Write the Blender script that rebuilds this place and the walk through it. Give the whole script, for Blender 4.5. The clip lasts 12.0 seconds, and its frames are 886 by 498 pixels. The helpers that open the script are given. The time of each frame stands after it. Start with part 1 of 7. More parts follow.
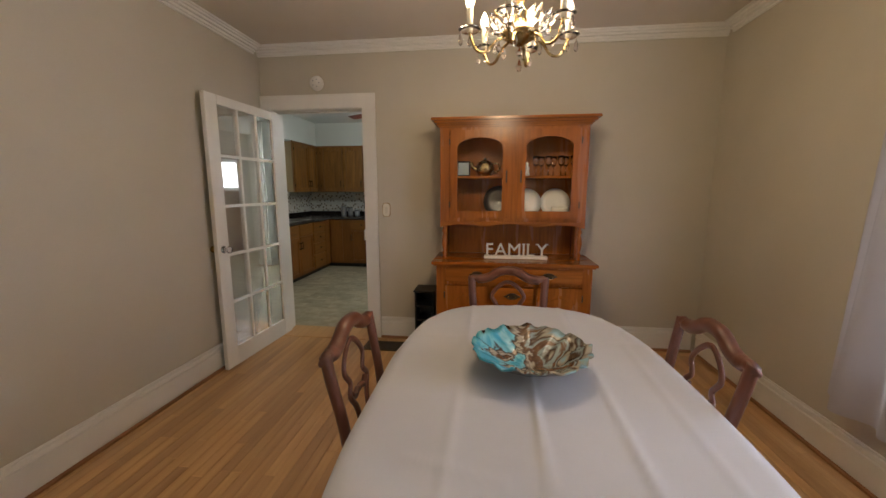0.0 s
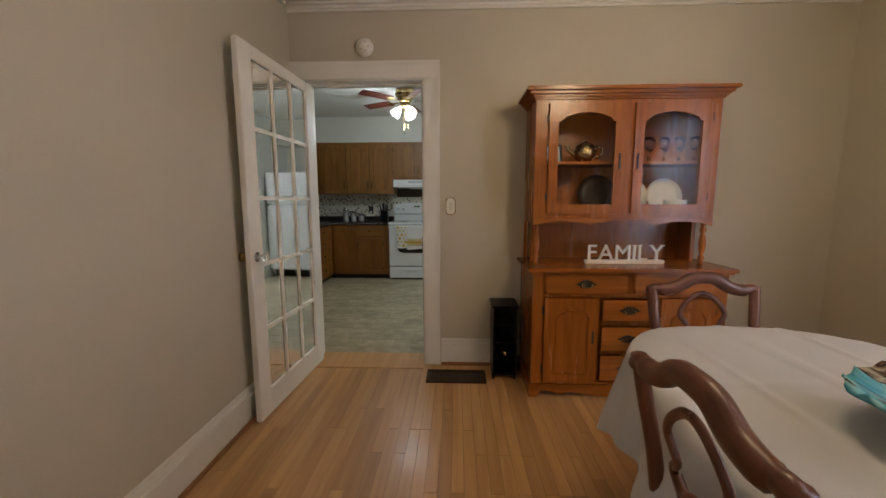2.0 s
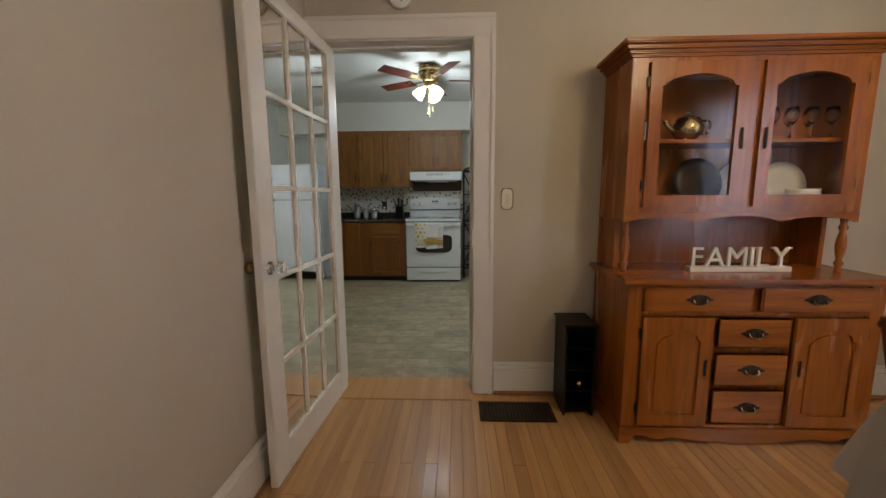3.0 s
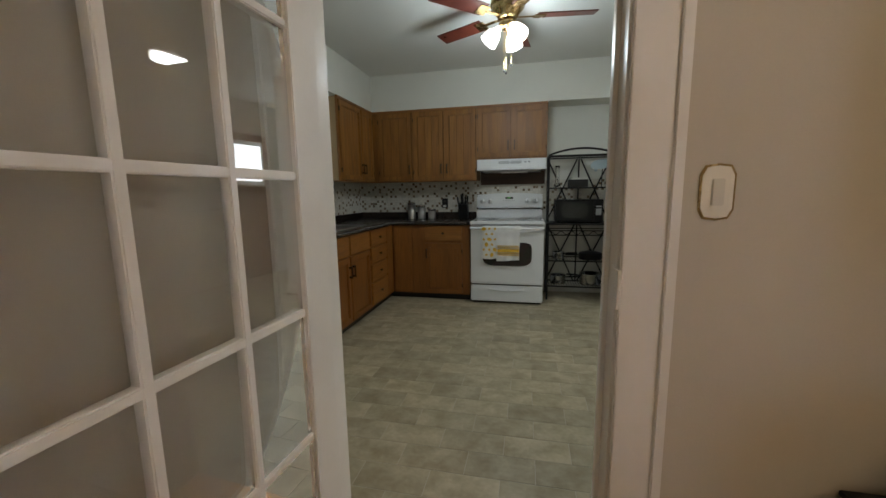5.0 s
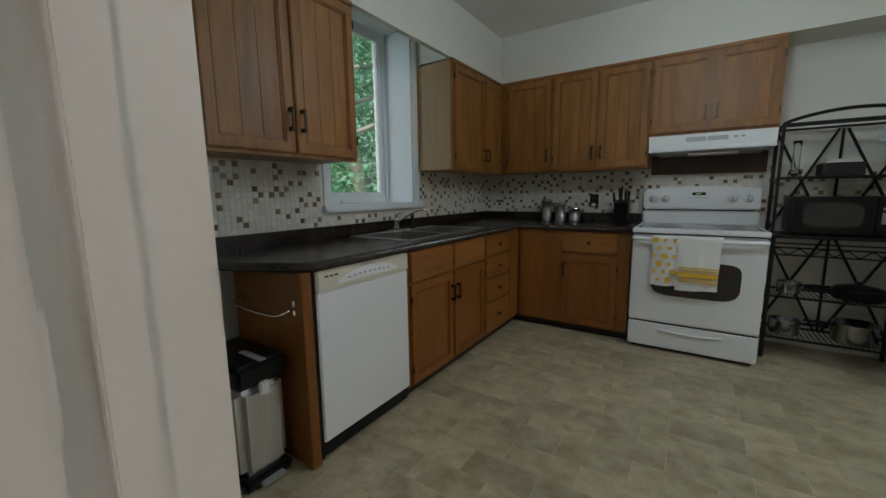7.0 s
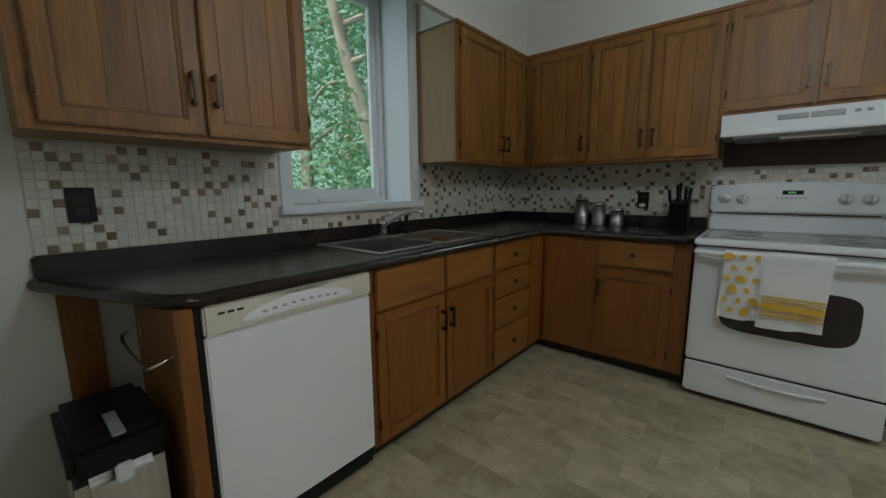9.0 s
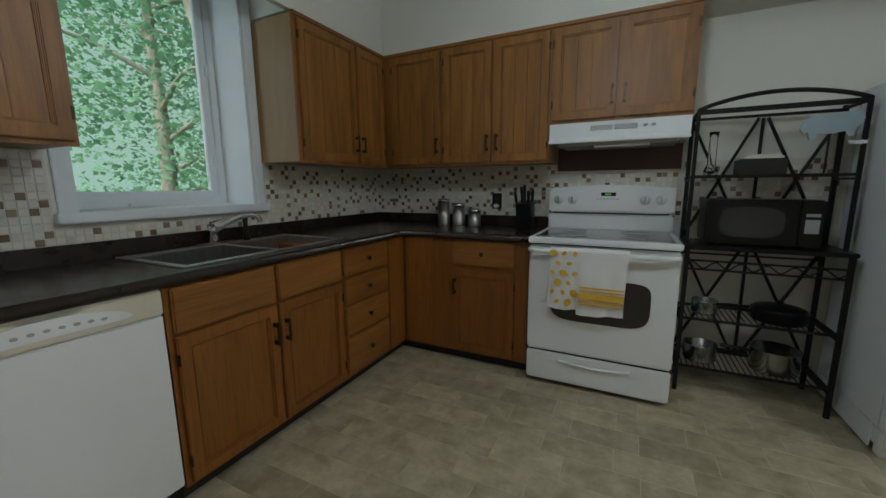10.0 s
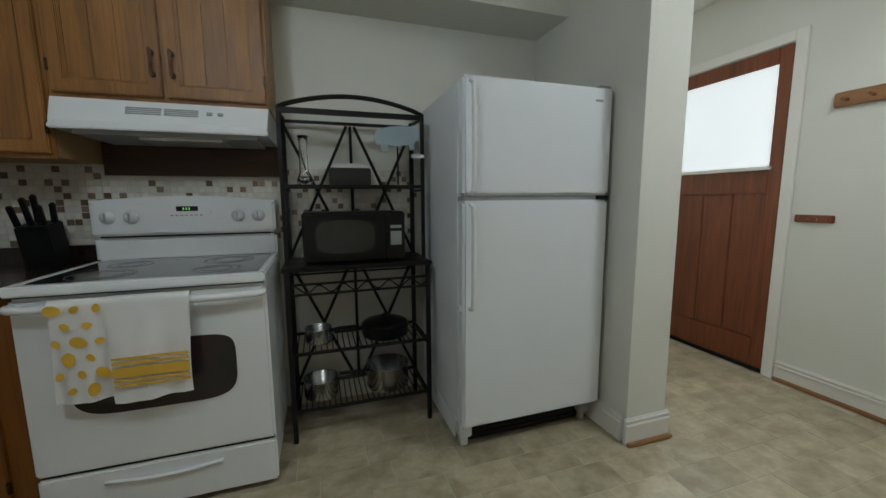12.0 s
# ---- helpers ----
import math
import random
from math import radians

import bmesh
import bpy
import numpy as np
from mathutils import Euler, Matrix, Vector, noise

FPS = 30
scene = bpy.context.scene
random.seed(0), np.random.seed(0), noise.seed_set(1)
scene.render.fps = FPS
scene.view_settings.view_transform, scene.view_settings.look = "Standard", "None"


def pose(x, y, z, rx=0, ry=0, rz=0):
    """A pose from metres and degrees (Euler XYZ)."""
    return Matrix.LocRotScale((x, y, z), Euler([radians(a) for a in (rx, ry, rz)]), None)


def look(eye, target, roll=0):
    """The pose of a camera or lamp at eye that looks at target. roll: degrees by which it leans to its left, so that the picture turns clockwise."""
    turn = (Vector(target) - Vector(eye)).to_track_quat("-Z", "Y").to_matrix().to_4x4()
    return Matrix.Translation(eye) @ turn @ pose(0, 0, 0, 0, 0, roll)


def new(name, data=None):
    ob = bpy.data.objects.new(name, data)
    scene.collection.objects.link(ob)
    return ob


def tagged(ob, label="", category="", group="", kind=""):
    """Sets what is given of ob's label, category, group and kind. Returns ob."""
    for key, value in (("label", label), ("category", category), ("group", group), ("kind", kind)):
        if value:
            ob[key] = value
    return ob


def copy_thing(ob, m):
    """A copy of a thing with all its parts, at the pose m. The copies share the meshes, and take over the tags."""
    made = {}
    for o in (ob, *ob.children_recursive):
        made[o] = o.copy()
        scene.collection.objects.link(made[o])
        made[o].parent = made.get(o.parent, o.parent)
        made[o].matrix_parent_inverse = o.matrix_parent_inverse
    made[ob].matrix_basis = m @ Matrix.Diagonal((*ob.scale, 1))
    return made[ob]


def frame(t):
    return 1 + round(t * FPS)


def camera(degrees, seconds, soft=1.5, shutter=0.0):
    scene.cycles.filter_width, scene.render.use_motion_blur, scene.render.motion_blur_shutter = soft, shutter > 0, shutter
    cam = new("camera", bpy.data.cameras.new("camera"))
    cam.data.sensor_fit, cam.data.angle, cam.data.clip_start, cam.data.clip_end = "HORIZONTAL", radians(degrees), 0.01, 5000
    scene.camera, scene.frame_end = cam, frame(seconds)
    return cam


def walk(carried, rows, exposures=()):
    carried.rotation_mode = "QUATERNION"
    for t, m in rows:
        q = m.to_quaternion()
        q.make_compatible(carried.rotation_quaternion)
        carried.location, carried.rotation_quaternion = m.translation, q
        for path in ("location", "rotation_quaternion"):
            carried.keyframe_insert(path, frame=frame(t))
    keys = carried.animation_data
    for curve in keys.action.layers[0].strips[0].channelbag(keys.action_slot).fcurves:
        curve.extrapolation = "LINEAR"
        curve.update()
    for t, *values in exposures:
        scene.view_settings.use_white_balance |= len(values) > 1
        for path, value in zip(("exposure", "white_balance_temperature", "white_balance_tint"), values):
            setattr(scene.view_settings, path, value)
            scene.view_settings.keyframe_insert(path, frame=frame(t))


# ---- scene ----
cam = camera(98.9, 12.0)
PATH = [
    (0, (0.248, 0.85, 1.387), (0.004, 2.811, 1.077), -0.0),
    (0.5, (0.049, 0.944, 1.354), (-0.178, 2.911, 1.07), 0.0),
    (1, (-0.173, 1.061, 1.314), (-0.35, 3.036, 1.05), 0.0),
    (1.5, (-0.411, 1.214, 1.279), (-0.511, 3.195, 1.017), -0.1),
    (2, (-0.637, 1.417, 1.251), (-0.71, 3.399, 0.994), -0.1),
    (2.5, (-0.814, 1.67, 1.25), (-0.897, 3.649, 0.979), -0.3),
    (3, (-0.975, 1.955, 1.226), (-1.049, 3.935, 0.948), -0.4),
    (5, (-1.099, 3.221, 1.213), (-1.53, 5.152, 0.92), -0.9),
    (5.5, (-1.118, 3.52, 1.222), (-1.802, 5.377, 0.929), -1.1),
    (6, (-1.213, 3.771, 1.212), (-2.072, 5.55, 0.9), -1.0),
    (6.5, (-1.291, 3.989, 1.18), (-2.249, 5.717, 0.872), -0.6),
    (7, (-1.34, 4.192, 1.17), (-2.429, 5.844, 0.879), -0.7),
    (9, (-1.434, 4.826, 1.18), (-2.706, 6.337, 0.866), -0.5),
    (9.5, (-1.316, 4.939, 1.199), (-2.459, 6.548, 0.876), -0.2),
    (10, (-1.174, 5.06, 1.2), (-2.048, 6.829, 0.874), -0.4),
    (10.5, (-1.088, 5.191, 1.198), (-1.65, 7.083, 0.877), -0.5),
    (11, (-0.942, 5.357, 1.183), (-1.222, 7.313, 0.876), -0.5),
    (11.5, (-0.846, 5.538, 1.168), (-0.715, 7.515, 0.896), -0.2),
    (12, (-0.722, 5.692, 1.179), (-0.102, 7.575, 0.917), -0.4),
]
walk(cam, [(t, look(eye, target, roll)) for t, eye, target, roll in PATH],
     exposures=[(0, 0.0, 6500, 10), (4.9, 0.0, 6500, 10), (6.2, -0.04, 6240, 10), (9, -0.1, 6240, 10), (10.5, -0.08, 6280, 10), (12, -0.02, 6350, 10)])

# ---------- world, sun, large lights ----------
world = bpy.data.worlds.new("world")
scene.world = world
world.use_nodes = True
_nt = world.node_tree
_sky = _nt.nodes.new("ShaderNodeTexSky")
_sky.sky_type, _sky.sun_disc = "NISHITA", False
_sky.sun_elevation, _sky.sun_rotation = radians(53), radians(180)
_sky.air_density, _sky.dust_density, _sky.ozone_density = 0.7, 6.0, 0.6
_nt.links.new(_sky.outputs[0], _nt.nodes["Background"].inputs[0])
_nt.nodes["Background"].inputs[1].default_value = 0.15


def lamp(name, kind, m, energy, color, size=0.1, size_y=None):
    data = bpy.data.lights.new(name, kind)
    data.energy, data.color = energy, color
    if kind == "AREA":
        data.shape, data.size, data.size_y = "RECTANGLE", size, size_y or size
    elif kind == "SUN":
        data.angle = size
    else:
        data.shadow_soft_size = size
    ob = new(name, data)
    ob.matrix_basis = m
    return ob


lamp("sun", "SUN", look((0, -18, 24), (0, 0, 0)), 5.0, (1.0, 0.95, 0.88), radians(10))
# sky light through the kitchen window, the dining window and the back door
lamp("kitchen_window_light", "AREA", look((-4.15, 5.15, 2.0), (-3.2, 6.4, 1.3)), 8, (0.80, 0.93, 1.0), 0.6, 1.1)
lamp("dining_window_light", "AREA", look((2.09, 1.62, 1.4), (0, 1.62, 1.2)), 225, (0.82, 0.90, 1.0), 0.8, 1.5)
# this west lamp is an added fill; no window is known on that side
lamp("west_fill_light", "AREA", look((-1.86, -0.65, 1.45), (0.4, 1.6, 1.0)), 9, (1.0, 0.94, 0.88), 1.3, 1.2)
lamp("door_window_light", "AREA", look((2.02, 7.70, 1.68), (0.0, 7.70, 1.679)), 9, (0.9, 0.96, 1.0), 0.5, 0.5)
# ceiling fan bulbs and chandelier bulbs
for _x, _y in ((-1.34, 6.02), (-1.13, 6.06), (-1.25, 6.20)):
    lamp("fan_bulb_light", "POINT", pose(_x, _y, 2.13), 6.3, (0.80, 0.93, 1.0), 0.05)
lamp("chandelier_light", "POINT", pose(0.35, 2.485, 2.17), 27, (1.0, 0.77, 0.48), 0.14)
lamp("flush_light_lamp", "AREA", look((1.22, 6.0, 2.485), (1.22, 6.001, 0)), 17, (0.92, 0.98, 1.0), 0.30)

# ---------- materials ----------


def material(name, color, rough=0.5, metal=0.0, color2=None, scale=(6, 6, 6), detail=5.0, contrast=(0.3, 0.7), fine=0.0,
             bump=0.0, bump_scale=120.0, vary=0.0, island=0.0, emit=0.0, transmission=0.0, ior=1.5, coat=0.0, sheen=0.0, warp=0.0, grain=None, rings=None):
    """A procedural surface: two colours mixed by stretched noise, fine grain, relief, and a little change from piece to piece."""
    m = bpy.data.materials.new(name)
    m.use_nodes = True
    nt = m.node_tree
    n, ln = nt.nodes, nt.links
    b = n["Principled BSDF"]
    b.inputs["Roughness"].default_value, b.inputs["Metallic"].default_value = rough, metal
    b.inputs["Base Color"].default_value = (*color, 1)
    b.inputs["Transmission Weight"].default_value = transmission
    b.inputs["Coat Weight"].default_value = coat
    b.inputs["IOR"].default_value = ior
    b.inputs["Coat Roughness"].default_value = 0.15
    b.inputs["Sheen Weight"].default_value = sheen
    if emit:
        b.inputs["Emission Color"].default_value = (*color, 1)
        b.inputs["Emission Strength"].default_value = emit
    tc = n.new("ShaderNodeTexCoord")
    vec = tc.outputs["Object"]
    if vary:
        info = n.new("ShaderNodeObjectInfo")
        add = n.new("ShaderNodeVectorMath")
        add.operation = "MULTIPLY_ADD"
        ln.new(info.outputs["Random"], add.inputs[0])
        add.inputs[1].default_value = (31.0, 17.0, 23.0)
        ln.new(vec, add.inputs[2])
        vec = add.outputs[0]
    out = None
    if color2 is not None:
        mp = n.new("ShaderNodeMapping")
        mp.inputs["Scale"].default_value = scale
        ln.new(vec, mp.inputs["Vector"])
        nz = n.new("ShaderNodeTexNoise")
        nz.inputs["Scale"].default_value, nz.inputs["Detail"].default_value = 1.0, detail
        nz.inputs["Distortion"].default_value = warp
        ln.new(mp.outputs[0], nz.inputs["Vector"])
        ramp = n.new("ShaderNodeValToRGB")
        ramp.color_ramp.elements[0].position, ramp.color_ramp.elements[1].position = contrast
        ramp.color_ramp.elements[0].color, ramp.color_ramp.elements[1].color = (*color, 1), (*color2, 1)
        ln.new(nz.outputs["Fac"], ramp.inputs[0])
        out = ramp.outputs[0]
        rr = n.new("ShaderNodeMapRange")
        rr.inputs["To Min"].default_value, rr.inputs["To Max"].default_value = max(0.02, rough - 0.07), min(1, rough + 0.09)
        ln.new(nz.outputs["Fac"], rr.inputs["Value"])
        ln.new(rr.outputs[0], b.inputs["Roughness"])
    if fine and out is not None:
        nf = n.new("ShaderNodeTexNoise")
        nf.inputs["Scale"].default_value, nf.inputs["Detail"].default_value = bump_scale, 4.0
        ln.new(vec, nf.inputs["Vector"])
        mr = n.new("ShaderNodeMapRange")
        mr.inputs["To Min"].default_value, mr.inputs["To Max"].default_value = 1 - fine, 1 + fine
        ln.new(nf.outputs["Fac"], mr.inputs["Value"])
        mul = n.new("ShaderNodeVectorMath")
        mul.operation = "SCALE"
        ln.new(out, mul.inputs[0])
        ln.new(mr.outputs[0], mul.inputs["Scale"])
        out = mul.outputs[0]
    if grain and out is not None:
        # fine dark pores drawn out along the fibre
        gm = n.new("ShaderNodeMapping")
        gm.inputs["Scale"].default_value = grain
        ln.new(vec, gm.inputs["Vector"])
        gn = n.new("ShaderNodeTexNoise")
        gn.inputs["Scale"].default_value, gn.inputs["Detail"].default_value = 1.0, 3.0
        ln.new(gm.outputs[0], gn.inputs["Vector"])
        gr_ = n.new("ShaderNodeMapRange")
        gr_.inputs["From Min"].default_value, gr_.inputs["From Max"].default_value = 0.36, 0.56
        gr_.inputs["To Min"].default_value, gr_.inputs["To Max"].default_value = 0.82, 1.04
        ln.new(gn.outputs["Fac"], gr_.inputs["Value"])
        mg = n.new("ShaderNodeVectorMath")
        mg.operation = "SCALE"
        ln.new(out, mg.inputs[0])
        ln.new(gr_.outputs[0], mg.inputs["Scale"])
        out = mg.outputs[0]
    if rings and out is not None:
        # growth rings: level lines of a smooth, stretched noise
        rm = n.new("ShaderNodeMapping")
        rm.inputs["Scale"].default_value = rings
        ln.new(vec, rm.inputs["Vector"])
        rn = n.new("ShaderNodeTexNoise")
        rn.inputs["Scale"].default_value, rn.inputs["Detail"].default_value = 1.0, 1.0
        ln.new(rm.outputs[0], rn.inputs["Vector"])
        rk_ = n.new("ShaderNodeMath")
        rk_.operation = "MULTIPLY"
        rk_.inputs[1].default_value = 75.0
        ln.new(rn.outputs["Fac"], rk_.inputs[0])
        rs = n.new("ShaderNodeMath")
        rs.operation = "SINE"
        ln.new(rk_.outputs[0], rs.inputs[0])
        rr2 = n.new("ShaderNodeMapRange")
        rr2.inputs["From Min"].default_value, rr2.inputs["From Max"].default_value = -1.0, 0.4
        rr2.inputs["To Min"].default_value, rr2.inputs["To Max"].default_value = 0.87, 1.03
        ln.new(rs.outputs[0], rr2.inputs["Value"])
        mr3 = n.new("ShaderNodeVectorMath")
        mr3.operation = "SCALE"
        ln.new(out, mr3.inputs[0])
        ln.new(rr2.outputs[0], mr3.inputs["Scale"])
        out = mr3.outputs[0]
    if (vary or island) and out is not None:
        src = n.new("ShaderNodeNewGeometry").outputs["Random Per Island"] if island else info.outputs["Random"]
        amount = island or vary
        hv = n.new("ShaderNodeHueSaturation")
        mr = n.new("ShaderNodeMapRange")
        mr.inputs["To Min"].default_value, mr.inputs["To Max"].default_value = 1 - amount, 1 + amount
        ln.new(src, mr.inputs["Value"])
        ln.new(mr.outputs[0], hv.inputs["Value"])
        ln.new(out, hv.inputs["Color"])
        out = hv.outputs[0]
    if out is not None:
        ln.new(out, b.inputs["Base Color"])
    if bump:
        nb = n.new("ShaderNodeTexNoise")
        nb.inputs["Scale"].default_value, nb.inputs["Detail"].default_value = bump_scale, 5.0
        ln.new(vec, nb.inputs["Vector"])
        bp = n.new("ShaderNodeBump")
        bp.inputs["Strength"].default_value, bp.inputs["Distance"].default_value = bump, 0.002
        ln.new(nb.outputs["Fac"], bp.inputs["Height"])
        ln.new(bp.outputs[0], b.inputs["Normal"])
    return m


M_WALL = material("greige_wall_paint", (0.50, 0.455, 0.365), 0.75, color2=(0.54, 0.492, 0.40), scale=(2, 2, 2), fine=0.03, bump=0.25, bump_scale=160)
M_CEIL = material("ceiling_paint", (0.62, 0.56, 0.48), 0.85, color2=(0.66, 0.60, 0.52), scale=(1.5, 1.5, 1.5), bump=0.25, bump_scale=120)
M_KWALL = material("cream_wall_paint", (0.65, 0.645, 0.585), 0.6, color2=(0.69, 0.685, 0.625), scale=(2, 2, 2), fine=0.02, bump=0.2, bump_scale=160)
M_KCEIL = material("kitchen_ceiling_paint", (0.68, 0.68, 0.64), 0.8, color2=(0.72, 0.72, 0.68), scale=(1.5, 1.5, 1.5), bump=0.2)
M_TRIM = material("white_gloss_paint", (0.74, 0.72, 0.67), 0.35, color2=(0.78, 0.76, 0.71), scale=(5, 5, 5), fine=0.02, bump=0.15, bump_scale=60)
M_SHOE = material("stained_shoe_mould", (0.26, 0.12, 0.045), 0.4, color2=(0.34, 0.17, 0.07), scale=(8, 8, 40))
M_PLANK = material("oak_strip_floor", (0.43, 0.225, 0.083), 0.36, color2=(0.58, 0.345, 0.150), scale=(30, 1.8, 8), contrast=(0.25, 0.75), fine=0.1, bump=0.18, bump_scale=200, vary=0.17, coat=0.12)
M_SUBFLOOR = material("floor_joint", (0.13, 0.07, 0.03), 0.7, color2=(0.17, 0.09, 0.04), scale=(20, 20, 20))
M_VINYL = material("stone_pattern_vinyl", (0.295, 0.245, 0.150), 0.42, color2=(0.475, 0.420, 0.295), scale=(9, 10, 8), detail=9.0, contrast=(0.3, 0.68), fine=0.2, bump=0.2, bump_scale=45, vary=0.14, warp=0.25)
M_VJOINT = material("vinyl_joint", (0.47, 0.43, 0.33), 0.55, color2=(0.53, 0.48, 0.38), scale=(15, 15, 15))
M_HUTCH = material("cherry_stained_maple", (0.235, 0.065, 0.008), 0.25, color2=(0.390, 0.128, 0.018), scale=(8, 8, 0.9), contrast=(0.25, 0.8), fine=0.06, bump=0.05, bump_scale=150, warp=0.6, grain=(45, 45, 3))
M_HUTCHH = material("cherry_stained_maple_across", (0.235, 0.065, 0.008), 0.22, color2=(0.390, 0.128, 0.018), scale=(0.9, 8, 8), contrast=(0.25, 0.8), fine=0.06, bump=0.05, bump_scale=150, warp=0.6, grain=(3, 45, 45))
M_CHAIR = material("dark_mahogany", (0.075, 0.021, 0.010), 0.36, color2=(0.14, 0.043, 0.019), scale=(18, 18, 3), fine=0.08, coat=0.1)
M_OAK = material("honey_oak", (0.185, 0.073, 0.0125), 0.48, color2=(0.345, 0.152, 0.031), scale=(9, 9, 1.0), contrast=(0.25, 0.8), fine=0.10, bump=0.15, bump_scale=110, vary=0.07, warp=0.5, grain=(120, 120, 5), rings=(2.4, 2.4, 0.45))
M_OAKH = material("honey_oak_across", (0.180, 0.066, 0.011), 0.46, color2=(0.320, 0.132, 0.026), scale=(1.0, 1.0, 9), contrast=(0.25, 0.8), fine=0.10, bump=0.15, bump_scale=110, vary=0.07, warp=0.5, grain=(5, 5, 120))
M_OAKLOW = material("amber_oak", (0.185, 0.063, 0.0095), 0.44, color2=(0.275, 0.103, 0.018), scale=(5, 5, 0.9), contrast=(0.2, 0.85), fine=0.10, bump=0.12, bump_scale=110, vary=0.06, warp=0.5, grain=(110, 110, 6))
M_OAKEND = material("cabinet_end_panel", (0.27, 0.165, 0.065), 0.45, color2=(0.34, 0.22, 0.10), scale=(14, 14, 1.5), fine=0.06)
M_COUNTER = material("dark_brown_laminate", (0.017, 0.011, 0.009), 0.22, color2=(0.027, 0.018, 0.014), scale=(16, 16, 16), fine=0.10, bump=0.03, bump_scale=160)
M_TOE = material("black_toe_kick", (0.012, 0.011, 0.010), 0.6, color2=(0.02, 0.018, 0.016), scale=(9, 9, 9))
M_WHITE = material("white_enamel", (0.74, 0.76, 0.77), 0.22, color2=(0.77, 0.79, 0.80), scale=(3, 3, 3), coat=0.3, bump=0.04, bump_scale=200)
M_FRIDGE = material("white_textured_enamel", (0.72, 0.75, 0.78), 0.38, color2=(0.75, 0.78, 0.81), scale=(3, 3, 3), bump=0.3, bump_scale=420)
M_BISQUE = material("bisque_plastic", (0.60, 0.57, 0.47), 0.35, color2=(0.64, 0.61, 0.51), scale=(4, 4, 4))
M_GREY = material("grey_plastic", (0.32, 0.33, 0.34), 0.4, color2=(0.36, 0.37, 0.38), scale=(5, 5, 5))
M_BLACK = material("black_plastic", (0.005, 0.005, 0.0055), 0.32, color2=(0.009, 0.009, 0.0095), scale=(6, 6, 6), ior=1.32)
M_BGLASS = material("black_ceramic_glass", (0.010, 0.011, 0.012), 0.06, color2=(0.014, 0.015, 0.016), scale=(4, 4, 4), coat=0.5)
M_MWGLASS = material("grey_door_glass", (0.028, 0.029, 0.027), 0.2, color2=(0.038, 0.039, 0.036), scale=(5, 5, 5))
M_RING = material("burner_ring_print", (0.16, 0.16, 0.16), 0.3)
M_OVENGLASS = material("oven_door_glass", (0.018, 0.030, 0.022), 0.12, color2=(0.05, 0.022, 0.03), scale=(4, 1, 3), coat=0.0)
M_IRON = material("black_wrought_iron", (0.007, 0.007, 0.007), 0.5, 0.0, color2=(0.015, 0.014, 0.013), scale=(20, 20, 20), bump=0.2, ior=1.32)
M_BRONZE = material("antique_bronze", (0.035, 0.024, 0.014), 0.38, 0.8, color2=(0.09, 0.06, 0.03), scale=(40, 40, 40))
M_BRASS = material("aged_brass", (0.42, 0.30, 0.13), 0.25, 1.0, color2=(0.55, 0.42, 0.22), scale=(25, 25, 25))
M_STEEL = material("brushed_steel", (0.62, 0.62, 0.61), 0.32, 1.0, color2=(0.74, 0.74, 0.73), scale=(60, 60, 3))
M_CHROME = material("chrome", (0.68, 0.68, 0.68), 0.10, 1.0)
M_POT = material("polished_pan_steel", (0.40, 0.40, 0.39), 0.2, 1.0, color2=(0.5, 0.5, 0.49), scale=(3, 3, 60))
M_GLASS = material("clear_glass", (0.97, 0.98, 0.97), 0.0, transmission=1.0)
M_PANE = material("thin_window_glass", (0.98, 0.985, 0.98), 0.0, transmission=1.0, ior=1.22)
# darker copy of the steel; on the sink bowls it paints their inner shade
M_STEELD = material("darkened_steel", (0.36, 0.36, 0.355), 0.3, 1.0, color2=(0.48, 0.48, 0.47), scale=(60, 60, 3))
M_CRYSTAL = material("cut_crystal", (0.98, 0.97, 1.0), 0.02, transmission=1.0, coat=0.3)
M_CLOTH = material("white_cotton_cloth", (0.47, 0.465, 0.475), 0.85, color2=(0.51, 0.505, 0.515), scale=(3, 3, 3), fine=0.03, bump=0.06, bump_scale=500, sheen=0.1)
M_TOWEL = material("white_terry_towel", (0.72, 0.72, 0.71), 0.9, color2=(0.77, 0.77, 0.76), scale=(9, 9, 9), fine=0.03, bump=0.1, bump_scale=500)
M_SEAT = material("cream_seat_fabric", (0.55, 0.48, 0.35), 0.85, color2=(0.60, 0.53, 0.40), scale=(30, 30, 30), bump=0.3, bump_scale=300)
M_CHINA = material("white_china", (0.74, 0.72, 0.66), 0.15, color2=(0.78, 0.76, 0.70), scale=(5, 5, 5), coat=0.4)
M_DARKPLATE = material("dark_plate_glaze", (0.03, 0.022, 0.02), 0.2, color2=(0.06, 0.04, 0.03), scale=(10, 10, 10))
M_SIGN = material("cream_painted_wood", (0.68, 0.64, 0.52), 0.5, color2=(0.74, 0.70, 0.60), scale=(12, 12, 12))
M_TILEW = material("glazed_white_mosaic", (0.60, 0.57, 0.50), 0.18, color2=(0.70, 0.67, 0.60), scale=(14, 14, 14), island=0.10, coat=0.4, bump=0.08, bump_scale=60)
M_TILEB = material("glazed_brown_mosaic", (0.150, 0.096, 0.050), 0.2, color2=(0.250, 0.190, 0.130), scale=(5, 5, 5), contrast=(0.4, 0.6), vary=0.25, coat=0.4)
M_GROUT = material("pale_grout", (0.56, 0.54, 0.48), 0.8, color2=(0.62, 0.60, 0.54), scale=(20, 20, 20))
M_BULB = material("lit_frosted_glass", (1.0, 0.96, 0.88), 0.4, emit=3.2)
M_CANDLE = material("lit_candle_bulb", (1.0, 0.86, 0.62), 0.4, emit=6.0)
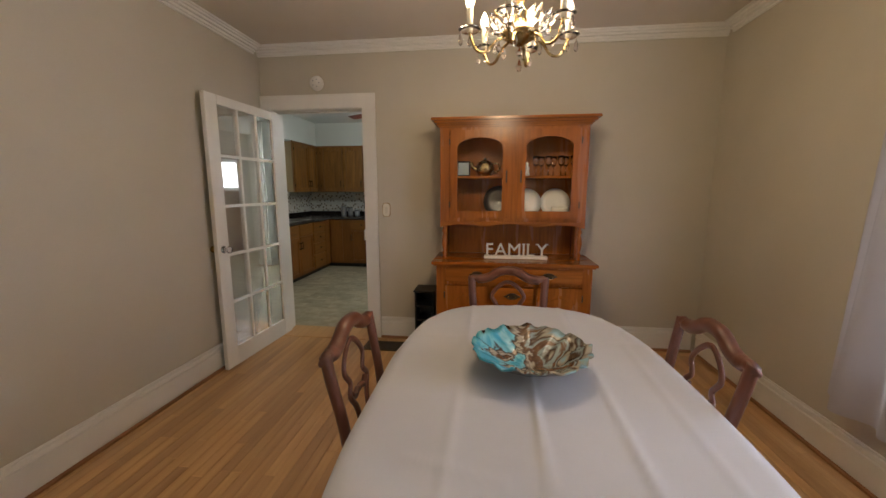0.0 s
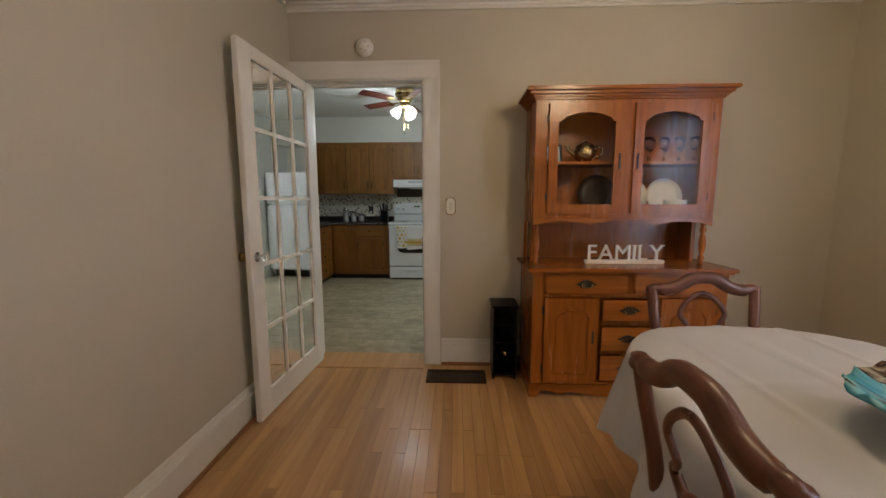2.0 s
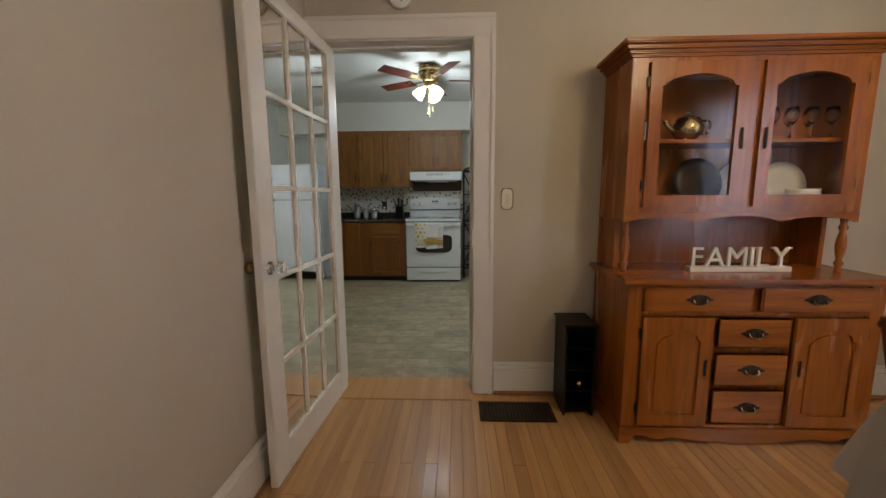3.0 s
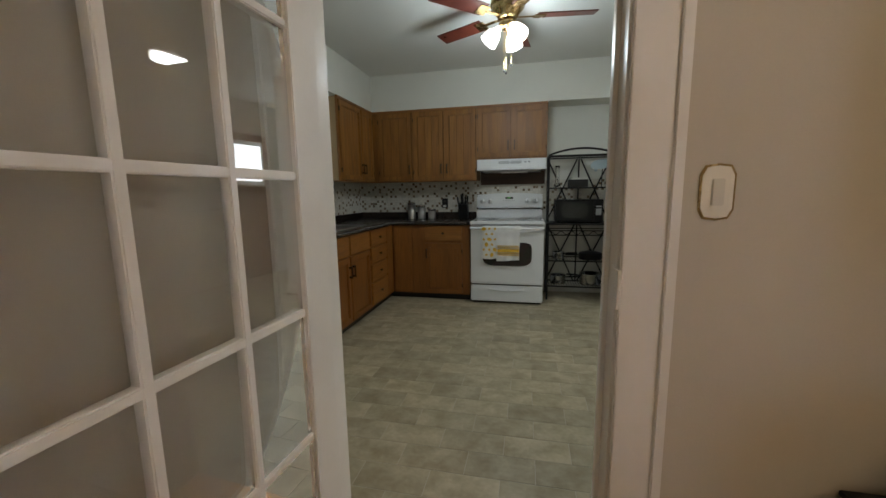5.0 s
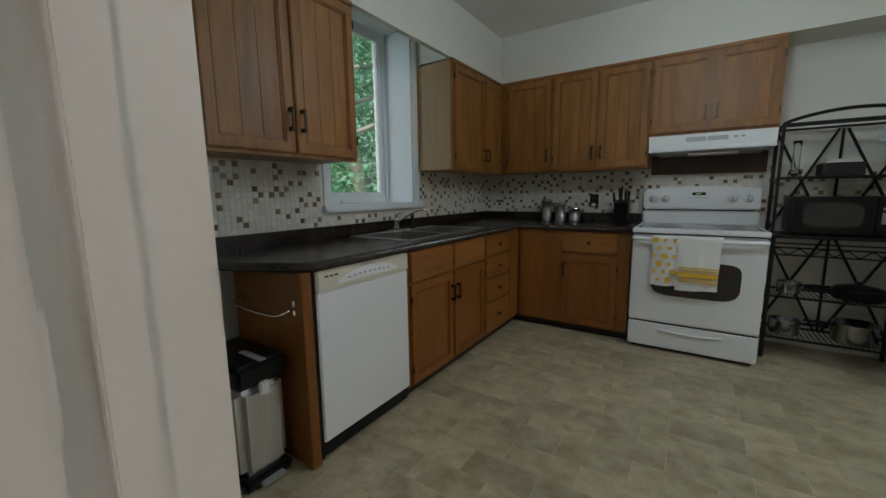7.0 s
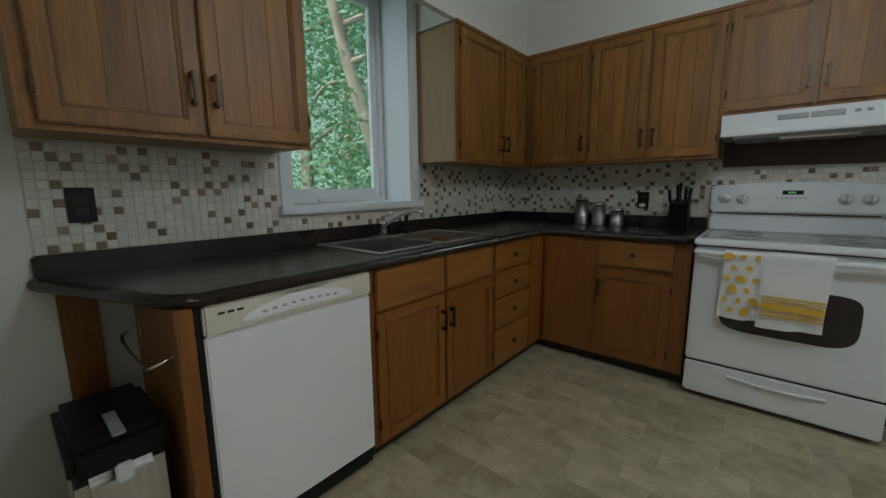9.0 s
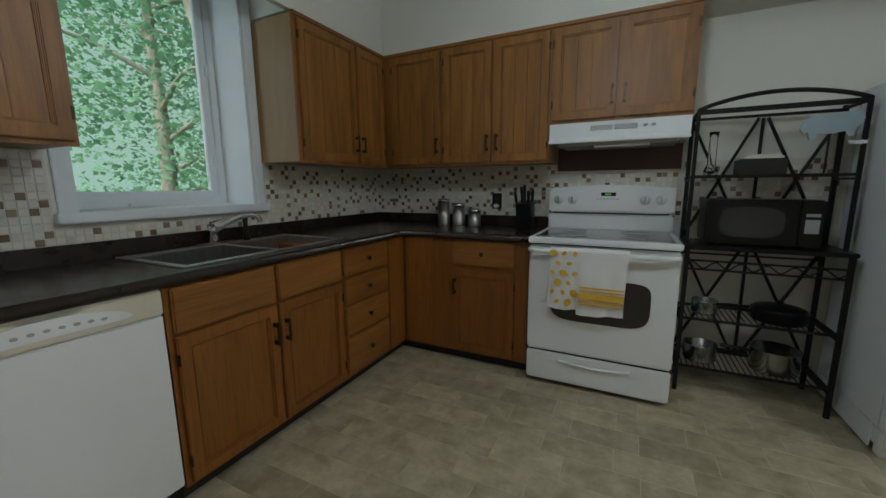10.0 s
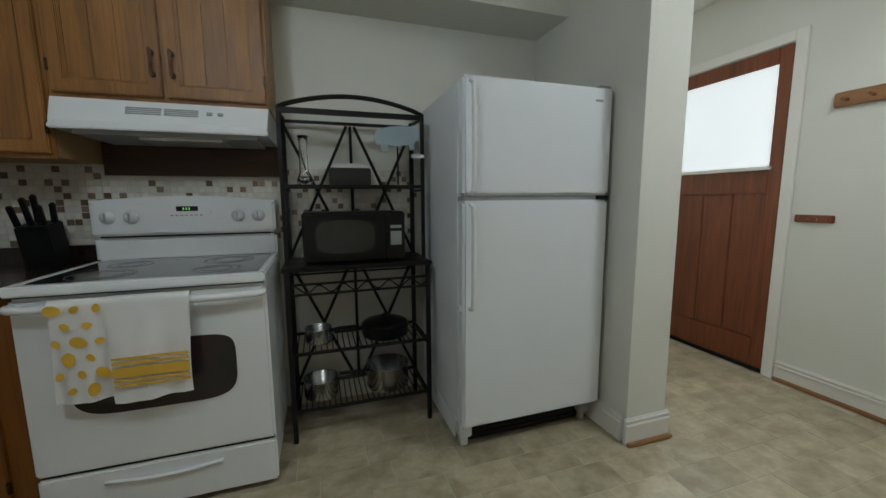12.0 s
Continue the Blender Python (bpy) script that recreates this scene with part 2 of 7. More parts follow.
M_CSLEEVE = material("ivory_candle_sleeve", (0.80, 0.74, 0.60), 0.5, emit=0.0)
M_BLADE = material("rosewood_blade", (0.085, 0.018, 0.012), 0.3, color2=(0.14, 0.035, 0.02), scale=(10, 10, 10), coat=0.3)
M_YELLOW = material("yellow_print", (0.62, 0.36, 0.03), 0.85, color2=(0.72, 0.46, 0.06), scale=(20, 20, 20))
M_PIG = material("pale_blue_paint", (0.34, 0.43, 0.48), 0.55, color2=(0.38, 0.47, 0.52), scale=(8, 8, 8))
M_BLIND = material("daylit_frosted_pane", (0.88, 0.93, 0.96), 0.6, emit=0.5)
M_BDOOR = material("fir_exterior_door", (0.125, 0.030, 0.008), 0.4, color2=(0.235, 0.066, 0.019), scale=(22, 22, 1.6), contrast=(0.25, 0.75), fine=0.1, bump=0.1, coat=0.1, warp=0.6, grain=(60, 60, 4))
M_PEG = material("knotty_pine_stain", (0.26, 0.12, 0.045), 0.45, color2=(0.36, 0.18, 0.08), scale=(12, 2, 18))

M_BARK = material("grey_bark", (0.34, 0.32, 0.27), 0.9, color2=(0.46, 0.44, 0.38), scale=(10, 10, 3), bump=0.6, bump_scale=25)
M_SHADEOAK = material("shaded_dark_oak", (0.035, 0.014, 0.006), 0.45, color2=(0.06, 0.026, 0.011), scale=(3, 3, 20), fine=0.1)
M_GRASS = material("lawn", (0.05, 0.10, 0.025), 0.9, color2=(0.09, 0.15, 0.04), scale=(3, 3, 3), bump=0.5, bump_scale=20)
M_SCREEN = material("lit_clock_display", (0.25, 0.8, 0.2), 0.4, emit=0.5)
M_SILL = material("vinyl_window_white", (0.70, 0.74, 0.76), 0.35, color2=(0.74, 0.78, 0.80), scale=(4, 4, 4))


def glass_art(name):
    m = bpy.data.materials.new(name)
    m.use_nodes = True
    n, ln = m.node_tree.nodes, m.node_tree.links
    b = n["Principled BSDF"]
    b.inputs["Roughness"].default_value, b.inputs["Coat Weight"].default_value = 0.16, 0.3
    tc = n.new("ShaderNodeTexCoord")
    mp = n.new("ShaderNodeMapping")
    mp.inputs["Scale"].default_value = (5.5, 5.5, 3)
    nz = n.new("ShaderNodeTexNoise")
    nz.inputs["Scale"].default_value, nz.inputs["Detail"].default_value, nz.inputs["Distortion"].default_value = 1.0, 5, 1.3
    sp = n.new("ShaderNodeSeparateXYZ")
    mx = n.new("ShaderNodeMath")
    mx.operation = "MULTIPLY_ADD"
    mx.inputs[1].default_value = 1.1
    ln.new(tc.outputs["Object"], mp.inputs[0])
    ln.new(mp.outputs[0], nz.inputs["Vector"])
    ln.new(tc.outputs["Object"], sp.inputs[0])
    ln.new(sp.outputs[0], mx.inputs[0])
    off = n.new("ShaderNodeMath")
    off.operation = "SUBTRACT"
    off.inputs[1].default_value = -0.02
    ln.new(nz.outputs["Fac"], off.inputs[0])
    ln.new(off.outputs[0], mx.inputs[2])
    ramp = n.new("ShaderNodeValToRGB")
    ramp.color_ramp.interpolation = "EASE"
    els = ramp.color_ramp.elements
    for p, c in ((0.36, (0.05, 0.30, 0.40)), (0.43, (0.16, 0.45, 0.52)), (0.455, (0.05, 0.03, 0.02)), (0.50, (0.36, 0.33, 0.25)),
                 (0.535, (0.07, 0.03, 0.013)), (0.57, (0.13, 0.065, 0.03)), (0.60, (0.25, 0.31, 0.30)), (0.645, (0.06, 0.03, 0.015)), (0.69, (0.30, 0.27, 0.20)), (0.76, (0.22, 0.36, 0.38))):
        e = els.new(p)
        e.color = (*c, 1)
    els.remove(els[0])
    els.remove(els[len(els) - 1])
    ln.new(mx.outputs[0], ramp.inputs[0])
    ln.new(ramp.outputs[0], b.inputs["Base Color"])
    return m




def sheer(name, color, through_light=0.38):
    """Thin cloth that lets daylight through."""
    m = bpy.data.materials.new(name)
    m.use_nodes = True
    n, ln = m.node_tree.nodes, m.node_tree.links
    b = n["Principled BSDF"]
    b.inputs["Base Color"].default_value, b.inputs["Roughness"].default_value = (*color, 1), 0.9
    tr = n.new("ShaderNodeBsdfTranslucent")
    tc = n.new("ShaderNodeTexCoord")
    nz = n.new("ShaderNodeTexNoise")
    nz.inputs["Scale"].default_value = 9
    ramp = n.new("ShaderNodeValToRGB")
    ramp.color_ramp.elements[0].color = (*[c * 0.85 for c in color], 1)
    ramp.color_ramp.elements[1].color = (*color, 1)
    mix = n.new("ShaderNodeMixShader")
    mix.inputs[0].default_value = through_light
    ln.new(tc.outputs["Object"], nz.inputs["Vector"])
    ln.new(nz.outputs["Fac"], ramp.inputs[0])
    ln.new(ramp.outputs[0], tr.inputs["Color"])
    ln.new(b.outputs[0], mix.inputs[1])
    ln.new(tr.outputs[0], mix.inputs[2])
    ln.new(mix.outputs[0], n["Material Output"].inputs["Surface"])
    return m


M_LEAF = sheer("maple_leaf", (0.20, 0.43, 0.26))
M_CURTAIN = sheer("grey_violet_sheer", (0.52, 0.50, 0.54), 0.28)
M_ART = glass_art("swirled_art_glass")

# ---------- mesh helpers ----------


def box(bm, x0, y0, z0, x1, y1, z1, bevel=0.0):
    vs = [bm.verts.new((x, y, z)) for z in (z0, z1) for y in (y0, y1) for x in (x0, x1)]
    fs = [bm.faces.new([vs[i] for i in f]) for f in ((0, 2, 3, 1), (4, 5, 7, 6), (0, 1, 5, 4), (2, 6, 7, 3), (0, 4, 6, 2), (1, 3, 7, 5))]
    if bevel:
        es = list({e for f in fs for e in f.edges})
        bmesh.ops.bevel(bm, geom=es, offset=bevel, segments=2, affect="EDGES", clamp_overlap=True)
    return bm


def boxes(rows, bevel=0.0):
    bm = bmesh.new()
    for r in rows:
        tmp = bmesh.new()
        box(tmp, min(r[0], r[3]), min(r[1], r[4]), min(r[2], r[5]), max(r[0], r[3]), max(r[1], r[4]), max(r[2], r[5]), bevel)
        me = bpy.data.meshes.new("tmp")
        tmp.to_mesh(me)
        bm.from_mesh(me)
        bpy.data.meshes.remove(me)
        tmp.free()
    return bm


def one(*r, bevel=0.0):
    return boxes([r], bevel)


def lathe(profile, n=24, at=(0, 0, 0), bm=None, wave=None):
    bm = bm or bmesh.new()
    rings = []
    for k, (r, z) in enumerate(profile):
        ring = []
        for i in range(n):
            a = 2 * math.pi * i / n
            rr, zz = r, z
            if wave:
                rr, zz = wave(r, z, a)
            ring.append(bm.verts.new((at[0] + rr * math.cos(a), at[1] + rr * math.sin(a), at[2] + zz)))
        rings.append(ring)
    for a, b in zip(rings, rings[1:]):
        for i in range(n):
            j = (i + 1) % n
            bm.faces.new((a[i], a[j], b[j], b[i]))
    if profile[0][0] > 1e-6 and profile[0] != profile[-1]:
        bm.faces.new(rings[0][::-1])
    if profile[-1][0] > 1e-6 and profile[0] != profile[-1]:
        bm.faces.new(rings[-1])
    return bm


def tube(points, radius, n=8, bm=None, flat=1.0, side=None):
    """A tube along points; radius one number or one a point; flat squeezes it along the second axis."""
    bm = bm or bmesh.new()
    ps = [Vector(p) for p in points]
    rs = radius if isinstance(radius, (list, tuple)) else [radius] * len(ps)
    rings = []
    for i, p in enumerate(ps):
        d = (ps[min(i + 1, len(ps) - 1)] - ps[max(i - 1, 0)]).normalized()
        ref = Vector(side) if side else (Vector((0, 0, 1)) if abs(d.z) < 0.9 else Vector((1, 0, 0)))
        u = d.cross(ref).normalized()
        v = u.cross(d).normalized()
        rings.append([bm.verts.new(p + rs[i] * (math.cos(2 * math.pi * k / n) * u + flat * math.sin(2 * math.pi * k / n) * v)) for k in range(n)])
    for a, b in zip(rings, rings[1:]):
        for k in range(n):
            bm.faces.new((a[k], a[(k + 1) % n], b[(k + 1) % n], b[k]))
    bm.faces.new(rings[0][::-1])
    bm.faces.new(rings[-1])
    return bm


def spline(pts, n=6):
    """Points on a smooth curve through pts."""
    out = []
    P = [Vector(p) for p in pts]
    for i in range(len(P) - 1):
        a, b, c, d = P[max(i - 1, 0)], P[i], P[i + 1], P[min(i + 2, len(P) - 1)]
        for k in range(n):
            t = k / n
            out.append(0.5 * (2 * b + (c - a) * t + (2 * a - 5 * b + 4 * c - d) * t * t + (3 * b - a - 3 * c + d) * t ** 3))
    out.append(P[-1])
    return out


def slab(outline, depth, bm=None, hole=None):
    """A flat board in the plane u, v with that outline, thick along w; hole: an outline of equal length, cut out."""
    bm = bm or bmesh.new()
    f = [bm.verts.new((u, v, depth)) for u, v in outline]
    b = [bm.verts.new((u, v, 0)) for u, v in outline]
    n = len(f)
    if hole:
        hf = [bm.verts.new((u, v, depth)) for u, v in hole]
        hb = [bm.verts.new((u, v, 0)) for u, v in hole]
        for i in range(n):
            j = (i + 1) % n
            bm.faces.new((f[i], f[j], hf[j], hf[i]))
            bm.faces.new((b[j], b[i], hb[i], hb[j]))
            bm.faces.new((hf[i], hf[j], hb[j], hb[i]))
            bm.faces.new((b[i], b[j], f[j], f[i]))
    else:
        bm.faces.new(f)
        bm.faces.new(b[::-1])
        for i in range(n):
            j = (i + 1) % n
            bm.faces.new((b[i], b[j], f[j], f[i]))
    return bm


def moved(bm, m):
    bm.transform(m)
    return bm


def mesh_of(name, bm, mat, smooth=False):
    bmesh.ops.recalc_face_normals(bm, faces=bm.faces)
    me = bpy.data.meshes.new(name)
    bm.to_mesh(me)
    bm.free()
    me.materials.append(mat)
    if smooth:
        for p in me.polygons:
            p.use_smooth = True
    return me


def thing(name, label, category, at=(0, 0, 0), group="", kind=""):
    ob = new(name)
    ob.location = at
    ob.empty_display_size = 0.1
    return tagged(ob, label, category, group, kind)


def part(name, bm, mat, parent, label="", smooth=False):
    """One mesh, given in world places, under a thing or under a part."""
    ob = new(name, mesh_of(name, bm, mat, smooth))
    ob.parent = parent
    if parent.type == "EMPTY":
        ob.matrix_parent_inverse = Matrix.Translation(-Vector(parent.location))
    if label:
        ob["label"] = label
    return ob


def solid(name, bm, mat, label, category, group="", kind="", smooth=False):
    return tagged(new(name, mesh_of(name, bm, mat, smooth)), label, category, group, kind)


def on_left(y, z, x):
    """Face frame on the left wall's side: u along +y, v up, w out into the room."""
    return Matrix(((0, 0, 1, x), (1, 0, 0, y), (0, 1, 0, z), (0, 0, 0, 1)))


def on_back(x, z, y):
    """Face frame on the back wall's side: u along +x, v up, w out into the room."""
    return Matrix(((1, 0, 0, x), (0, 0, -1, y), (0, 1, 0, z), (0, 0, 0, 1)))


def structure(name, bm, mat, label, category):
    return solid(name, bm, mat, label, category, kind="structure")

# ---------- the large structure ----------
XL, XR, YB, YW, ZC = -1.82, 2.02, -1.6, 4.20, 2.62      # dining room
KX, KXR, KY0, KY1, KZ = -3.24, 2.06, 4.37, 7.92, 2.56   # kitchen
OX0, OX1, OZ = -1.72, -0.885, 2.085                     # opening between them
UX, UY, UZ0, UZ1 = -2.92, 7.595, 1.35, 2.15              # faces, bottom and top of the upper cabinets
BX, BY, CT = -2.62, 7.345, 0.90                          # faces of the base cabinets, worktop height
WY0, WY1, WZ0, WZ1 = 5.80, 6.655, 1.085, 2.425           # kitchen window opening

# the opening in the west wall is made up, to hold the fill lamp
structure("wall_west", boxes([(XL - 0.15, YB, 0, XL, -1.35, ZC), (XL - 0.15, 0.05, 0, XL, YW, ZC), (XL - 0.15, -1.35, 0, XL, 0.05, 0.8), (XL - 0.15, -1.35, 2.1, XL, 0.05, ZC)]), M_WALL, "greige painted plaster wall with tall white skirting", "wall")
structure("wall_east", boxes([(XR, YB, 0, XR + 0.2, 1.2, ZC), (XR, 2.65, 0, XR + 0.2, YW + 0.17, ZC), (XR, 1.2, 0, XR + 0.2, 2.65, 0.62), (XR, 1.2, 2.2, XR + 0.2, 2.65, ZC)]), M_WALL, "greige painted plaster wall with a curtained window", "wall")
structure("wall_south", one(XL - 0.15, YB - 0.15, 0, XR + 0.2, YB, ZC), M_WALL, "greige painted plaster wall", "wall")
structure("wall_north", boxes([(XL - 0.15, YW, 0, OX0 - 0.02, KY0, ZC), (OX1 + 0.02, YW, 0, XR, KY0, ZC), (OX0 - 0.02, YW, OZ + 0.02, OX1 + 0.02, KY0, ZC)]), M_WALL, "greige painted plaster wall with a cased doorway", "wall")
structure("ceiling", one(XL - 0.15, YB - 0.15, ZC, XR + 0.2, KY0, ZC + 0.1), M_CEIL, "warm white painted plaster ceiling", "ceiling")
structure("floor", one(XL - 0.15, YB - 0.15, -0.12, XR + 0.2, 4.10, -0.0025), M_SUBFLOOR, "golden oak strip floor, worn satin finish", "floor")
structure("kitchen_floor", one(KX - 0.3, KY0 + 0.012, -0.12, KXR + 0.2, KY1 + 0.6, -0.0012), M_VJOINT, "beige stone-pattern vinyl floor", "floor")
structure("kitchen_wall_west", boxes([(KX - 0.4, KY0, 0, KX, WY0, KZ), (KX - 0.4, WY1, 0, KX, KY1 + 0.3, KZ), (KX - 0.4, WY0, 0, KX, WY1, WZ0), (KX - 0.4, WY0, WZ1, KX, WY1, KZ)]), M_KWALL, "cream painted kitchen wall with a deep window", "wall")
structure("kitchen_wall_north", one(KX, KY1, 0, 0.64, KY1 + 0.15, KZ), M_KWALL, "cream painted kitchen wall", "wall")
structure("kitchen_wall_south", boxes([(KX - 0.4, KY0 - 0.12, 0, XL - 0.15, KY0, KZ), (XR, KY0 + 0.003, 0, KXR + 0.2, KY0 + 0.15, KZ)]), M_KWALL, "cream painted kitchen wall", "wall")
structure("kitchen_ceiling", one(KX - 0.4, KY0, KZ, KXR + 0.2, KY1 + 0.6, KZ + 0.1), M_KCEIL, "white painted kitchen ceiling", "ceiling")
structure("soffit", boxes([(KX, KY0, UZ1 + 0.012, UX - 0.03, 5.722, KZ), (KX, 6.713, UZ1 + 0.012, UX - 0.03, KY1, KZ), (UX - 0.03, KY0, UZ1 + 0.012, UX + 0.008, KY1, KZ), (UX + 0.008, UY - 0.008, UZ1 + 0.012, 0.64, KY1, KZ)]), M_KWALL, "cream boxed soffit above the oak cabinets", "soffit")
structure("partition_wall", one(0.64, 7.03, 0, 0.875, KY1 + 0.6, KZ), M_KWALL, "cream partition wall beside the refrigerator", "wall")
structure("kitchen_wall_east", boxes([(KXR, KY0, 0, KXR + 0.15, 7.31, KZ), (KXR, 8.13, 0, KXR + 0.15, KY1 + 0.6, KZ), (KXR, 7.31, 2.10, KXR + 0.15, 8.13, KZ)]), M_KWALL, "cream painted wall with the back door", "wall")
structure("entry_wall_north", one(0.875, KY1 + 0.45, 0, KXR + 0.15, KY1 + 0.6, KZ), M_KWALL, "cream painted entry wall", "wall")


def crown(name, x0, y0, x1, y1, nx, ny):
    """Stepped crown moulding along one wall; (nx, ny) points into the room."""
    rows = []
    for d, z0, z1 in ((0.018, 2.540, 2.556), (0.028, 2.556, 2.575), (0.050, 2.575, 2.592), (0.068, 2.592, 2.606), (0.082, 2.606, 2.6195)):
        if nx:
            rows.append((x0, y0, z0, x0 + nx * d, y1, z1))
        else:
            rows.append((x0, y0, z0, x1, y0 + ny * d, z1))
    structure(name, boxes(rows, 0.003), M_TRIM, "white stepped crown moulding", "crown moulding")


crown("crown_moulding_west", XL + 0.001, YB, XL, YW - 0.083, 1, 0)
crown("crown_moulding_north", XL + 0.001, YW - 0.001, XR - 0.001, YW, 0, -1)
crown("crown_moulding_east", XR - 0.001, YB, XR, YW - 0.083, -1, 0)


def skirting(name, x0, y0, x1, y1, nx, ny, h=0.205, shoe=True, mat=M_TRIM):
    rows = []
    for d, z0, z1 in ((0.018, 0.0, h * 0.70), (0.024, h * 0.70, h * 0.78), (0.015, h * 0.78, h * 0.88), (0.020, h * 0.88, h * 0.94), (0.010, h * 0.94, h)):
        rows.append((x0, y0, z0, x0 + nx * d, y1, z1) if nx else (x0, y0, z0, x1, y0 + ny * d, z1))
    structure(name, boxes(rows, 0.0025), mat, "tall white moulded skirting board", "baseboard")
    if shoe:
        d = 0.018
        r = (x0 + nx * (d + 0.001), y0, 0.001, x0 + nx * 0.036, y1, 0.026) if nx else (x0, y0 + ny * (d + 0.001), 0.001, x1, y0 + ny * 0.036, 0.026)
        structure(name.replace("baseboard", "trim_shoe"), one(*r, bevel=0.006), M_SHOE, "stained wooden shoe moulding", "trim")


skirting("baseboard_west", XL + 0.001, YB, XL, YW - 0.04, 1, 0)
skirting("baseboard_east", XR - 0.001, YB, XR, YW - 0.04, -1, 0)
skirting("baseboard_north", OX1 + 0.132, YW - 0.001, XR - 0.04, YW, 0, -1)
skirting("baseboard_partition", 0.639, 7.05, 0.64, 7.9, -1, 0, 0.13, False)
skirting("baseboard_partition_end", 0.622, 7.029, 0.893, 7.03, 0, -1, 0.13, False)
skirting("baseboard_kitchen_east", KXR - 0.001, KY0, KXR, 7.24, -1, 0, 0.13)
structure("trim_partition_shoe", one(0.622, 6.985, 0.001, 0.893, 7.009, 0.018, bevel=0.005), M_SHOE, "stained wooden shoe moulding", "trim")

# doorway: jambs, casing on the dining side, casing on the kitchen side, strike plate, threshold
door_case = tagged(new("trim_doorway"), "white painted door casing with moulded edge", "door frame", kind="structure")
for nm, r in (("jamb", (OX0 - 0.02, YW - 0.004, 0, OX0, KY0 + 0.004, OZ)), ("jamb", (OX1, YW - 0.004, 0, OX1 + 0.02, KY0 + 0.004, OZ)), ("head_jamb", (OX0 - 0.02, YW - 0.004, OZ, OX1 + 0.02, KY0 + 0.004, OZ + 0.02)),
              ("stop", (OX0, 4.275, 0, OX0 + 0.012, 4.31, OZ)), ("stop", (OX1 - 0.012, 4.275, 0, OX1, 4.31, OZ)), ("head_stop", (OX0 + 0.012, 4.275, OZ - 0.012, OX1 - 0.012, 4.31, OZ))):
    part(nm, one(*r, bevel=0.002), M_TRIM, door_case)
for y0, y1, yy0, yy1 in ((YW - 0.022, YW - 0.004, YW - 0.03, YW - 0.022), (KY0 + 0.004, KY0 + 0.022, KY0 + 0.022, KY0 + 0.03)):
    lx, rx_ = (XL + 0.002, OX0 - 0.006) if y0 < 4.25 else (OX0 - 0.165, OX0 - 0.05)
    part("casing", boxes([(lx, y0, 0, rx_, y1, OZ + 0.006), (lx, yy0, 0, lx + 0.02, yy1, OZ + 0.1)], 0.003), M_TRIM, door_case)
    part("casing", boxes([(OX1 + 0.006, y0, 0, OX1 + 0.125, y1, OZ + 0.006), (OX1 + 0.1, yy0, 0, OX1 + 0.125, yy1, OZ + 0.1)], 0.003), M_TRIM, door_case)
    part("head_casing", boxes([(lx, y0, OZ + 0.006, OX1 + 0.125, y1, OZ + 0.125), (lx, yy0, OZ + 0.1, OX1 + 0.125, yy1, OZ + 0.125)], 0.003), M_TRIM, door_case)
part("strike_plate", boxes([(OX1 - 0.003, 4.166, 0.93, OX1 + 0.0055, 4.195, 1.025), (OX1 - 0.003, 4.195, 0.93, OX1 + 0.001, 4.235, 1.025)], 0.001), M_TRIM, door_case, "painted metal strike plate")
structure("threshold", one(OX0, 4.10, -0.02, OX1, KY0 + 0.012, 0.006, bevel=0.003), M_PLANK, "golden oak threshold board", "threshold")
structure("trim_threshold_side", one(XL, 4.10, -0.1, OX0, YW, -0.004), M_PLANK, "oak floor edge", "floor")
structure("trim_threshold_edge", one(OX1, 4.10, -0.1, XR, YW, -0.004), M_PLANK, "oak floor edge", "floor")

# french door, opened against the west wall
dw, dh, dt = 0.875, 2.055, 0.034
hx, hy = OX0 + 0.020, YW + 0.045
fdoor = new("door_1")
fdoor.location = (hx, hy, 0)
tagged(fdoor, "white french door with fifteen glass panes, standing open", "door", kind="structure")
DM = Matrix.Translation((hx, hy, 0.008)) @ Matrix.Rotation(math.atan2(-0.86, -0.045), 4, "Z")
st, tr_, br_ = 0.115, 0.068, 0.150
cols, rws, mu = 3, 5, 0.022
gw = (dw - 2 * st - (cols - 1) * mu) / cols
gh = (dh - tr_ - br_ - (rws - 1) * mu) / rws


def dbox(u0, v0, u1, v1, w0=-dt / 2, w1=dt / 2, bevel=0.003):
    return moved(one(u0, w0, v0, u1, w1, v1, bevel=bevel), DM)


part("stile", dbox(0, 0, st, dh), M_TRIM, fdoor)
part("stile", dbox(dw - st, 0, dw, dh), M_TRIM, fdoor)
part("top_rail", dbox(st, dh - tr_, dw - st, dh), M_TRIM, fdoor)
part("bottom_rail", dbox(st, 0, dw - st, br_), M_TRIM, fdoor)
for i in range(cols - 1):
    u = st + gw * (i + 1) + mu * i
    part("muntin", dbox(u, br_, u + mu, dh - tr_, -0.013, 0.013), M_TRIM, fdoor)
for j in range(rws - 1):
    v = br_ + gh * (j + 1) + mu * j
    part("muntin", dbox(st, v, dw - st, v + mu, -0.012, 0.012), M_TRIM, fdoor)
for i in range(cols):
    for j in range(rws):
        u, v = st + i * (gw + mu), br_ + j * (gh + mu)
        part("pane", dbox(u - 0.002, v - 0.002, u + gw + 0.002, v + gh + 0.002, -0.002, 0.002, 0), M_PANE, fdoor)
kn = [(0.0, 0.0), (0.028, 0.0), (0.028, 0.004), (0.010, 0.008), (0.009, 0.028), (0.020, 0.034), (0.027, 0.046), (0.024, 0.060), (0.0, 0.066)]
for s in (1, -1):
    k = part("door_knob", moved(lathe(kn, 20), DM @ pose(dw - 0.055, s * dt / 2, 0.935, -90 * s, 0, 0)), M_CRYSTAL if s > 0 else M_BRASS, fdoor, "faceted glass door knob", True)
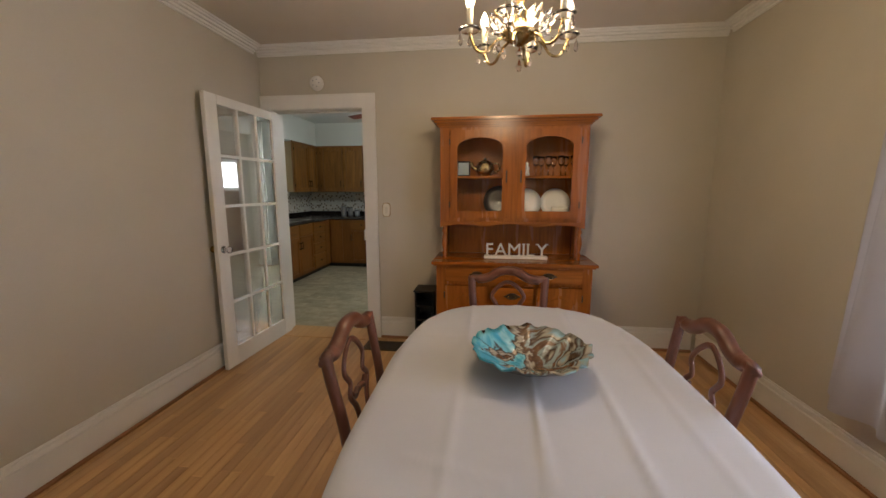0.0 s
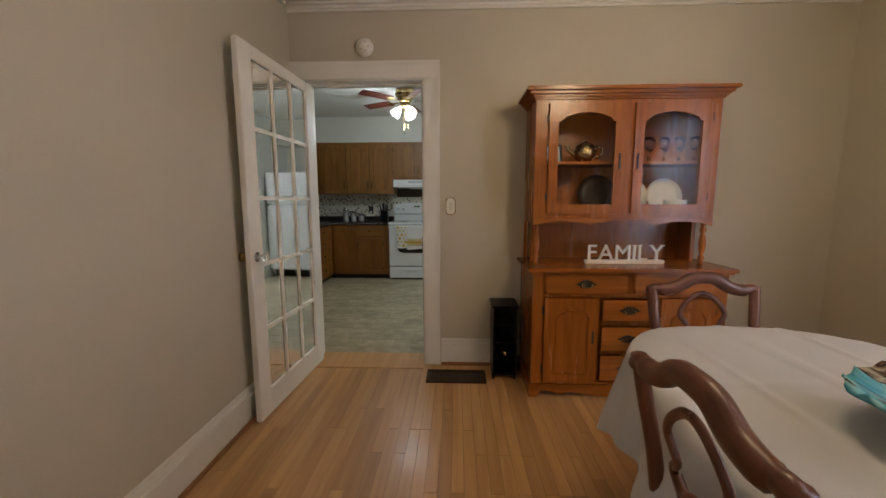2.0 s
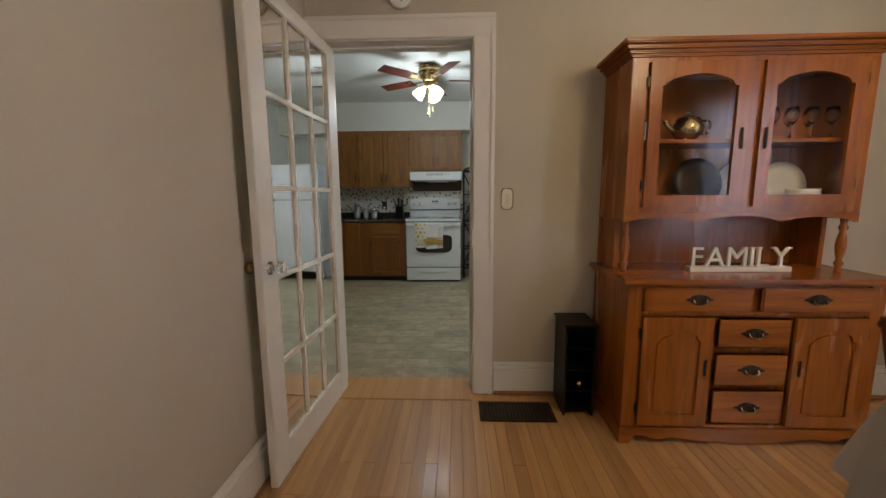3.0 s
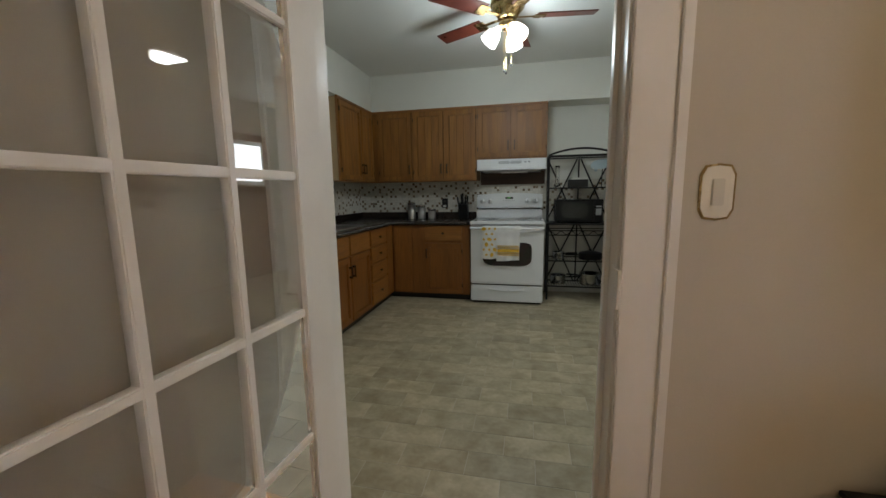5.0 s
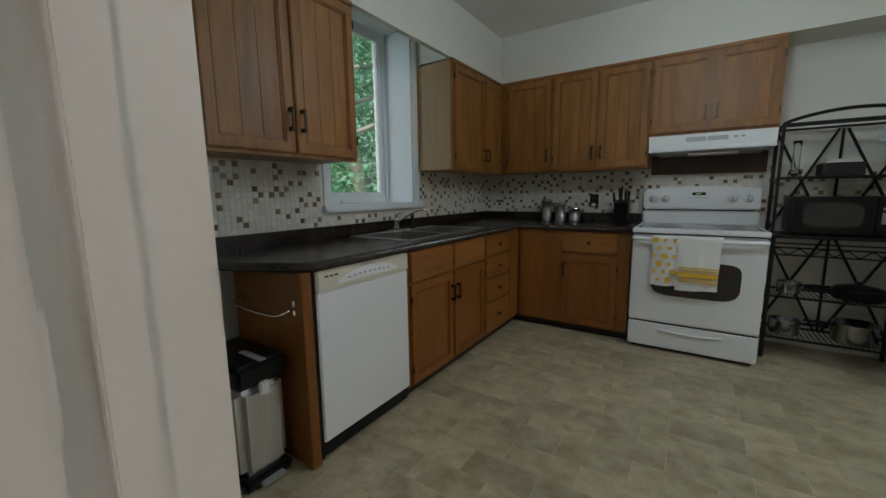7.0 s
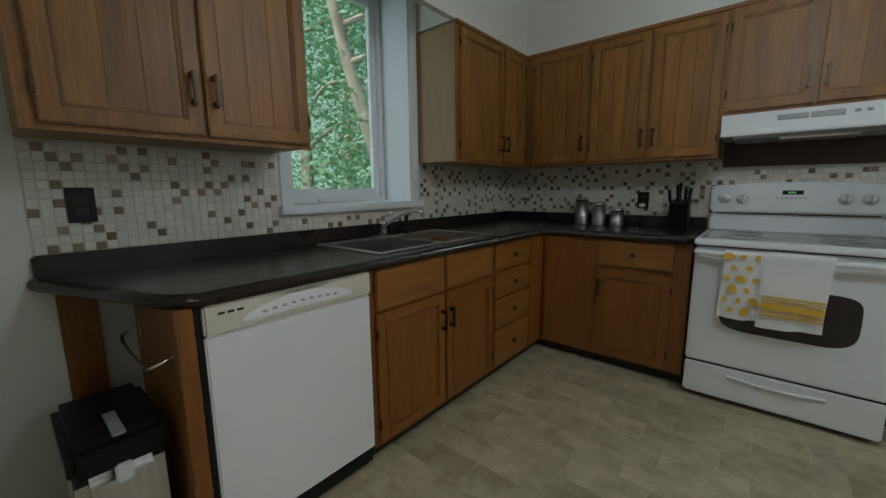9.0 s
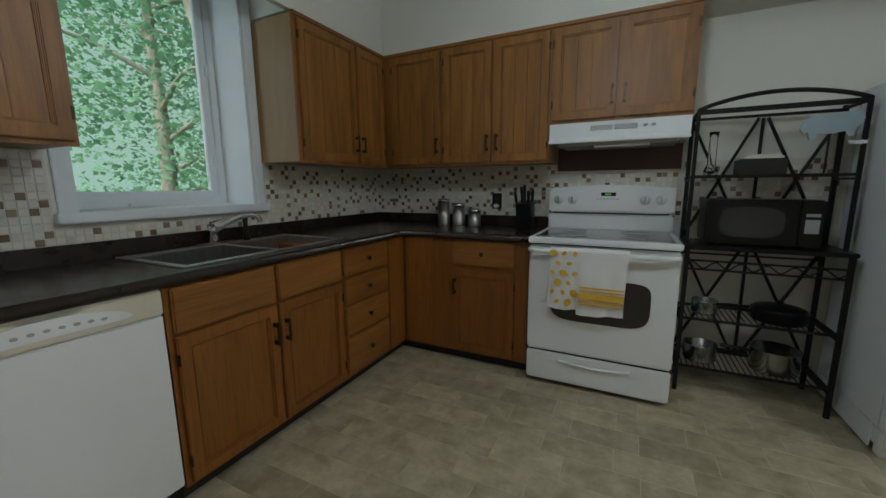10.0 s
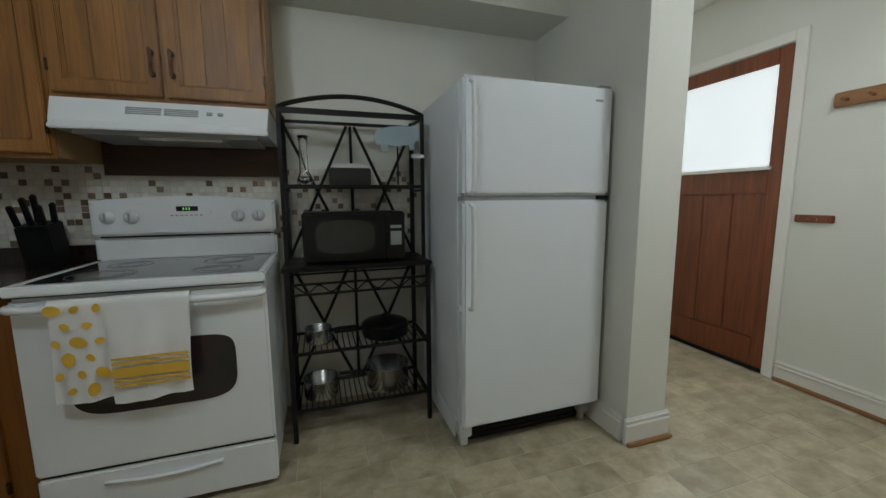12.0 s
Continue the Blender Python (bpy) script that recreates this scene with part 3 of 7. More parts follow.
for v in (0.25, 1.0, 1.8):
    part("hinge", dbox(-0.004, v, 0.002, v + 0.09, -0.012, 0.012, 0.001), M_TRIM, fdoor)

# kitchen window: casing, sill, reveal, sash, glass
win = tagged(new("window_1"), "white vinyl casement window set deep in the wall", "window", kind="structure")
GX = KX - 0.30
part("casing", boxes([(KX, WY0 - 0.055, WZ0, KX + 0.014, WY0, WZ1), (KX, WY1, WZ0, KX + 0.014, WY1 + 0.055, WZ1), (KX, WY0 - 0.055, WZ1, KX + 0.014, WY1 + 0.055, WZ1 + 0.055)], 0.003), M_SILL, win)
part("window_sill", boxes([(GX + 0.05, WY0 + 0.002, WZ0 - 0.001, KX, WY1 - 0.002, WZ0 + 0.018), (KX, WY0 - 0.07, WZ0 - 0.025, KX + 0.045, WY1 + 0.07, WZ0 + 0.018)], 0.004), M_SILL, win)
part("reveal", boxes([(GX, WY1 - 0.014, WZ0 + 0.018, KX - 0.001, WY1 - 0.001, WZ1 - 0.001), (GX, WY0 + 0.001, WZ0 + 0.018, KX - 0.001, WY0 + 0.014, WZ1 - 0.001), (GX, WY0 + 0.014, WZ1 - 0.013, KX - 0.001, WY1 - 0.014, WZ1 - 0.001)]), M_SILL, win)
part("frame", boxes([(GX - 0.03, WY0 + 0.014, WZ0 + 0.018, GX + 0.05, WY0 + 0.055, WZ1), (GX - 0.03, WY1 - 0.055, WZ0 + 0.018, GX + 0.05, WY1 - 0.014, WZ1), (GX - 0.03, WY0 + 0.055, WZ0 + 0.018, GX + 0.05, WY1 - 0.055, WZ0 + 0.055), (GX - 0.03, WY0 + 0.055, WZ1 - 0.04, GX + 0.05, WY1 - 0.055, WZ1)], 0.004), M_SILL, win)
sash = part("sash", boxes([(GX, WY0 + 0.055, WZ0 + 0.055, GX + 0.04, WY0 + 0.10, WZ1 - 0.04), (GX, WY1 - 0.10, WZ0 + 0.055, GX + 0.04, WY1 - 0.055, WZ1 - 0.04), (GX, WY0 + 0.10, WZ0 + 0.055, GX + 0.04, WY1 - 0.10, WZ0 + 0.10), (GX, WY0 + 0.10, WZ1 - 0.085, GX + 0.04, WY1 - 0.10, WZ1 - 0.04)], 0.004), M_SILL, win)
g = part("pane", one(GX + 0.015, WY0 + 0.098, WZ0 + 0.098, GX + 0.021, WY1 - 0.098, WZ1 - 0.083), M_GLASS, win)
g.visible_shadow = False
part("sash_lock", boxes([(GX + 0.04, WY1 - 0.075, z, GX + 0.052, WY1 - 0.06, z + 0.07) for z in (1.33, 1.85)], 0.003), M_SILL, win)
part("crank_handle", boxes([(GX + 0.05, 6.10, WZ0 + 0.024, GX + 0.075, 6.22, WZ0 + 0.040), (GX + 0.06, 6.13, WZ0 + 0.040, GX + 0.072, 6.21, WZ0 + 0.052)], 0.004), M_SILL, win)

# dining room window behind the curtain
win2 = tagged(new("window_2"), "white dining room window behind a sheer curtain", "window", kind="structure")
part("frame", boxes([(XR - 0.012, 1.10, 0.52, XR + 0.05, 1.2, 2.3), (XR - 0.012, 2.65, 0.52, XR + 0.05, 2.75, 2.3), (XR - 0.012, 1.2, 2.2, XR + 0.05, 2.65, 2.3), (XR - 0.03, 1.2, 0.56, XR + 0.05, 2.65, 0.62), (XR + 0.02, 1.2, 1.38, XR + 0.06, 2.65, 1.43), (XR + 0.02, 1.9, 0.62, XR + 0.06, 1.95, 2.2)], 0.003), M_TRIM, win2)
g = part("pane", one(XR + 0.10, 1.2, 0.62, XR + 0.105, 2.65, 2.2), M_GLASS, win2)
g.visible_shadow = False

# unseen frame, added round the made-up opening of the west fill lamp
fill_frame = tagged(new("window_3"), "unseen white frame added round the fill lamp in the west wall", "window", kind="structure")
part("frame", boxes([(XL, -1.45, 0.72, XL + 0.02, -1.35, 2.2), (XL, 0.05, 0.72, XL + 0.02, 0.15, 2.2), (XL, -1.35, 2.1, XL + 0.02, 0.05, 2.2), (XL, -1.35, 0.72, XL + 0.03, 0.05, 0.8)], 0.003), M_TRIM, fill_frame)

# back door
bdoor = tagged(new("door_2"), "reddish-brown fir back door with a frosted upper window", "door", kind="structure")
x0, x1 = KXR - 0.004, KXR + 0.04
part("frame", boxes([(KXR - 0.018, 7.25, 0, KXR - 0.001, 7.315, 2.165), (KXR - 0.018, 8.125, 0, KXR - 0.001, 8.19, 2.165), (KXR - 0.018, 7.315, 2.105, KXR - 0.001, 8.125, 2.165)], 0.003), M_TRIM, bdoor, "white painted casing")
part("stile", one(x0, 7.32, 0.03, x1, 7.40, 2.098, bevel=0.003), M_BDOOR, bdoor)
part("stile", one(x0, 8.045, 0.03, x1, 8.12, 2.098, bevel=0.003), M_BDOOR, bdoor)
part("rail", one(x0, 7.40, 2.0, x1, 8.045, 2.098, bevel=0.003), M_BDOOR, bdoor)
part("rail", one(x0, 7.40, 1.20, x1, 8.045, 1.36, bevel=0.003), M_BDOOR, bdoor)
part("rail", one(x0, 7.40, 0.03, x1, 8.045, 0.22, bevel=0.003), M_BDOOR, bdoor)
for k in range(3):
    a = 7.40 + k * 0.215
    part("panel", one(x0 + 0.014, a, 0.22, x1 - 0.01, a + 0.213, 1.20, bevel=0.004), M_BDOOR, bdoor)
part("pane", one(x0 + 0.016, 7.40, 1.36, x0 + 0.022, 8.045, 2.0), M_BLIND, bdoor, "bright frosted window pane")
part("ledge", one(x0 - 0.03, 7.38, 1.35, x0, 8.065, 1.375, bevel=0.004), M_TRIM, bdoor, "white window ledge")
part("weather_strip", one(x0 - 0.012, 7.32, 0.004, x1, 8.12, 0.03), M_BLACK, bdoor)

# ---------- kitchen cabinets ----------


def pull(m, u, v, parent, length=0.11):
    p = part("handle", moved(boxes([(u - 0.006, v, 0.022, u + 0.006, v + length, 0.032)], 0.003), m), M_BRONZE, parent, "dark bronze bar handle")
    for a in (v + 0.004, v + length - 0.022):
        part("post", moved(one(u - 0.008, a, 0.0, u + 0.008, a + 0.018, 0.023, bevel=0.002), m), M_BRONZE, p)


def knob(m, u, v, parent):
    part("knob", moved(lathe([(0.0, 0.0), (0.008, 0.0), (0.006, 0.010), (0.014, 0.016), (0.014, 0.022), (0.0, 0.027)], 12), m @ pose(u, v, 0)), M_BRONZE, parent, "dark round knob", True)


def cab_door(m, w, h, parent, handle_u=None, handle_v=0.06, hinge_u=None, name="door", wood=M_OAK):
    """Oak frame-and-panel door, 2 cm thick: two stiles, two rails and a sunk panel with a bead."""
    s = 0.048
    bm = slab([(0, 0), (w, 0), (w, h), (0, h)], 0.02, hole=[(s, s), (w - s, s), (w - s, h - s), (s, h - s)])
    bmesh.ops.bevel(bm, geom=[e for e in bm.edges if all(v.co.z > 0.01 for v in e.verts) and (abs(e.verts[0].co.x - e.verts[1].co.x) < 1e-5 or abs(e.verts[0].co.y - e.verts[1].co.y) < 1e-5)], offset=0.004, segments=2, affect="EDGES")
    d = part(name, moved(bm, m), wood, parent)
    part("bead", moved(boxes([(s, s, 0.004, s + 0.009, h - s, 0.016), (w - s - 0.009, s, 0.004, w - s, h - s, 0.016), (s + 0.009, s, 0.004, w - s - 0.009, s + 0.009, 0.016), (s + 0.009, h - s - 0.009, 0.004, w - s - 0.009, h - s, 0.016)], 0.003), m), wood, d)
    a, b = s + 0.009, w - s - 0.009
    if wood is M_OAK:
        part("panel_back", moved(one(a, a, 0.0, b, h - a, 0.004), m), wood, d)
        for k in range(3):
            part("panel_board", moved(one(a + (b - a) * k / 3 + 0.0004, a, 0.004, a + (b - a) * (k + 1) / 3 - 0.0004, h - a, 0.0095, bevel=0.0012), m), wood, d)
    else:
        part("panel", moved(one(a, a, 0.002, b, h - a, 0.009), m), wood, d)
    if handle_u is not None:
        pull(m @ pose(0, 0, 0.02), handle_u, handle_v, d)
    if hinge_u is not None:
        for v in (0.07, h - 0.11):
            part("hinge", moved(one(hinge_u - 0.005, v, 0.012, hinge_u + 0.005, v + 0.045, 0.024, bevel=0.002), m), M_BRONZE, d)
    return d


def drawer_front(m, w, h, parent, with_knob=True):
    d = part("drawer_front", moved(one(0, 0, 0, w, h, 0.02, bevel=0.006), m), M_OAKH, parent)
    if with_knob:
        knob(m @ pose(0, 0, 0.02), w / 2, h / 2, d)


G_UP = "oak wall cabinets"
# left of the window
cab = thing("wall_cabinet", "honey oak wall cabinet with two panelled doors beside the window", "cabinet", (KX, 4.92, UZ0), G_UP)
part("body", boxes([(KX, 4.90, UZ0, UX - 0.001, 5.72, UZ1)], 0.002), M_OAKEND, cab, "pale unfinished cabinet sides")
part("face_frame", boxes([(UX, 4.90, UZ0 - 0.006, UX + 0.012, 4.945, UZ1), (UX, 5.315, UZ0 - 0.006, UX + 0.012, 5.35, UZ1), (UX, 5.69, UZ0 - 0.006, UX + 0.012, 5.722, UZ1), (UX, 4.945, UZ0 - 0.006, UX + 0.012, 5.315, UZ0 + 0.02), (UX, 5.35, UZ0 - 0.006, UX + 0.012, 5.69, UZ0 + 0.02), (UX, 4.945, UZ1 - 0.03, UX + 0.012, 5.69, UZ1)]), M_OAK, cab)
cab_door(on_left(4.935, UZ0 + 0.012, UX + 0.012), 0.388, UZ1 - UZ0 - 0.035, cab, 0.388 - 0.025, 0.09, 0.0)
cab_door(on_left(5.338, UZ0 + 0.012, UX + 0.012), 0.372, UZ1 - UZ0 - 0.035, cab, 0.025, 0.09, 0.372)
part("top_trim", one(UX + 0.0, 4.90, UZ1 - 0.012, UX + 0.024, 5.725, UZ1 + 0.011, bevel=0.003), M_OAKH, cab)
# right of the window, to the corner
cab = thing("wall_cabinet", "honey oak corner wall cabinet with two panelled doors", "cabinet", (KX, 6.715, UZ0), G_UP)
part("body", one(KX, 6.715, UZ0, UX - 0.001, KY1, UZ1, bevel=0.002), M_OAKEND, cab, "pale unfinished cabinet side")
part("face_frame", boxes([(UX, 6.713, UZ0 - 0.006, UX + 0.012, 6.745, UZ1), (UX, 6.745, UZ0 - 0.006, UX + 0.012, UY - 0.015, UZ0 + 0.02), (UX, 6.745, UZ1 - 0.03, UX + 0.012, UY - 0.015, UZ1), (UX, UY - 0.06, UZ0 + 0.02, UX + 0.012, UY - 0.015, UZ1 - 0.03), (UX, 7.225, UZ0 + 0.02, UX + 0.012, 7.25, UZ1 - 0.03)]), M_OAK, cab)
cab_door(on_left(6.735, UZ0 + 0.012, UX + 0.012), 0.492, UZ1 - UZ0 - 0.035, cab, 0.492 - 0.025, 0.07, 0.0)
cab_door(on_left(7.245, UZ0 + 0.012, UX + 0.012), 0.295, UZ1 - UZ0 - 0.035, cab, 0.025, 0.07, 0.295)
part("top_trim", one(UX, 6.713, UZ1 - 0.012, UX + 0.024, UY - 0.026, UZ1 + 0.011, bevel=0.003), M_OAKH, cab)
# along the back wall
for xa, xb, z0, swing_ in ((UX + 0.015, -2.415, UZ0, "r"), (-2.415, -1.665, UZ0, "rl"), (-1.665, -0.900, 1.582, "rl")):
    lab = "honey oak wall cabinet above the range hood" if z0 > 1.5 else ("honey oak wall cabinet with two panelled doors" if len(swing_) > 1 else "honey oak corner wall cabinet with one panelled door")
    cab = thing("wall_cabinet", lab, "cabinet", (xa, KY1, z0), G_UP)
    part("body", one(xa + 0.001, UY + 0.001, z0, xb - 0.001, KY1, UZ1), M_OAKEND, cab)
    n = len(swing_)
    s0 = xa + (0.075 if n == 1 else 0.012)
    wd = (xb - 0.012 - s0 - (n - 1) * 0.018) / n
    fr = [(xa, UY - 0.012, z0 - 0.006, s0 + 0.02, UY, UZ1), (xb - 0.03, UY - 0.012, z0 - 0.006, xb - 0.001, UY, UZ1), (s0 + 0.02, UY - 0.012, z0 - 0.006, xb - 0.03, UY, z0 + 0.02), (s0 + 0.02, UY - 0.012, UZ1 - 0.03, xb - 0.03, UY, UZ1)]
    if n == 2:
        c = s0 + wd + 0.009
        fr.append((c - 0.02, UY - 0.012, z0 + 0.02, c + 0.02, UY, UZ1 - 0.03))
    part("face_frame", boxes(fr), M_OAK, cab)
    for i, hd in enumerate(swing_):
        cab_door(on_back(s0 + i * (wd + 0.018), z0 + 0.012, UY - 0.012), wd, UZ1 - z0 - 0.035, cab, wd - 0.025 if hd == "r" else 0.025, 0.07, 0.0 if hd == "r" else wd)
    part("top_trim", one(xa, UY - 0.024, UZ1 - 0.012, xb, UY, UZ1 + 0.011, bevel=0.003), M_OAKH, cab)

# base cabinets
G_B = "oak base cabinets"
end = thing("end_panel", "honey oak end panel closing the worktop run", "cabinet", (KX, 5.13, 0))
part("panel", one(KX + 0.10, 5.115, 0.0, BX, 5.133, CT - 0.04, bevel=0.002), M_OAKLOW, end)
part("post", one(BX - 0.05, 5.105, 0.0, BX + 0.004, 5.152, CT - 0.04, bevel=0.003), M_OAKLOW, end)
part("wall_batten", one(KX + 0.002, 4.93, 0.0, KX + 0.02, 5.03, CT - 0.04, bevel=0.002), M_OAKLOW, end)

sinkcab = thing("base_cabinet", "honey oak sink cabinet with two doors and false drawer fronts", "cabinet", (BX, 5.78, 0), G_B)
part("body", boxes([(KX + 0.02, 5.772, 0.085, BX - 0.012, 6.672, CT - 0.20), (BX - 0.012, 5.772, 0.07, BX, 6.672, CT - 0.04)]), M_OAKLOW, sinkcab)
part("toe_kick", one(KX + 0.02, 5.772, 0, BX - 0.05, 6.672, 0.085), M_TOE, sinkcab)
for a, b, hu, hg in ((5.79, 6.225, 0.41, 0.0), (6.24, 6.665, 0.025, 0.425)):
    w = b - a
    drawer_front(on_left(a, 0.685, BX), w, 0.165, sinkcab, False)
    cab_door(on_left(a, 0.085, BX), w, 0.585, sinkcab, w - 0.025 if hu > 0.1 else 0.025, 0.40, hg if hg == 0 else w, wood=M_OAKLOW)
drw = thing("base_cabinet", "honey oak drawer cabinet with four knobbed drawers", "cabinet", (BX, 6.68, 0), G_B)
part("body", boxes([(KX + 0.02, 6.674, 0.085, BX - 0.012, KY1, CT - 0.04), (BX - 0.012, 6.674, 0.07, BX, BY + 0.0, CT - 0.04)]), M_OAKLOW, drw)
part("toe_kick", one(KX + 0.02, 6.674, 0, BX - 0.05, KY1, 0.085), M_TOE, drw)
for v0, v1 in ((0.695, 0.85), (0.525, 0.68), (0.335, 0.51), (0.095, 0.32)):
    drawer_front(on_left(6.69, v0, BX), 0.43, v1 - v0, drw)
part("filler_panel", one(BX, 7.135, 0.085, BX + 0.014, BY - 0.03, 0.855, bevel=0.003), M_OAKLOW, drw)
cnr = thing("base_cabinet", "honey oak base cabinet with a knobbed drawer above a door", "cabinet", (-2.2, BY, 0), G_B)
part("body", boxes([(BX + 0.002, BY + 0.012, 0.085, -1.715, KY1, CT - 0.04), (BX + 0.002, BY, 0.07, -1.715, BY + 0.012, CT - 0.04)]), M_OAKLOW, cnr)
part("toe_kick", one(BX - 0.05, BY + 0.05, 0, -1.715, KY1, 0.085), M_TOE, cnr)
part("filler_panel", one(BX + 0.03, BY - 0.014, 0.085, -2.375, BY, 0.855, bevel=0.003), M_OAKLOW, cnr)
drawer_front(on_back(-2.225, 0.685, BY), 0.425, 0.165, cnr)
cab_door(on_back(-2.225, 0.085, BY), 0.425, 0.57, cnr, 0.02, 0.40, 0.425, wood=M_OAKLOW)

# worktop with a sink cut-out and a raised back edge
SX0, SX1, SY0, SY1 = -3.17, -2.675, 5.88, 6.78
wt = thing("worktop", "dark brown laminate worktop with a rolled edge", "countertop", (KX, 5.0, CT))
END = [(KX + 0.002, 4.89), (-2.745, 5.075), (-2.66, 5.105), (BX + 0.013, 5.165)]
top_bm = slab(END + [(BX + 0.013, SY0 + 0.02), (KX + 0.002, SY0 + 0.02)], 0.038)
moved(top_bm, pose(0, 0, CT - 0.038))
for r in ((KX + 0.002, SY1 - 0.02, BX + 0.013, KY1 - 0.002), (KX + 0.002, SY0 + 0.02, SX0 + 0.02, SY1 - 0.02), (SX1 - 0.02, SY0 + 0.02, BX + 0.013, SY1 - 0.02), (BX + 0.013, BY - 0.028, -1.712, KY1 - 0.002)):
    box(top_bm, r[0], r[1], CT - 0.038, r[2], r[3], CT)
bmesh.ops.remove_doubles(top_bm, verts=top_bm.verts, dist=0.0005)
part("top", top_bm, M_COUNTER, wt)
part("front_edge", tube([(x, y, CT - 0.0195) for x, y in END] + [(BX + 0.013, BY - 0.028, CT - 0.0195), (-1.712, BY - 0.028, CT - 0.0195)], 0.0215, 12, flat=1.0), M_COUNTER, wt, "rolled front edge", True)
part("back_edge", boxes([(KX + 0.002, 4.89, CT, KX + 0.024, KY1 - 0.024, CT + 0.075), (KX + 0.002, KY1 - 0.024, CT, -1.712, KY1 - 0.002, CT + 0.075)], 0.006), M_COUNTER, wt)

sink = thing("sink", "stainless steel double-bowl sink set in the dark worktop", "sink", ((SX0 + SX1) / 2, 6.31, CT))
part("rim", boxes([(SX0, SY0, CT + 0.001, SX1, SY0 + 0.03, CT + 0.006), (SX0, SY1 - 0.03, CT + 0.001, SX1, SY1, CT + 0.006), (SX0, SY0 + 0.03, CT + 0.001, SX0 + 0.075, SY1 - 0.03, CT + 0.006), (SX1 - 0.03, SY0 + 0.03, CT + 0.001, SX1, SY1 - 0.03, CT + 0.006), (SX0 + 0.075, 6.315, CT + 0.001, SX1 - 0.03, 6.345, CT + 0.006)], 0.002), M_STEEL, sink)
for a, b in ((SY0 + 0.03, 6.315), (6.345, SY1 - 0.03)):
    xa, xb, zb = SX0 + 0.075, SX1 - 0.03, CT - 0.16
    # bowl is coloured darker than the rim to stand for the shade inside
    bw = part("bowl", boxes([(xa - 0.004, a - 0.004, zb, xa, b + 0.004, CT + 0.002), (xb, a - 0.004, zb, xb + 0.004, b + 0.004, CT + 0.002), (xa, a - 0.004, zb, xb, a, CT + 0.002), (xa, b, zb, xb, b + 0.004, CT + 0.002), (xa - 0.004, a - 0.004, zb - 0.004, xb + 0.004, b + 0.004, zb)]), M_STEELD, sink)
    part("drain", lathe([(0.0, 0.001), (0.035, 0.001), (0.042, 0.004), (0.042, 0.0)], 20, ((xa + xb) / 2, (a + b) / 2, zb)), M_CHROME, bw, smooth=True)
fx, fy = SX0 + 0.038, 6.30
fau = thing("faucet", "chrome kitchen faucet with a lever and a side spray", "faucet", (fx, fy, CT + 0.006))
part("base", one(fx - 0.025, fy - 0.11, CT + 0.006, fx + 0.025, fy + 0.11, CT + 0.020, bevel=0.006), M_CHROME, fau)
part("body", lathe([(0.024, 0.014), (0.022, 0.06), (0.026, 0.075), (0.02, 0.095), (0.0, 0.10)], 18, (fx, fy, CT + 0.006)), M_CHROME, fau, smooth=True)
part("spout", tube(spline([(fx, fy, CT + 0.07), (fx + 0.07, fy + 0.05, CT + 0.12), (fx + 0.14, fy + 0.10, CT + 0.155), (fx + 0.18, fy + 0.13, CT + 0.150), (fx + 0.19, fy + 0.14, CT + 0.12)], 5), 0.0115, 10), M_CHROME, fau, smooth=True)
part("lever", tube([(fx, fy, CT + 0.10), (fx + 0.02, fy - 0.02, CT + 0.125), (fx + 0.075, fy + 0.01, CT + 0.15)], [0.014, 0.010, 0.006], 10), M_CHROME, fau, smooth=True)
part("side_spray", lathe([(0.02, 0.0), (0.018, 0.02), (0.012, 0.04), (0.013, 0.10), (0.017, 0.125), (0.0, 0.13)], 14, (fx, fy + 0.19, CT + 0.006)), M_BLACK, fau, "black side spray", True)

# dishwasher
dwy0, dwy1, DX = 5.158, 5.766, BX + 0.012
dwm = thing("dishwasher", "white dishwasher with a bisque control panel under the worktop", "dishwasher", (BX, 5.46, 0))
part("body", one(KX + 0.05, dwy0 + 0.004, 0.02, BX - 0.01, dwy1 - 0.004, CT - 0.042), M_BLACK, dwm)
part("door", one(BX - 0.01, dwy0 + 0.012, 0.095, DX, dwy1 - 0.004, 0.765, bevel=0.005), M_WHITE, dwm)
pnl = part("control_panel", one(BX - 0.01, dwy0 + 0.012, 0.768, DX + 0.008, dwy1 - 0.004, 0.858, bevel=0.006), M_BISQUE, dwm, "bisque plastic control panel")
DFm = on_left(5.47, 0.81, DX + 0.008)
ov = [(0.20 * math.cos(2 * math.pi * i / 40), 0.026 * math.sin(2 * math.pi * i / 40) + 0.02 * (1 - math.cos(2 * math.pi * i / 40) ** 2) - 0.012) for i in range(40)]
part("button_plate", moved(slab(ov, 0.004), DFm), M_WHITE, pnl, "white oval button plate")
for i in range(9):
    u = -0.13 + i * 0.032
    part("button", moved(slab([(u + 0.008 * math.cos(2 * math.pi * k / 12), 0.004 + 0.005 * math.sin(2 * math.pi * k / 12) - 0.016 * (abs(u) / 0.2) ** 2) for k in range(12)], 0.006), DFm), M_GREY, pnl)
for i in range(3):
    part("vent_slot", moved(one(-0.262 + i * 0.026, 0.018, 0, -0.244 + i * 0.026, 0.025, 0.002), DFm), M_BLACK, pnl)
part("latch_grip", moved(one(-0.06, 0.036, 0, 0.08, 0.044, 0.006, bevel=0.003), DFm), M_BISQUE, pnl)
part("toe_panel", one(BX - 0.07, dwy0 + 0.004, 0.0, BX - 0.05, dwy1 - 0.004, 0.09), M_TOE, dwm)
part("side_gasket", one(BX - 0.008, dwy0 - 0.004, 0.02, BX + 0.002, dwy0 + 0.011, CT - 0.045), M_BLACK, dwm)

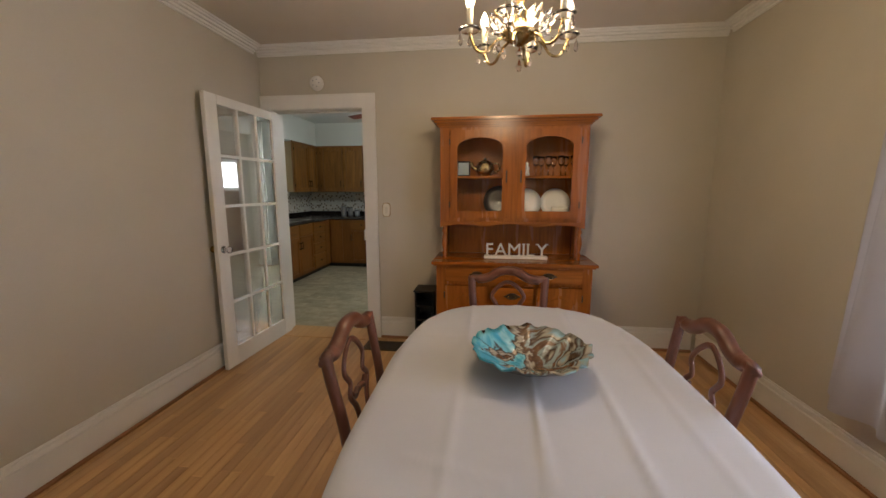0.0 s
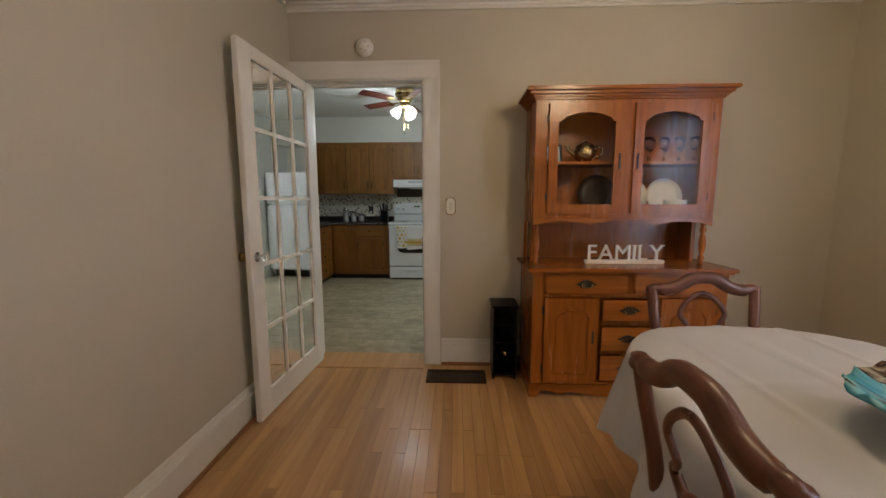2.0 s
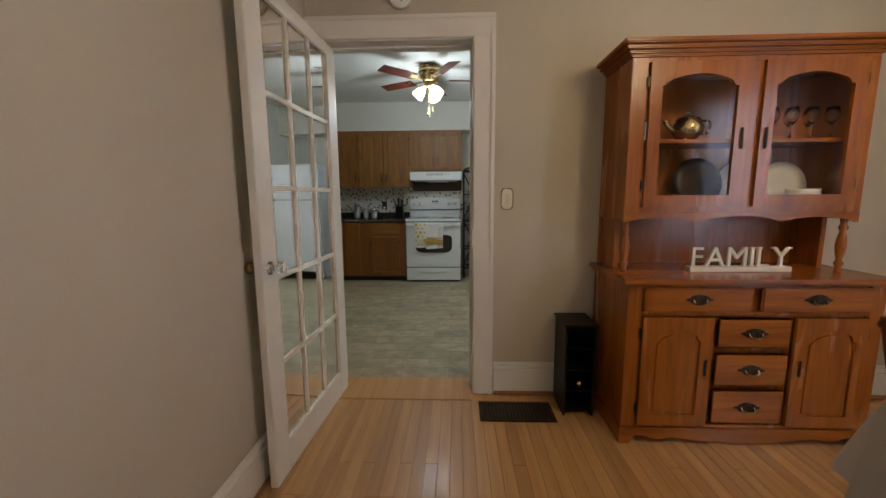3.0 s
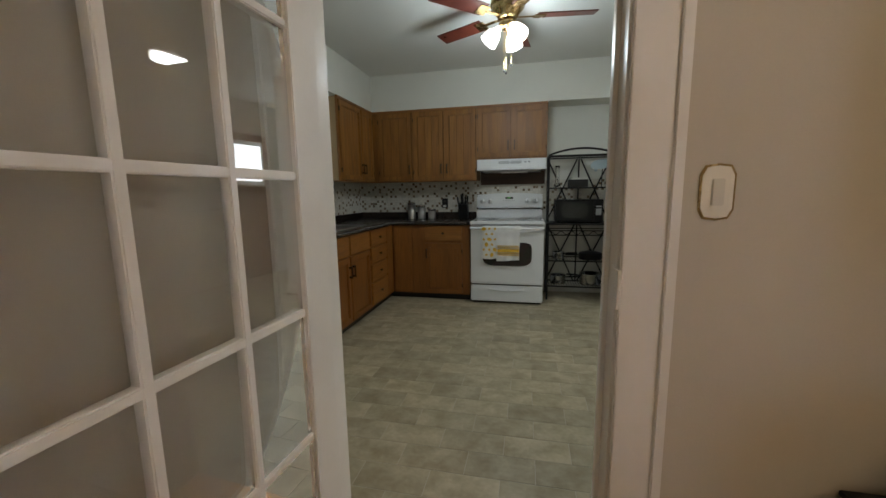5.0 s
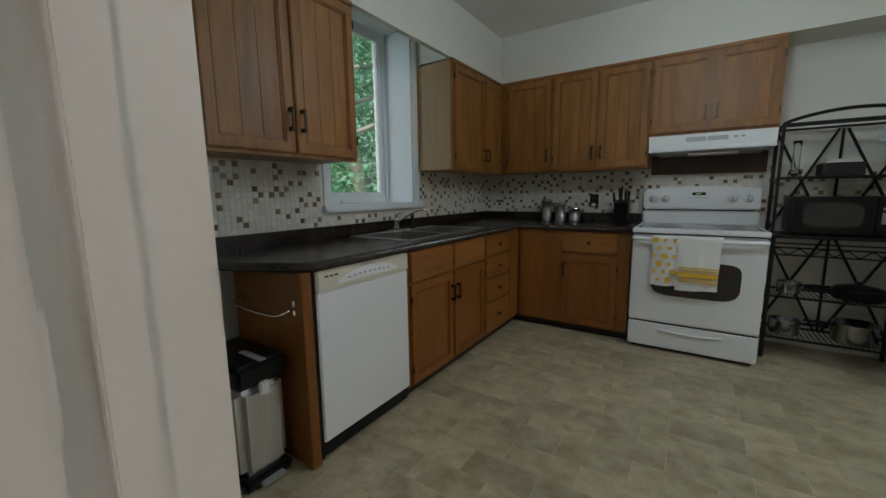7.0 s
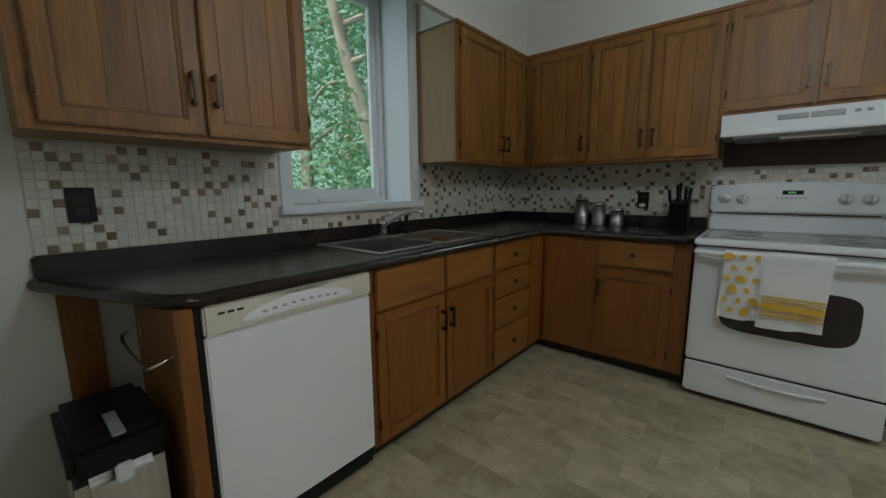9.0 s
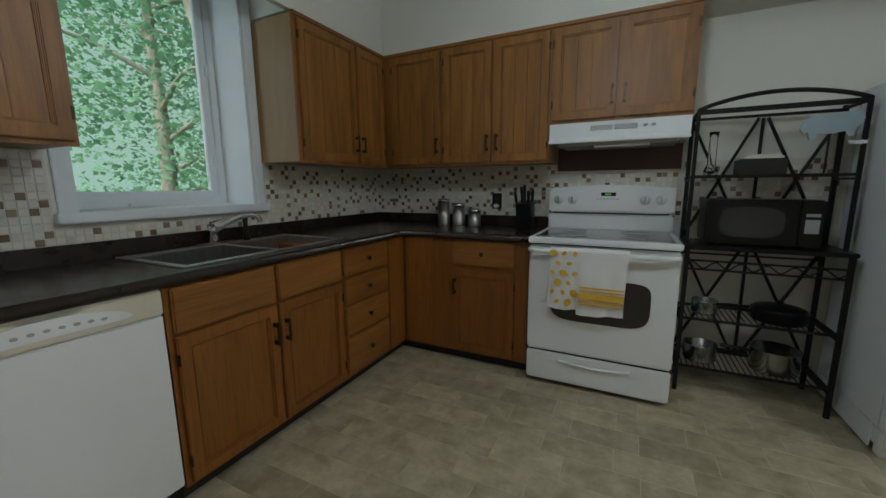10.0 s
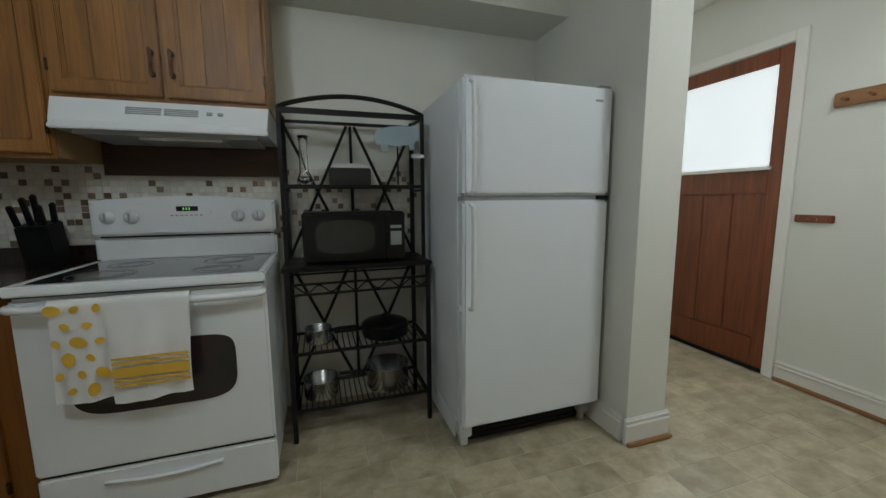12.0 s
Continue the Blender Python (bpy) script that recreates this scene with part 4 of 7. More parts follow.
# towel bar on the end panel
tb = thing("towel_bar", "thin chrome towel bar screwed to the oak end panel", "towel bar", (-2.85, 5.11, 0.70))
part("bar", tube(spline([(-3.05, 5.112, 0.715), (-3.05, 5.06, 0.70), (-2.95, 5.055, 0.68), (-2.75, 5.055, 0.68), (-2.68, 5.06, 0.70), (-2.68, 5.112, 0.715)], 4), 0.005, 8), M_CHROME, tb, smooth=True)
part("bracket", boxes([(-3.06, 5.108, 0.68, -3.04, 5.114, 0.74), (-2.69, 5.108, 0.68, -2.67, 5.114, 0.74)], 0.002), M_CHROME, tb)

# trash can
tcx, tcy = -2.87, 4.975
tc_ = thing("trash_can", "stainless pedal bin with a black lid beside the dishwasher", "trash can", (tcx, tcy, 0))
part("base", one(tcx - 0.19, tcy - 0.105, 0, tcx + 0.155, tcy + 0.105, 0.05, bevel=0.015), M_BLACK, tc_)
part("shell", one(tcx - 0.18, tcy - 0.10, 0.05, tcx + 0.145, tcy + 0.10, 0.43, bevel=0.03), M_STEEL, tc_, "brushed steel shell")
ld = part("lid", one(tcx - 0.195, tcy - 0.11, 0.43, tcx + 0.16, tcy + 0.11, 0.53, bevel=0.02), M_BLACK, tc_)
part("lid_handle", one(tcx + 0.01, tcy - 0.015, 0.53, tcx + 0.163, tcy + 0.015, 0.536, bevel=0.002), M_GREY, ld)
part("latch", one(tcx + 0.146, tcy - 0.02, 0.39, tcx + 0.165, tcy + 0.02, 0.445, bevel=0.005), M_WHITE, tc_)
part("pedal", one(tcx + 0.155, tcy - 0.05, 0.02, tcx + 0.185, tcy + 0.05, 0.035, bevel=0.005), M_GREY, tc_)

# range
RX0, RX1, RY = -1.695, -0.925, 7.30
rng = thing("range", "white electric range with a black glass cooktop", "stove", ((RX0 + RX1) / 2, 7.6, 0))
part("body", one(RX0 + 0.004, RY + 0.01, 0.05, RX1 - 0.004, 7.89, 0.875, bevel=0.004), M_WHITE, rng)
part("plinth", one(RX0 + 0.02, RY + 0.03, 0.0, RX1 - 0.02, 7.85, 0.05), M_BLACK, rng)
part("storage_drawer", one(RX0, RY - 0.025, 0.028, RX1, RY + 0.01, 0.208, bevel=0.008), M_WHITE, rng)
part("drawer_grip", tube(spline([(-1.50, RY - 0.028, 0.165), (-1.40, RY - 0.034, 0.158), (-1.31, RY - 0.036, 0.155), (-1.22, RY - 0.034, 0.158), (-1.12, RY - 0.028, 0.165)], 5), 0.010, 8, flat=0.7), M_WHITE, rng, smooth=True)
od = part("oven_door", one(RX0, RY - 0.03, 0.220, RX1, RY + 0.01, 0.862, bevel=0.010), M_WHITE, rng)
ow = []
for i in range(48):
    a = 2 * math.pi * i / 48
    c, s = math.cos(a), math.sin(a)
    ow.append((0.26 * math.copysign(abs(c) ** 0.35, c), 0.128 * math.copysign(abs(s) ** 0.45, s) - 0.012 * (1 - c * c)))
part("window", moved(slab(ow, 0.003), on_back(-1.305, 0.566, RY - 0.030)), M_OVENGLASS, od, "dark tinted oven window")
part("handle", tube(spline([(RX0 + 0.01, RY - 0.032, 0.835), (RX0 + 0.03, RY - 0.07, 0.835), (-1.5, RY - 0.078, 0.832), (-1.31, RY - 0.08, 0.831), (-1.1, RY - 0.078, 0.832), (RX1 - 0.03, RY - 0.07, 0.835), (RX1 - 0.01, RY - 0.032, 0.835)], 4), 0.014, 10), M_WHITE, od, smooth=True)
for z0, z1 in ((0.8615, 0.8725), (0.2075, 0.2205)):
    part("door_gap", one(RX0 + 0.01, RY - 0.012, z0, RX1 - 0.01, RY + 0.009, z1), M_BLACK, rng, "dark gap at the oven door")
part("cooktop_frame", boxes([(RX0 - 0.002, RY - 0.055, 0.872, RX1 + 0.002, RY - 0.015, 0.908), (RX0 - 0.002, RY - 0.015, 0.875, RX0 + 0.03, 7.82, 0.908), (RX1 - 0.03, RY - 0.015, 0.875, RX1 + 0.002, 7.82, 0.908), (RX0 + 0.03, 7.79, 0.875, RX1 - 0.03, 7.82, 0.908)], 0.006), M_WHITE, rng)
ct_ = part("cooktop", one(RX0 + 0.03, RY - 0.015, 0.89, RX1 - 0.03, 7.79, 0.906), M_BGLASS, rng, "black ceramic glass cooktop")
for bx_, by_, br2 in ((-1.50, 7.42, 0.105), (-1.12, 7.42, 0.085), (-1.50, 7.66, 0.08), (-1.12, 7.66, 0.10)):
    for q in (0, 0.03):
        part("burner_ring", lathe([(br2 - q, 0.0), (br2 - q, 0.0008), (br2 - q - 0.004, 0.0008), (br2 - q - 0.004, 0.0), (br2 - q, 0.0)], 40, (bx_, by_, 0.9062)), M_RING, ct_)
bg = part("backguard", boxes([(RX0 + 0.002, 7.815, 0.90, RX1 - 0.002, 7.90, 1.012), (RX0 + 0.002, 7.80, 1.018, RX1 - 0.002, 7.90, 1.175)], 0.012), M_WHITE, rng)
tops = [(-0.383, 0)] + [(-0.383 + 0.766 * i / 16, 0.012 + 0.022 * math.sin(math.pi * i / 16)) for i in range(17)] + [(0.383, 0)]
part("backguard_crest", moved(slab(tops, 0.09), on_back(-1.31, 1.168, 7.90)), M_WHITE, bg)
part("gap_line", one(RX0 + 0.03, 7.812, 1.011, RX1 - 0.03, 7.90, 1.019), M_BLACK, bg)
for u in (-0.315, -0.225, 0.215, 0.305):
    kb = part("control_knob", moved(lathe([(0.030, 0.0), (0.030, 0.006), (0.022, 0.010), (0.020, 0.026), (0.0, 0.028)], 20), on_back(-1.31 + u, 1.105, 7.80)), M_WHITE, bg, smooth=True)
    part("knob_pointer", moved(one(-0.004, -0.02, 0.024, 0.004, 0.02, 0.032, bevel=0.002), on_back(-1.31 + u, 1.105, 7.80)), M_GREY, kb)
dsp = [(0.10 * math.cos(2 * math.pi * i / 32), 0.030 * math.sin(2 * math.pi * i / 32)) for i in range(32)]
part("display_bezel", moved(slab(dsp, 0.004), on_back(-1.31, 1.125, 7.80)), M_WHITE, bg)
part("clock_display", moved(one(-0.045, 0.005, 0.003, 0.045, 0.028, 0.006, bevel=0.001), on_back(-1.31, 1.125, 7.80)), M_BLACK, bg)
part("clock_digits", moved(boxes([(-0.018, 0.011, 0.005, -0.012, 0.022, 0.0066), (-0.006, 0.011, 0.005, 0.0, 0.022, 0.0066), (0.006, 0.011, 0.005, 0.012, 0.022, 0.0066)]), on_back(-1.31, 1.125, 7.80)), M_SCREEN, bg)
part("keypad_row", moved(boxes([(-0.07 + i * 0.02, -0.018, 0.003, -0.058 + i * 0.02, -0.012, 0.0055) for i in range(7)]), on_back(-1.31, 1.125, 7.80)), M_GREY, bg)


def cloth(x0, x1, y, ztop, zbot, seed, parent, name, label=""):
    """A hanging cloth with soft folds: over the bar and down in front."""
    bm = bmesh.new()
    nu, nv = 18, 30
    grid = []
    for j in range(nv + 1):
        row = []
        s = j / nv
        for i in range(nu + 1):
            t = i / nu
            if s < 0.12:
                a = math.pi * (1 - s / 0.12) * 0.9
                yy, zz = y - 0.018 * math.cos(a), ztop - 0.004 + 0.018 * math.sin(a)
            else:
                q = (s - 0.12) / 0.88
                yy = y - 0.018 + 0.006 * math.sin(9 * t + seed) * q + 0.004 * math.sin(17 * t + 2 * seed) * q
                zz = ztop - 0.004 - (ztop - zbot) * q - 0.008 * math.sin(3 * t + seed) * q
            row.append(bm.verts.new((x0 + (x1 - x0) * t + 0.006 * math.sin(4 * s + seed), yy, zz)))
        grid.append(row)
    for j in range(nv):
        for i in range(nu):
            bm.faces.new((grid[j][i], grid[j][i + 1], grid[j + 1][i + 1], grid[j + 1][i]))
    return part(name, bm, M_TOWEL, parent, label, True)


tw = thing("kitchen_towel", "white kitchen towels with yellow print on the oven handle", "towel", (-1.37, 7.22, 0.85))
ta = cloth(-1.565, -1.385, 7.222, 0.848, 0.520, 0.4, tw, "lemon_towel", "white towel with yellow lemon print")
tb2 = cloth(-1.405, -1.168, 7.212, 0.852, 0.502, 1.3, tw, "striped_towel", "white towel with yellow stripes")
for j in range(6):
    for i in range(3):
        u, v = -1.543 + i * 0.058 + (0.028 if j % 2 else 0), 0.832 - j * 0.055
        if u < -1.40:
            r = 0.012 if (i + j) % 3 else 0.020
            part("lemon_print", moved(slab([(r * 1.15 * math.cos(2 * math.pi * k / 14) * (1 if math.cos(2 * math.pi * k / 14) < 0.9 else 1.15), r * 0.9 * math.sin(2 * math.pi * k / 14)) for k in range(14)], 0.001), on_back(u, v, 7.1935) @ pose(0, 0, 0, 0, 0, 40 * i - 30 * j)), M_YELLOW, ta)
for z0, z1 in ((0.650, 0.658), (0.632, 0.640), (0.588, 0.622), (0.572, 0.579), (0.556, 0.563)):
    part("stripe", one(-1.398, 7.1800, z0, -1.176, 7.1835, z1), M_YELLOW, tb2)

# range hood
hd = thing("range_hood", "white under-cabinet range hood with vents and switches", "range hood", (-1.29, 7.6, 1.45))
bm = bmesh.new()
hv_ = [bm.verts.new(p) for p in ((-1.662, KY1 - 0.003, 1.575), (-0.905, KY1 - 0.003, 1.575), (-0.905, KY1 - 0.003, 1.455), (-1.662, KY1 - 0.003, 1.455), (-1.662, 7.575, 1.575), (-0.905, 7.575, 1.575), (-0.912, 7.53, 1.485), (-1.655, 7.53, 1.485), (-0.912, 7.53, 1.455), (-1.655, 7.53, 1.455))]
for f in ((0, 1, 5, 4), (4, 5, 6, 7), (7, 6, 8, 9), (0, 3, 2, 1), (0, 4, 7, 9, 3), (1, 2, 8, 6, 5), (9, 8, 2, 3)):
    bm.faces.new([hv_[i] for i in f])
part("canopy", bm, M_WHITE, hd)
part("underside", one(-1.60, 7.56, 1.438, -0.96, 7.88, 1.4545), M_GREY, hd)
part("lip", one(-1.658, 7.522, 1.452, -0.909, 7.534, 1.472, bevel=0.004), M_WHITE, hd)
for i in range(8):
    part("vent_slot", moved(boxes([(-0.12 + (i % 2) * 0.13, -0.016 + (i // 2) * 0.009, 0, -0.0 + (i % 2) * 0.13, -0.0115 + (i // 2) * 0.009, 0.0025)]), on_back(-1.30, 1.534, 7.5535) @ pose(0, 0, 0, -26.5, 0, 0)), M_GREY, hd)
for u in (0.16, 0.20):
    part("switch", moved(one(u, -0.008, 0, u + 0.022, 0.008, 0.006, bevel=0.002), on_back(-1.30, 1.534, 7.5535) @ pose(0, 0, 0, -26.5, 0, 0)), M_GREY, hd)
part("filter", one(-1.40, 7.60, 1.428, -1.10, 7.80, 1.4385), M_STEEL, hd)
# the board's brown is deepened to hold the shade below the hood
structure("trim_backboard", one(-1.66, KY1 - 0.016, 1.30, -0.905, KY1 - 0.001, 1.454), M_SHADEOAK, "dark oak board, its brown deepened for the shade under the range hood", "trim")

# refrigerator
FX0, FX1, FY = -0.140, 0.610, 7.185
fr_ = thing("refrigerator", "white top-freezer refrigerator beside the partition wall", "refrigerator", ((FX0 + FX1) / 2, 7.5, 0))
part("body", one(FX0 + 0.004, FY + 0.078, 0.135, FX1 - 0.004, 7.87, 1.672, bevel=0.006), M_FRIDGE, fr_)
fd = part("freezer_door", one(FX0, FY, 1.192, FX1, FY + 0.068, 1.680, bevel=0.012), M_FRIDGE, fr_)
rd = part("fresh_food_door", one(FX0, FY, 0.135, FX1, FY + 0.068, 1.170, bevel=0.012), M_FRIDGE, fr_)
part("gasket", boxes([(FX0 + 0.015, FY + 0.066, 0.15, FX1 - 0.015, FY + 0.077, 1.16), (FX0 + 0.015, FY + 0.066, 1.20, FX1 - 0.015, FY + 0.077, 1.67), (FX0 + 0.006, FY + 0.02, 1.171, FX1 - 0.006, FY + 0.08, 1.191)]), M_GREY, fr_, "grey door gasket")
for dr, z0, z1 in ((fd, 1.20, 1.655), (rd, 0.70, 1.155)):
    part("handle", tube(spline([(FX0 + 0.035, FY - 0.002, z0), (FX0 + 0.035, FY - 0.03, z0 + 0.03), (FX0 + 0.035, FY - 0.034, (z0 + z1) / 2), (FX0 + 0.035, FY - 0.03, z1 - 0.03), (FX0 + 0.035, FY - 0.002, z1)], 5), 0.012, 10, flat=0.8), M_WHITE, dr, "white moulded handle", True)
part("top_hinge", one(FX1 - 0.07, FY + 0.01, 1.680, FX1 - 0.005, FY + 0.09, 1.692, bevel=0.004), M_GREY, fr_)
part("badge", one(FX1 - 0.10, FY - 0.002, 1.615, FX1 - 0.06, FY + 0.001, 1.625), M_GREY, fd)
part("middle_hinge", one(FX1 - 0.06, FY + 0.002, 1.172, FX1 - 0.004, FY + 0.06, 1.190), M_BLACK, fr_)
part("door_lock", one(FX0 - 0.012, FY + 0.02, 0.685, FX0 + 0.03, FY + 0.045, 0.712, bevel=0.005), M_WHITE, fr_)
for sx_ in (FX0 + 0.004, FX1 - 0.012):
    part("side_skirt", one(sx_, FY + 0.13, 0.02, sx_ + 0.008, 7.87, 0.135), M_FRIDGE, fr_)
gr = part("toe_grille", one(FX0 + 0.05, FY + 0.10, 0.012, FX1 - 0.05, FY + 0.12, 0.13), M_BLACK, fr_, "black toe grille")
part("louvre", boxes([(FX0 + 0.05, FY + 0.094, 0.03 + i * 0.025, FX1 - 0.05, FY + 0.10, 0.04 + i * 0.025) for i in range(4)]), M_BLACK, gr)
for u in (FX0 + 0.02, FX1 - 0.06):
    part("foot", boxes([(u, FY + 0.075, 0.0, u + 0.035, FY + 0.125, 0.05), (u - 0.012, FY + 0.06, 0.05, u + 0.05, FY + 0.13, 0.13)], 0.006), M_GREY if u > 0.2 else M_WHITE, fr_)

# baker's rack
rk = thing("bakers_rack", "black wrought iron baker's rack with an arched top", "rack", (-0.53, 7.7, 0))
kx0, kx1, ky0, ky1, kyu = -0.872, -0.195, 7.545, 7.865, 7.625
for x in (kx0, kx1):
    part("front_leg", one(x - 0.011, ky0 - 0.011, 0, x + 0.011, ky0 + 0.011, 0.845, bevel=0.002), M_IRON, rk)
    part("back_post", one(x - 0.011, ky1 - 0.011, 0, x + 0.011, ky1 + 0.011, 1.605, bevel=0.002), M_IRON, rk)
    part("upper_post", one(x - 0.009, kyu - 0.009, 0.86, x + 0.009, kyu + 0.009, 1.605, bevel=0.002), M_IRON, rk)
    for z, ya in ((0.13, ky0), (0.42, ky0), (1.225, kyu), (1.59, kyu)):
        part("side_rail", one(x - 0.007, ya, z - 0.006, x + 0.007, ky1, z + 0.006), M_IRON, rk)
part("arch", tube([(kx0 + (kx1 - kx0) * i / 20, kyu, 1.60 + 0.065 * math.sin(math.pi * i / 20) ** 0.8) for i in range(21)], 0.011, 8), M_IRON, rk)
part("top_rail", boxes([(kx0, kyu - 0.008, 1.575, kx1, kyu + 0.008, 1.60), (kx0, ky1 - 0.008, 1.575, kx1, ky1 + 0.008, 1.59)]), M_IRON, rk)
for z, ya in ((0.155, ky0), (0.445, ky0), (1.245, kyu)):
    rim = slab([(kx0, ya), (kx1, ya), (kx1, ky1), (kx0, ky1)], 0.014, hole=[(kx0 + 0.012, ya + 0.012), (kx1 - 0.012, ya + 0.012), (kx1 - 0.012, ky1 - 0.012), (kx0 + 0.012, ky1 - 0.012)])
    shelf_ = part("wire_shelf", moved(rim, pose(0, 0, z - 0.008)), M_IRON, rk)
    for i in range(23):
        part("wire", one(kx0 + 0.024 + i * 0.0275, ya + 0.004, z + 0.0062, kx0 + 0.030 + i * 0.0275, ky1 - 0.004, z + 0.0075), M_IRON, shelf_)
part("main_shelf", one(kx0 - 0.02, ky0 - 0.015, 0.845, kx1 + 0.02, ky1 + 0.01, 0.868, bevel=0.004), M_BLACK, rk, "black worktop shelf")
part("wine_rail", boxes([(kx0, ky0 + 0.02, 0.775, kx1, ky0 + 0.032, 0.785), (kx0, ky0 + 0.02, 0.725, kx1, ky0 + 0.032, 0.735), (kx0, ky1 - 0.03, 0.775, kx1, ky1 - 0.02, 0.785)]), M_IRON, rk)
part("wine_scroll", tube([(kx0 + (kx1 - kx0) * i / 64, ky0 + 0.026, 0.755 + 0.018 * math.sin(2 * math.pi * 6 * i / 64)) for i in range(65)], 0.004, 6), M_IRON, rk)
xm = (kx0 + kx1) / 2
for z0, z1 in ((0.15, 0.84), (0.87, 1.57)):
    for s in (-1, 1):
        xe = xm + s * (kx1 - kx0) / 2
        for a, b in (((xe, z0), (xm + s * 0.02, z1)), ((xm + s * 0.02, z0), (xe, z1))):
            part("cross_brace", tube([(a[0], ky1, a[1]), (b[0], ky1, b[1])], 0.009, 6), M_IRON, rk)
    part("centre_bar", tube([(xm, ky1, z0), (xm, ky1, z1)], 0.009, 6), M_IRON, rk)

mw = thing("microwave", "black countertop microwave on the rack", "microwave", (-0.55, 7.7, 0.868))
part("body", one(-0.795, 7.60, 0.876, -0.30, 7.86, 1.118, bevel=0.008), M_BLACK, mw)
dr_ = part("door", one(-0.795, 7.585, 0.882, -0.40, 7.601, 1.114, bevel=0.006), M_BLACK, mw)
part("window", moved(slab([(0.14 * math.copysign(abs(math.cos(a)) ** 0.6, math.cos(a)), 0.082 * math.copysign(abs(math.sin(a)) ** 0.6, math.sin(a))) for a in [2 * math.pi * i / 36 for i in range(36)]], 0.003), on_back(-0.595, 1.0, 7.585)), M_MWGLASS, dr_, "dark oval door window")
part("control_panel", one(-0.395, 7.587, 0.882, -0.302, 7.601, 1.114, bevel=0.004), M_BLACK, mw)
part("keypad", moved(boxes([(-0.028, -0.05, 0, 0.028, 0.02, 0.002), (-0.028, 0.035, 0, 0.028, 0.05, 0.002)]), on_back(-0.348, 1.0, 7.587)), M_GREY, mw)
for x in (-0.76, -0.34):
    part("foot", one(x - 0.015, 7.62, 0.867, x + 0.015, 7.65, 0.877), M_BLACK, mw)


def pot(name, label, x, y, z, r, h, handle_dir, mat=M_POT, lid=False):
    t = thing(name, label, "cookware", (x, y, z), "pots on the rack")
    part("body", lathe([(0.0, 0.0), (r * 0.95, 0.0), (r, 0.01), (r, h), (r * 1.04, h + 0.004), (r * 0.97, h + 0.002), (r * 0.96, 0.012), (0.0, 0.006)], 28, (x, y, z)), mat, t, smooth=True)
    dx, dy = handle_dir
    part("handle", tube([(x + dx * r, y + dy * r, z + h * 0.8), (x + dx * (r + 0.05), y + dy * (r + 0.05), z + h * 0.85), (x + dx * (r + 0.15), y + dy * (r + 0.15), z + h * 0.9)], [0.007, 0.011, 0.010], 8), M_BLACK, t, "black handle", True)
    if lid:
        l = part("lid", lathe([(r * 1.03, h + 0.004), (r * 0.9, h + 0.02), (r * 0.3, h + 0.038), (0.0, h + 0.04)], 28, (x, y, z)), mat if lid is True else M_GLASS, t, smooth=True)
        part("lid_knob", lathe([(0.008, h + 0.038), (0.02, h + 0.052), (0.0, h + 0.062)], 14, (x, y, z)), M_BLACK, l, smooth=True)


pot("saucepan", "small stainless saucepan on the rack shelf", -0.745, 7.68, 0.452, 0.065, 0.075, (0.95, -0.1))
pot("frying_pan", "black covered frying pan on the rack shelf", -0.40, 7.69, 0.452, 0.125, 0.055, (-0.98, -0.1), M_BLACK, True)
pot("saucepan", "stainless saucepan on the lowest rack shelf", -0.745, 7.68, 0.163, 0.085, 0.095, (0.95, -0.1))
pot("stock_pot", "wide stainless pot on the lowest rack shelf", -0.395, 7.68, 0.163, 0.112, 0.125, (-0.98, -0.1))
bk = thing("storage_box", "dark brown box with white papers on the rack", "box", (-0.555, 7.74, 1.253))
part("box", one(-0.655, 7.66, 1.253, -0.455, 7.82, 1.335, bevel=0.004), M_TOE, bk)
part("papers", boxes([(-0.64, 7.67, 1.336, -0.47, 7.81, 1.348), (-0.625, 7.675, 1.349, -0.48, 7.80, 1.358)], 0.002), M_CHINA, bk, "white and pink papers")
pg = thing("pig_sign", "pale blue pig-shaped board leaning on the rack", "ornament", (-0.34, 7.66, 1.253))
pigo = [(-0.115, 0.02), (-0.105, 0.055), (-0.08, 0.075), (-0.03, 0.082), (0.03, 0.083), (0.07, 0.08), (0.10, 0.088), (0.115, 0.07), (0.118, 0.04), (0.108, 0.015), (0.085, 0.0), (0.083, -0.035), (0.06, -0.035), (0.055, -0.008), (0.0, -0.015), (-0.05, -0.01), (-0.055, -0.035), (-0.08, -0.035), (-0.085, 0.0), (-0.105, 0.0)]
part("board", moved(slab(pigo, 0.012), on_back(-0.325, 1.455, 7.62) @ pose(0, 0, 0, 0, 0, 4)), M_PIG, pg)
part("peg", tube([(-0.325, 7.618, 1.253), (-0.325, 7.618, 1.46)], 0.005, 6), M_IRON, pg)
part("tag", moved(one(0.0, 0, 0, 0.07, 0.022, 0.006, bevel=0.003), on_back(-0.255, 1.385, 7.62)), M_WHITE, pg)
vs = thing("glass_vase", "clear tall glass vase on the rack", "vase", (-0.775, 7.74, 1.253))
g = part("body", lathe([(0.0, 0.0), (0.035, 0.0), (0.038, 0.02), (0.022, 0.06), (0.020, 0.20), (0.026, 0.24), (0.024, 0.24), (0.017, 0.20), (0.018, 0.06), (0.03, 0.02), (0.0, 0.012)], 18, (-0.775, 7.74, 1.253)), M_GLASS, vs, smooth=True)
g.visible_shadow = False

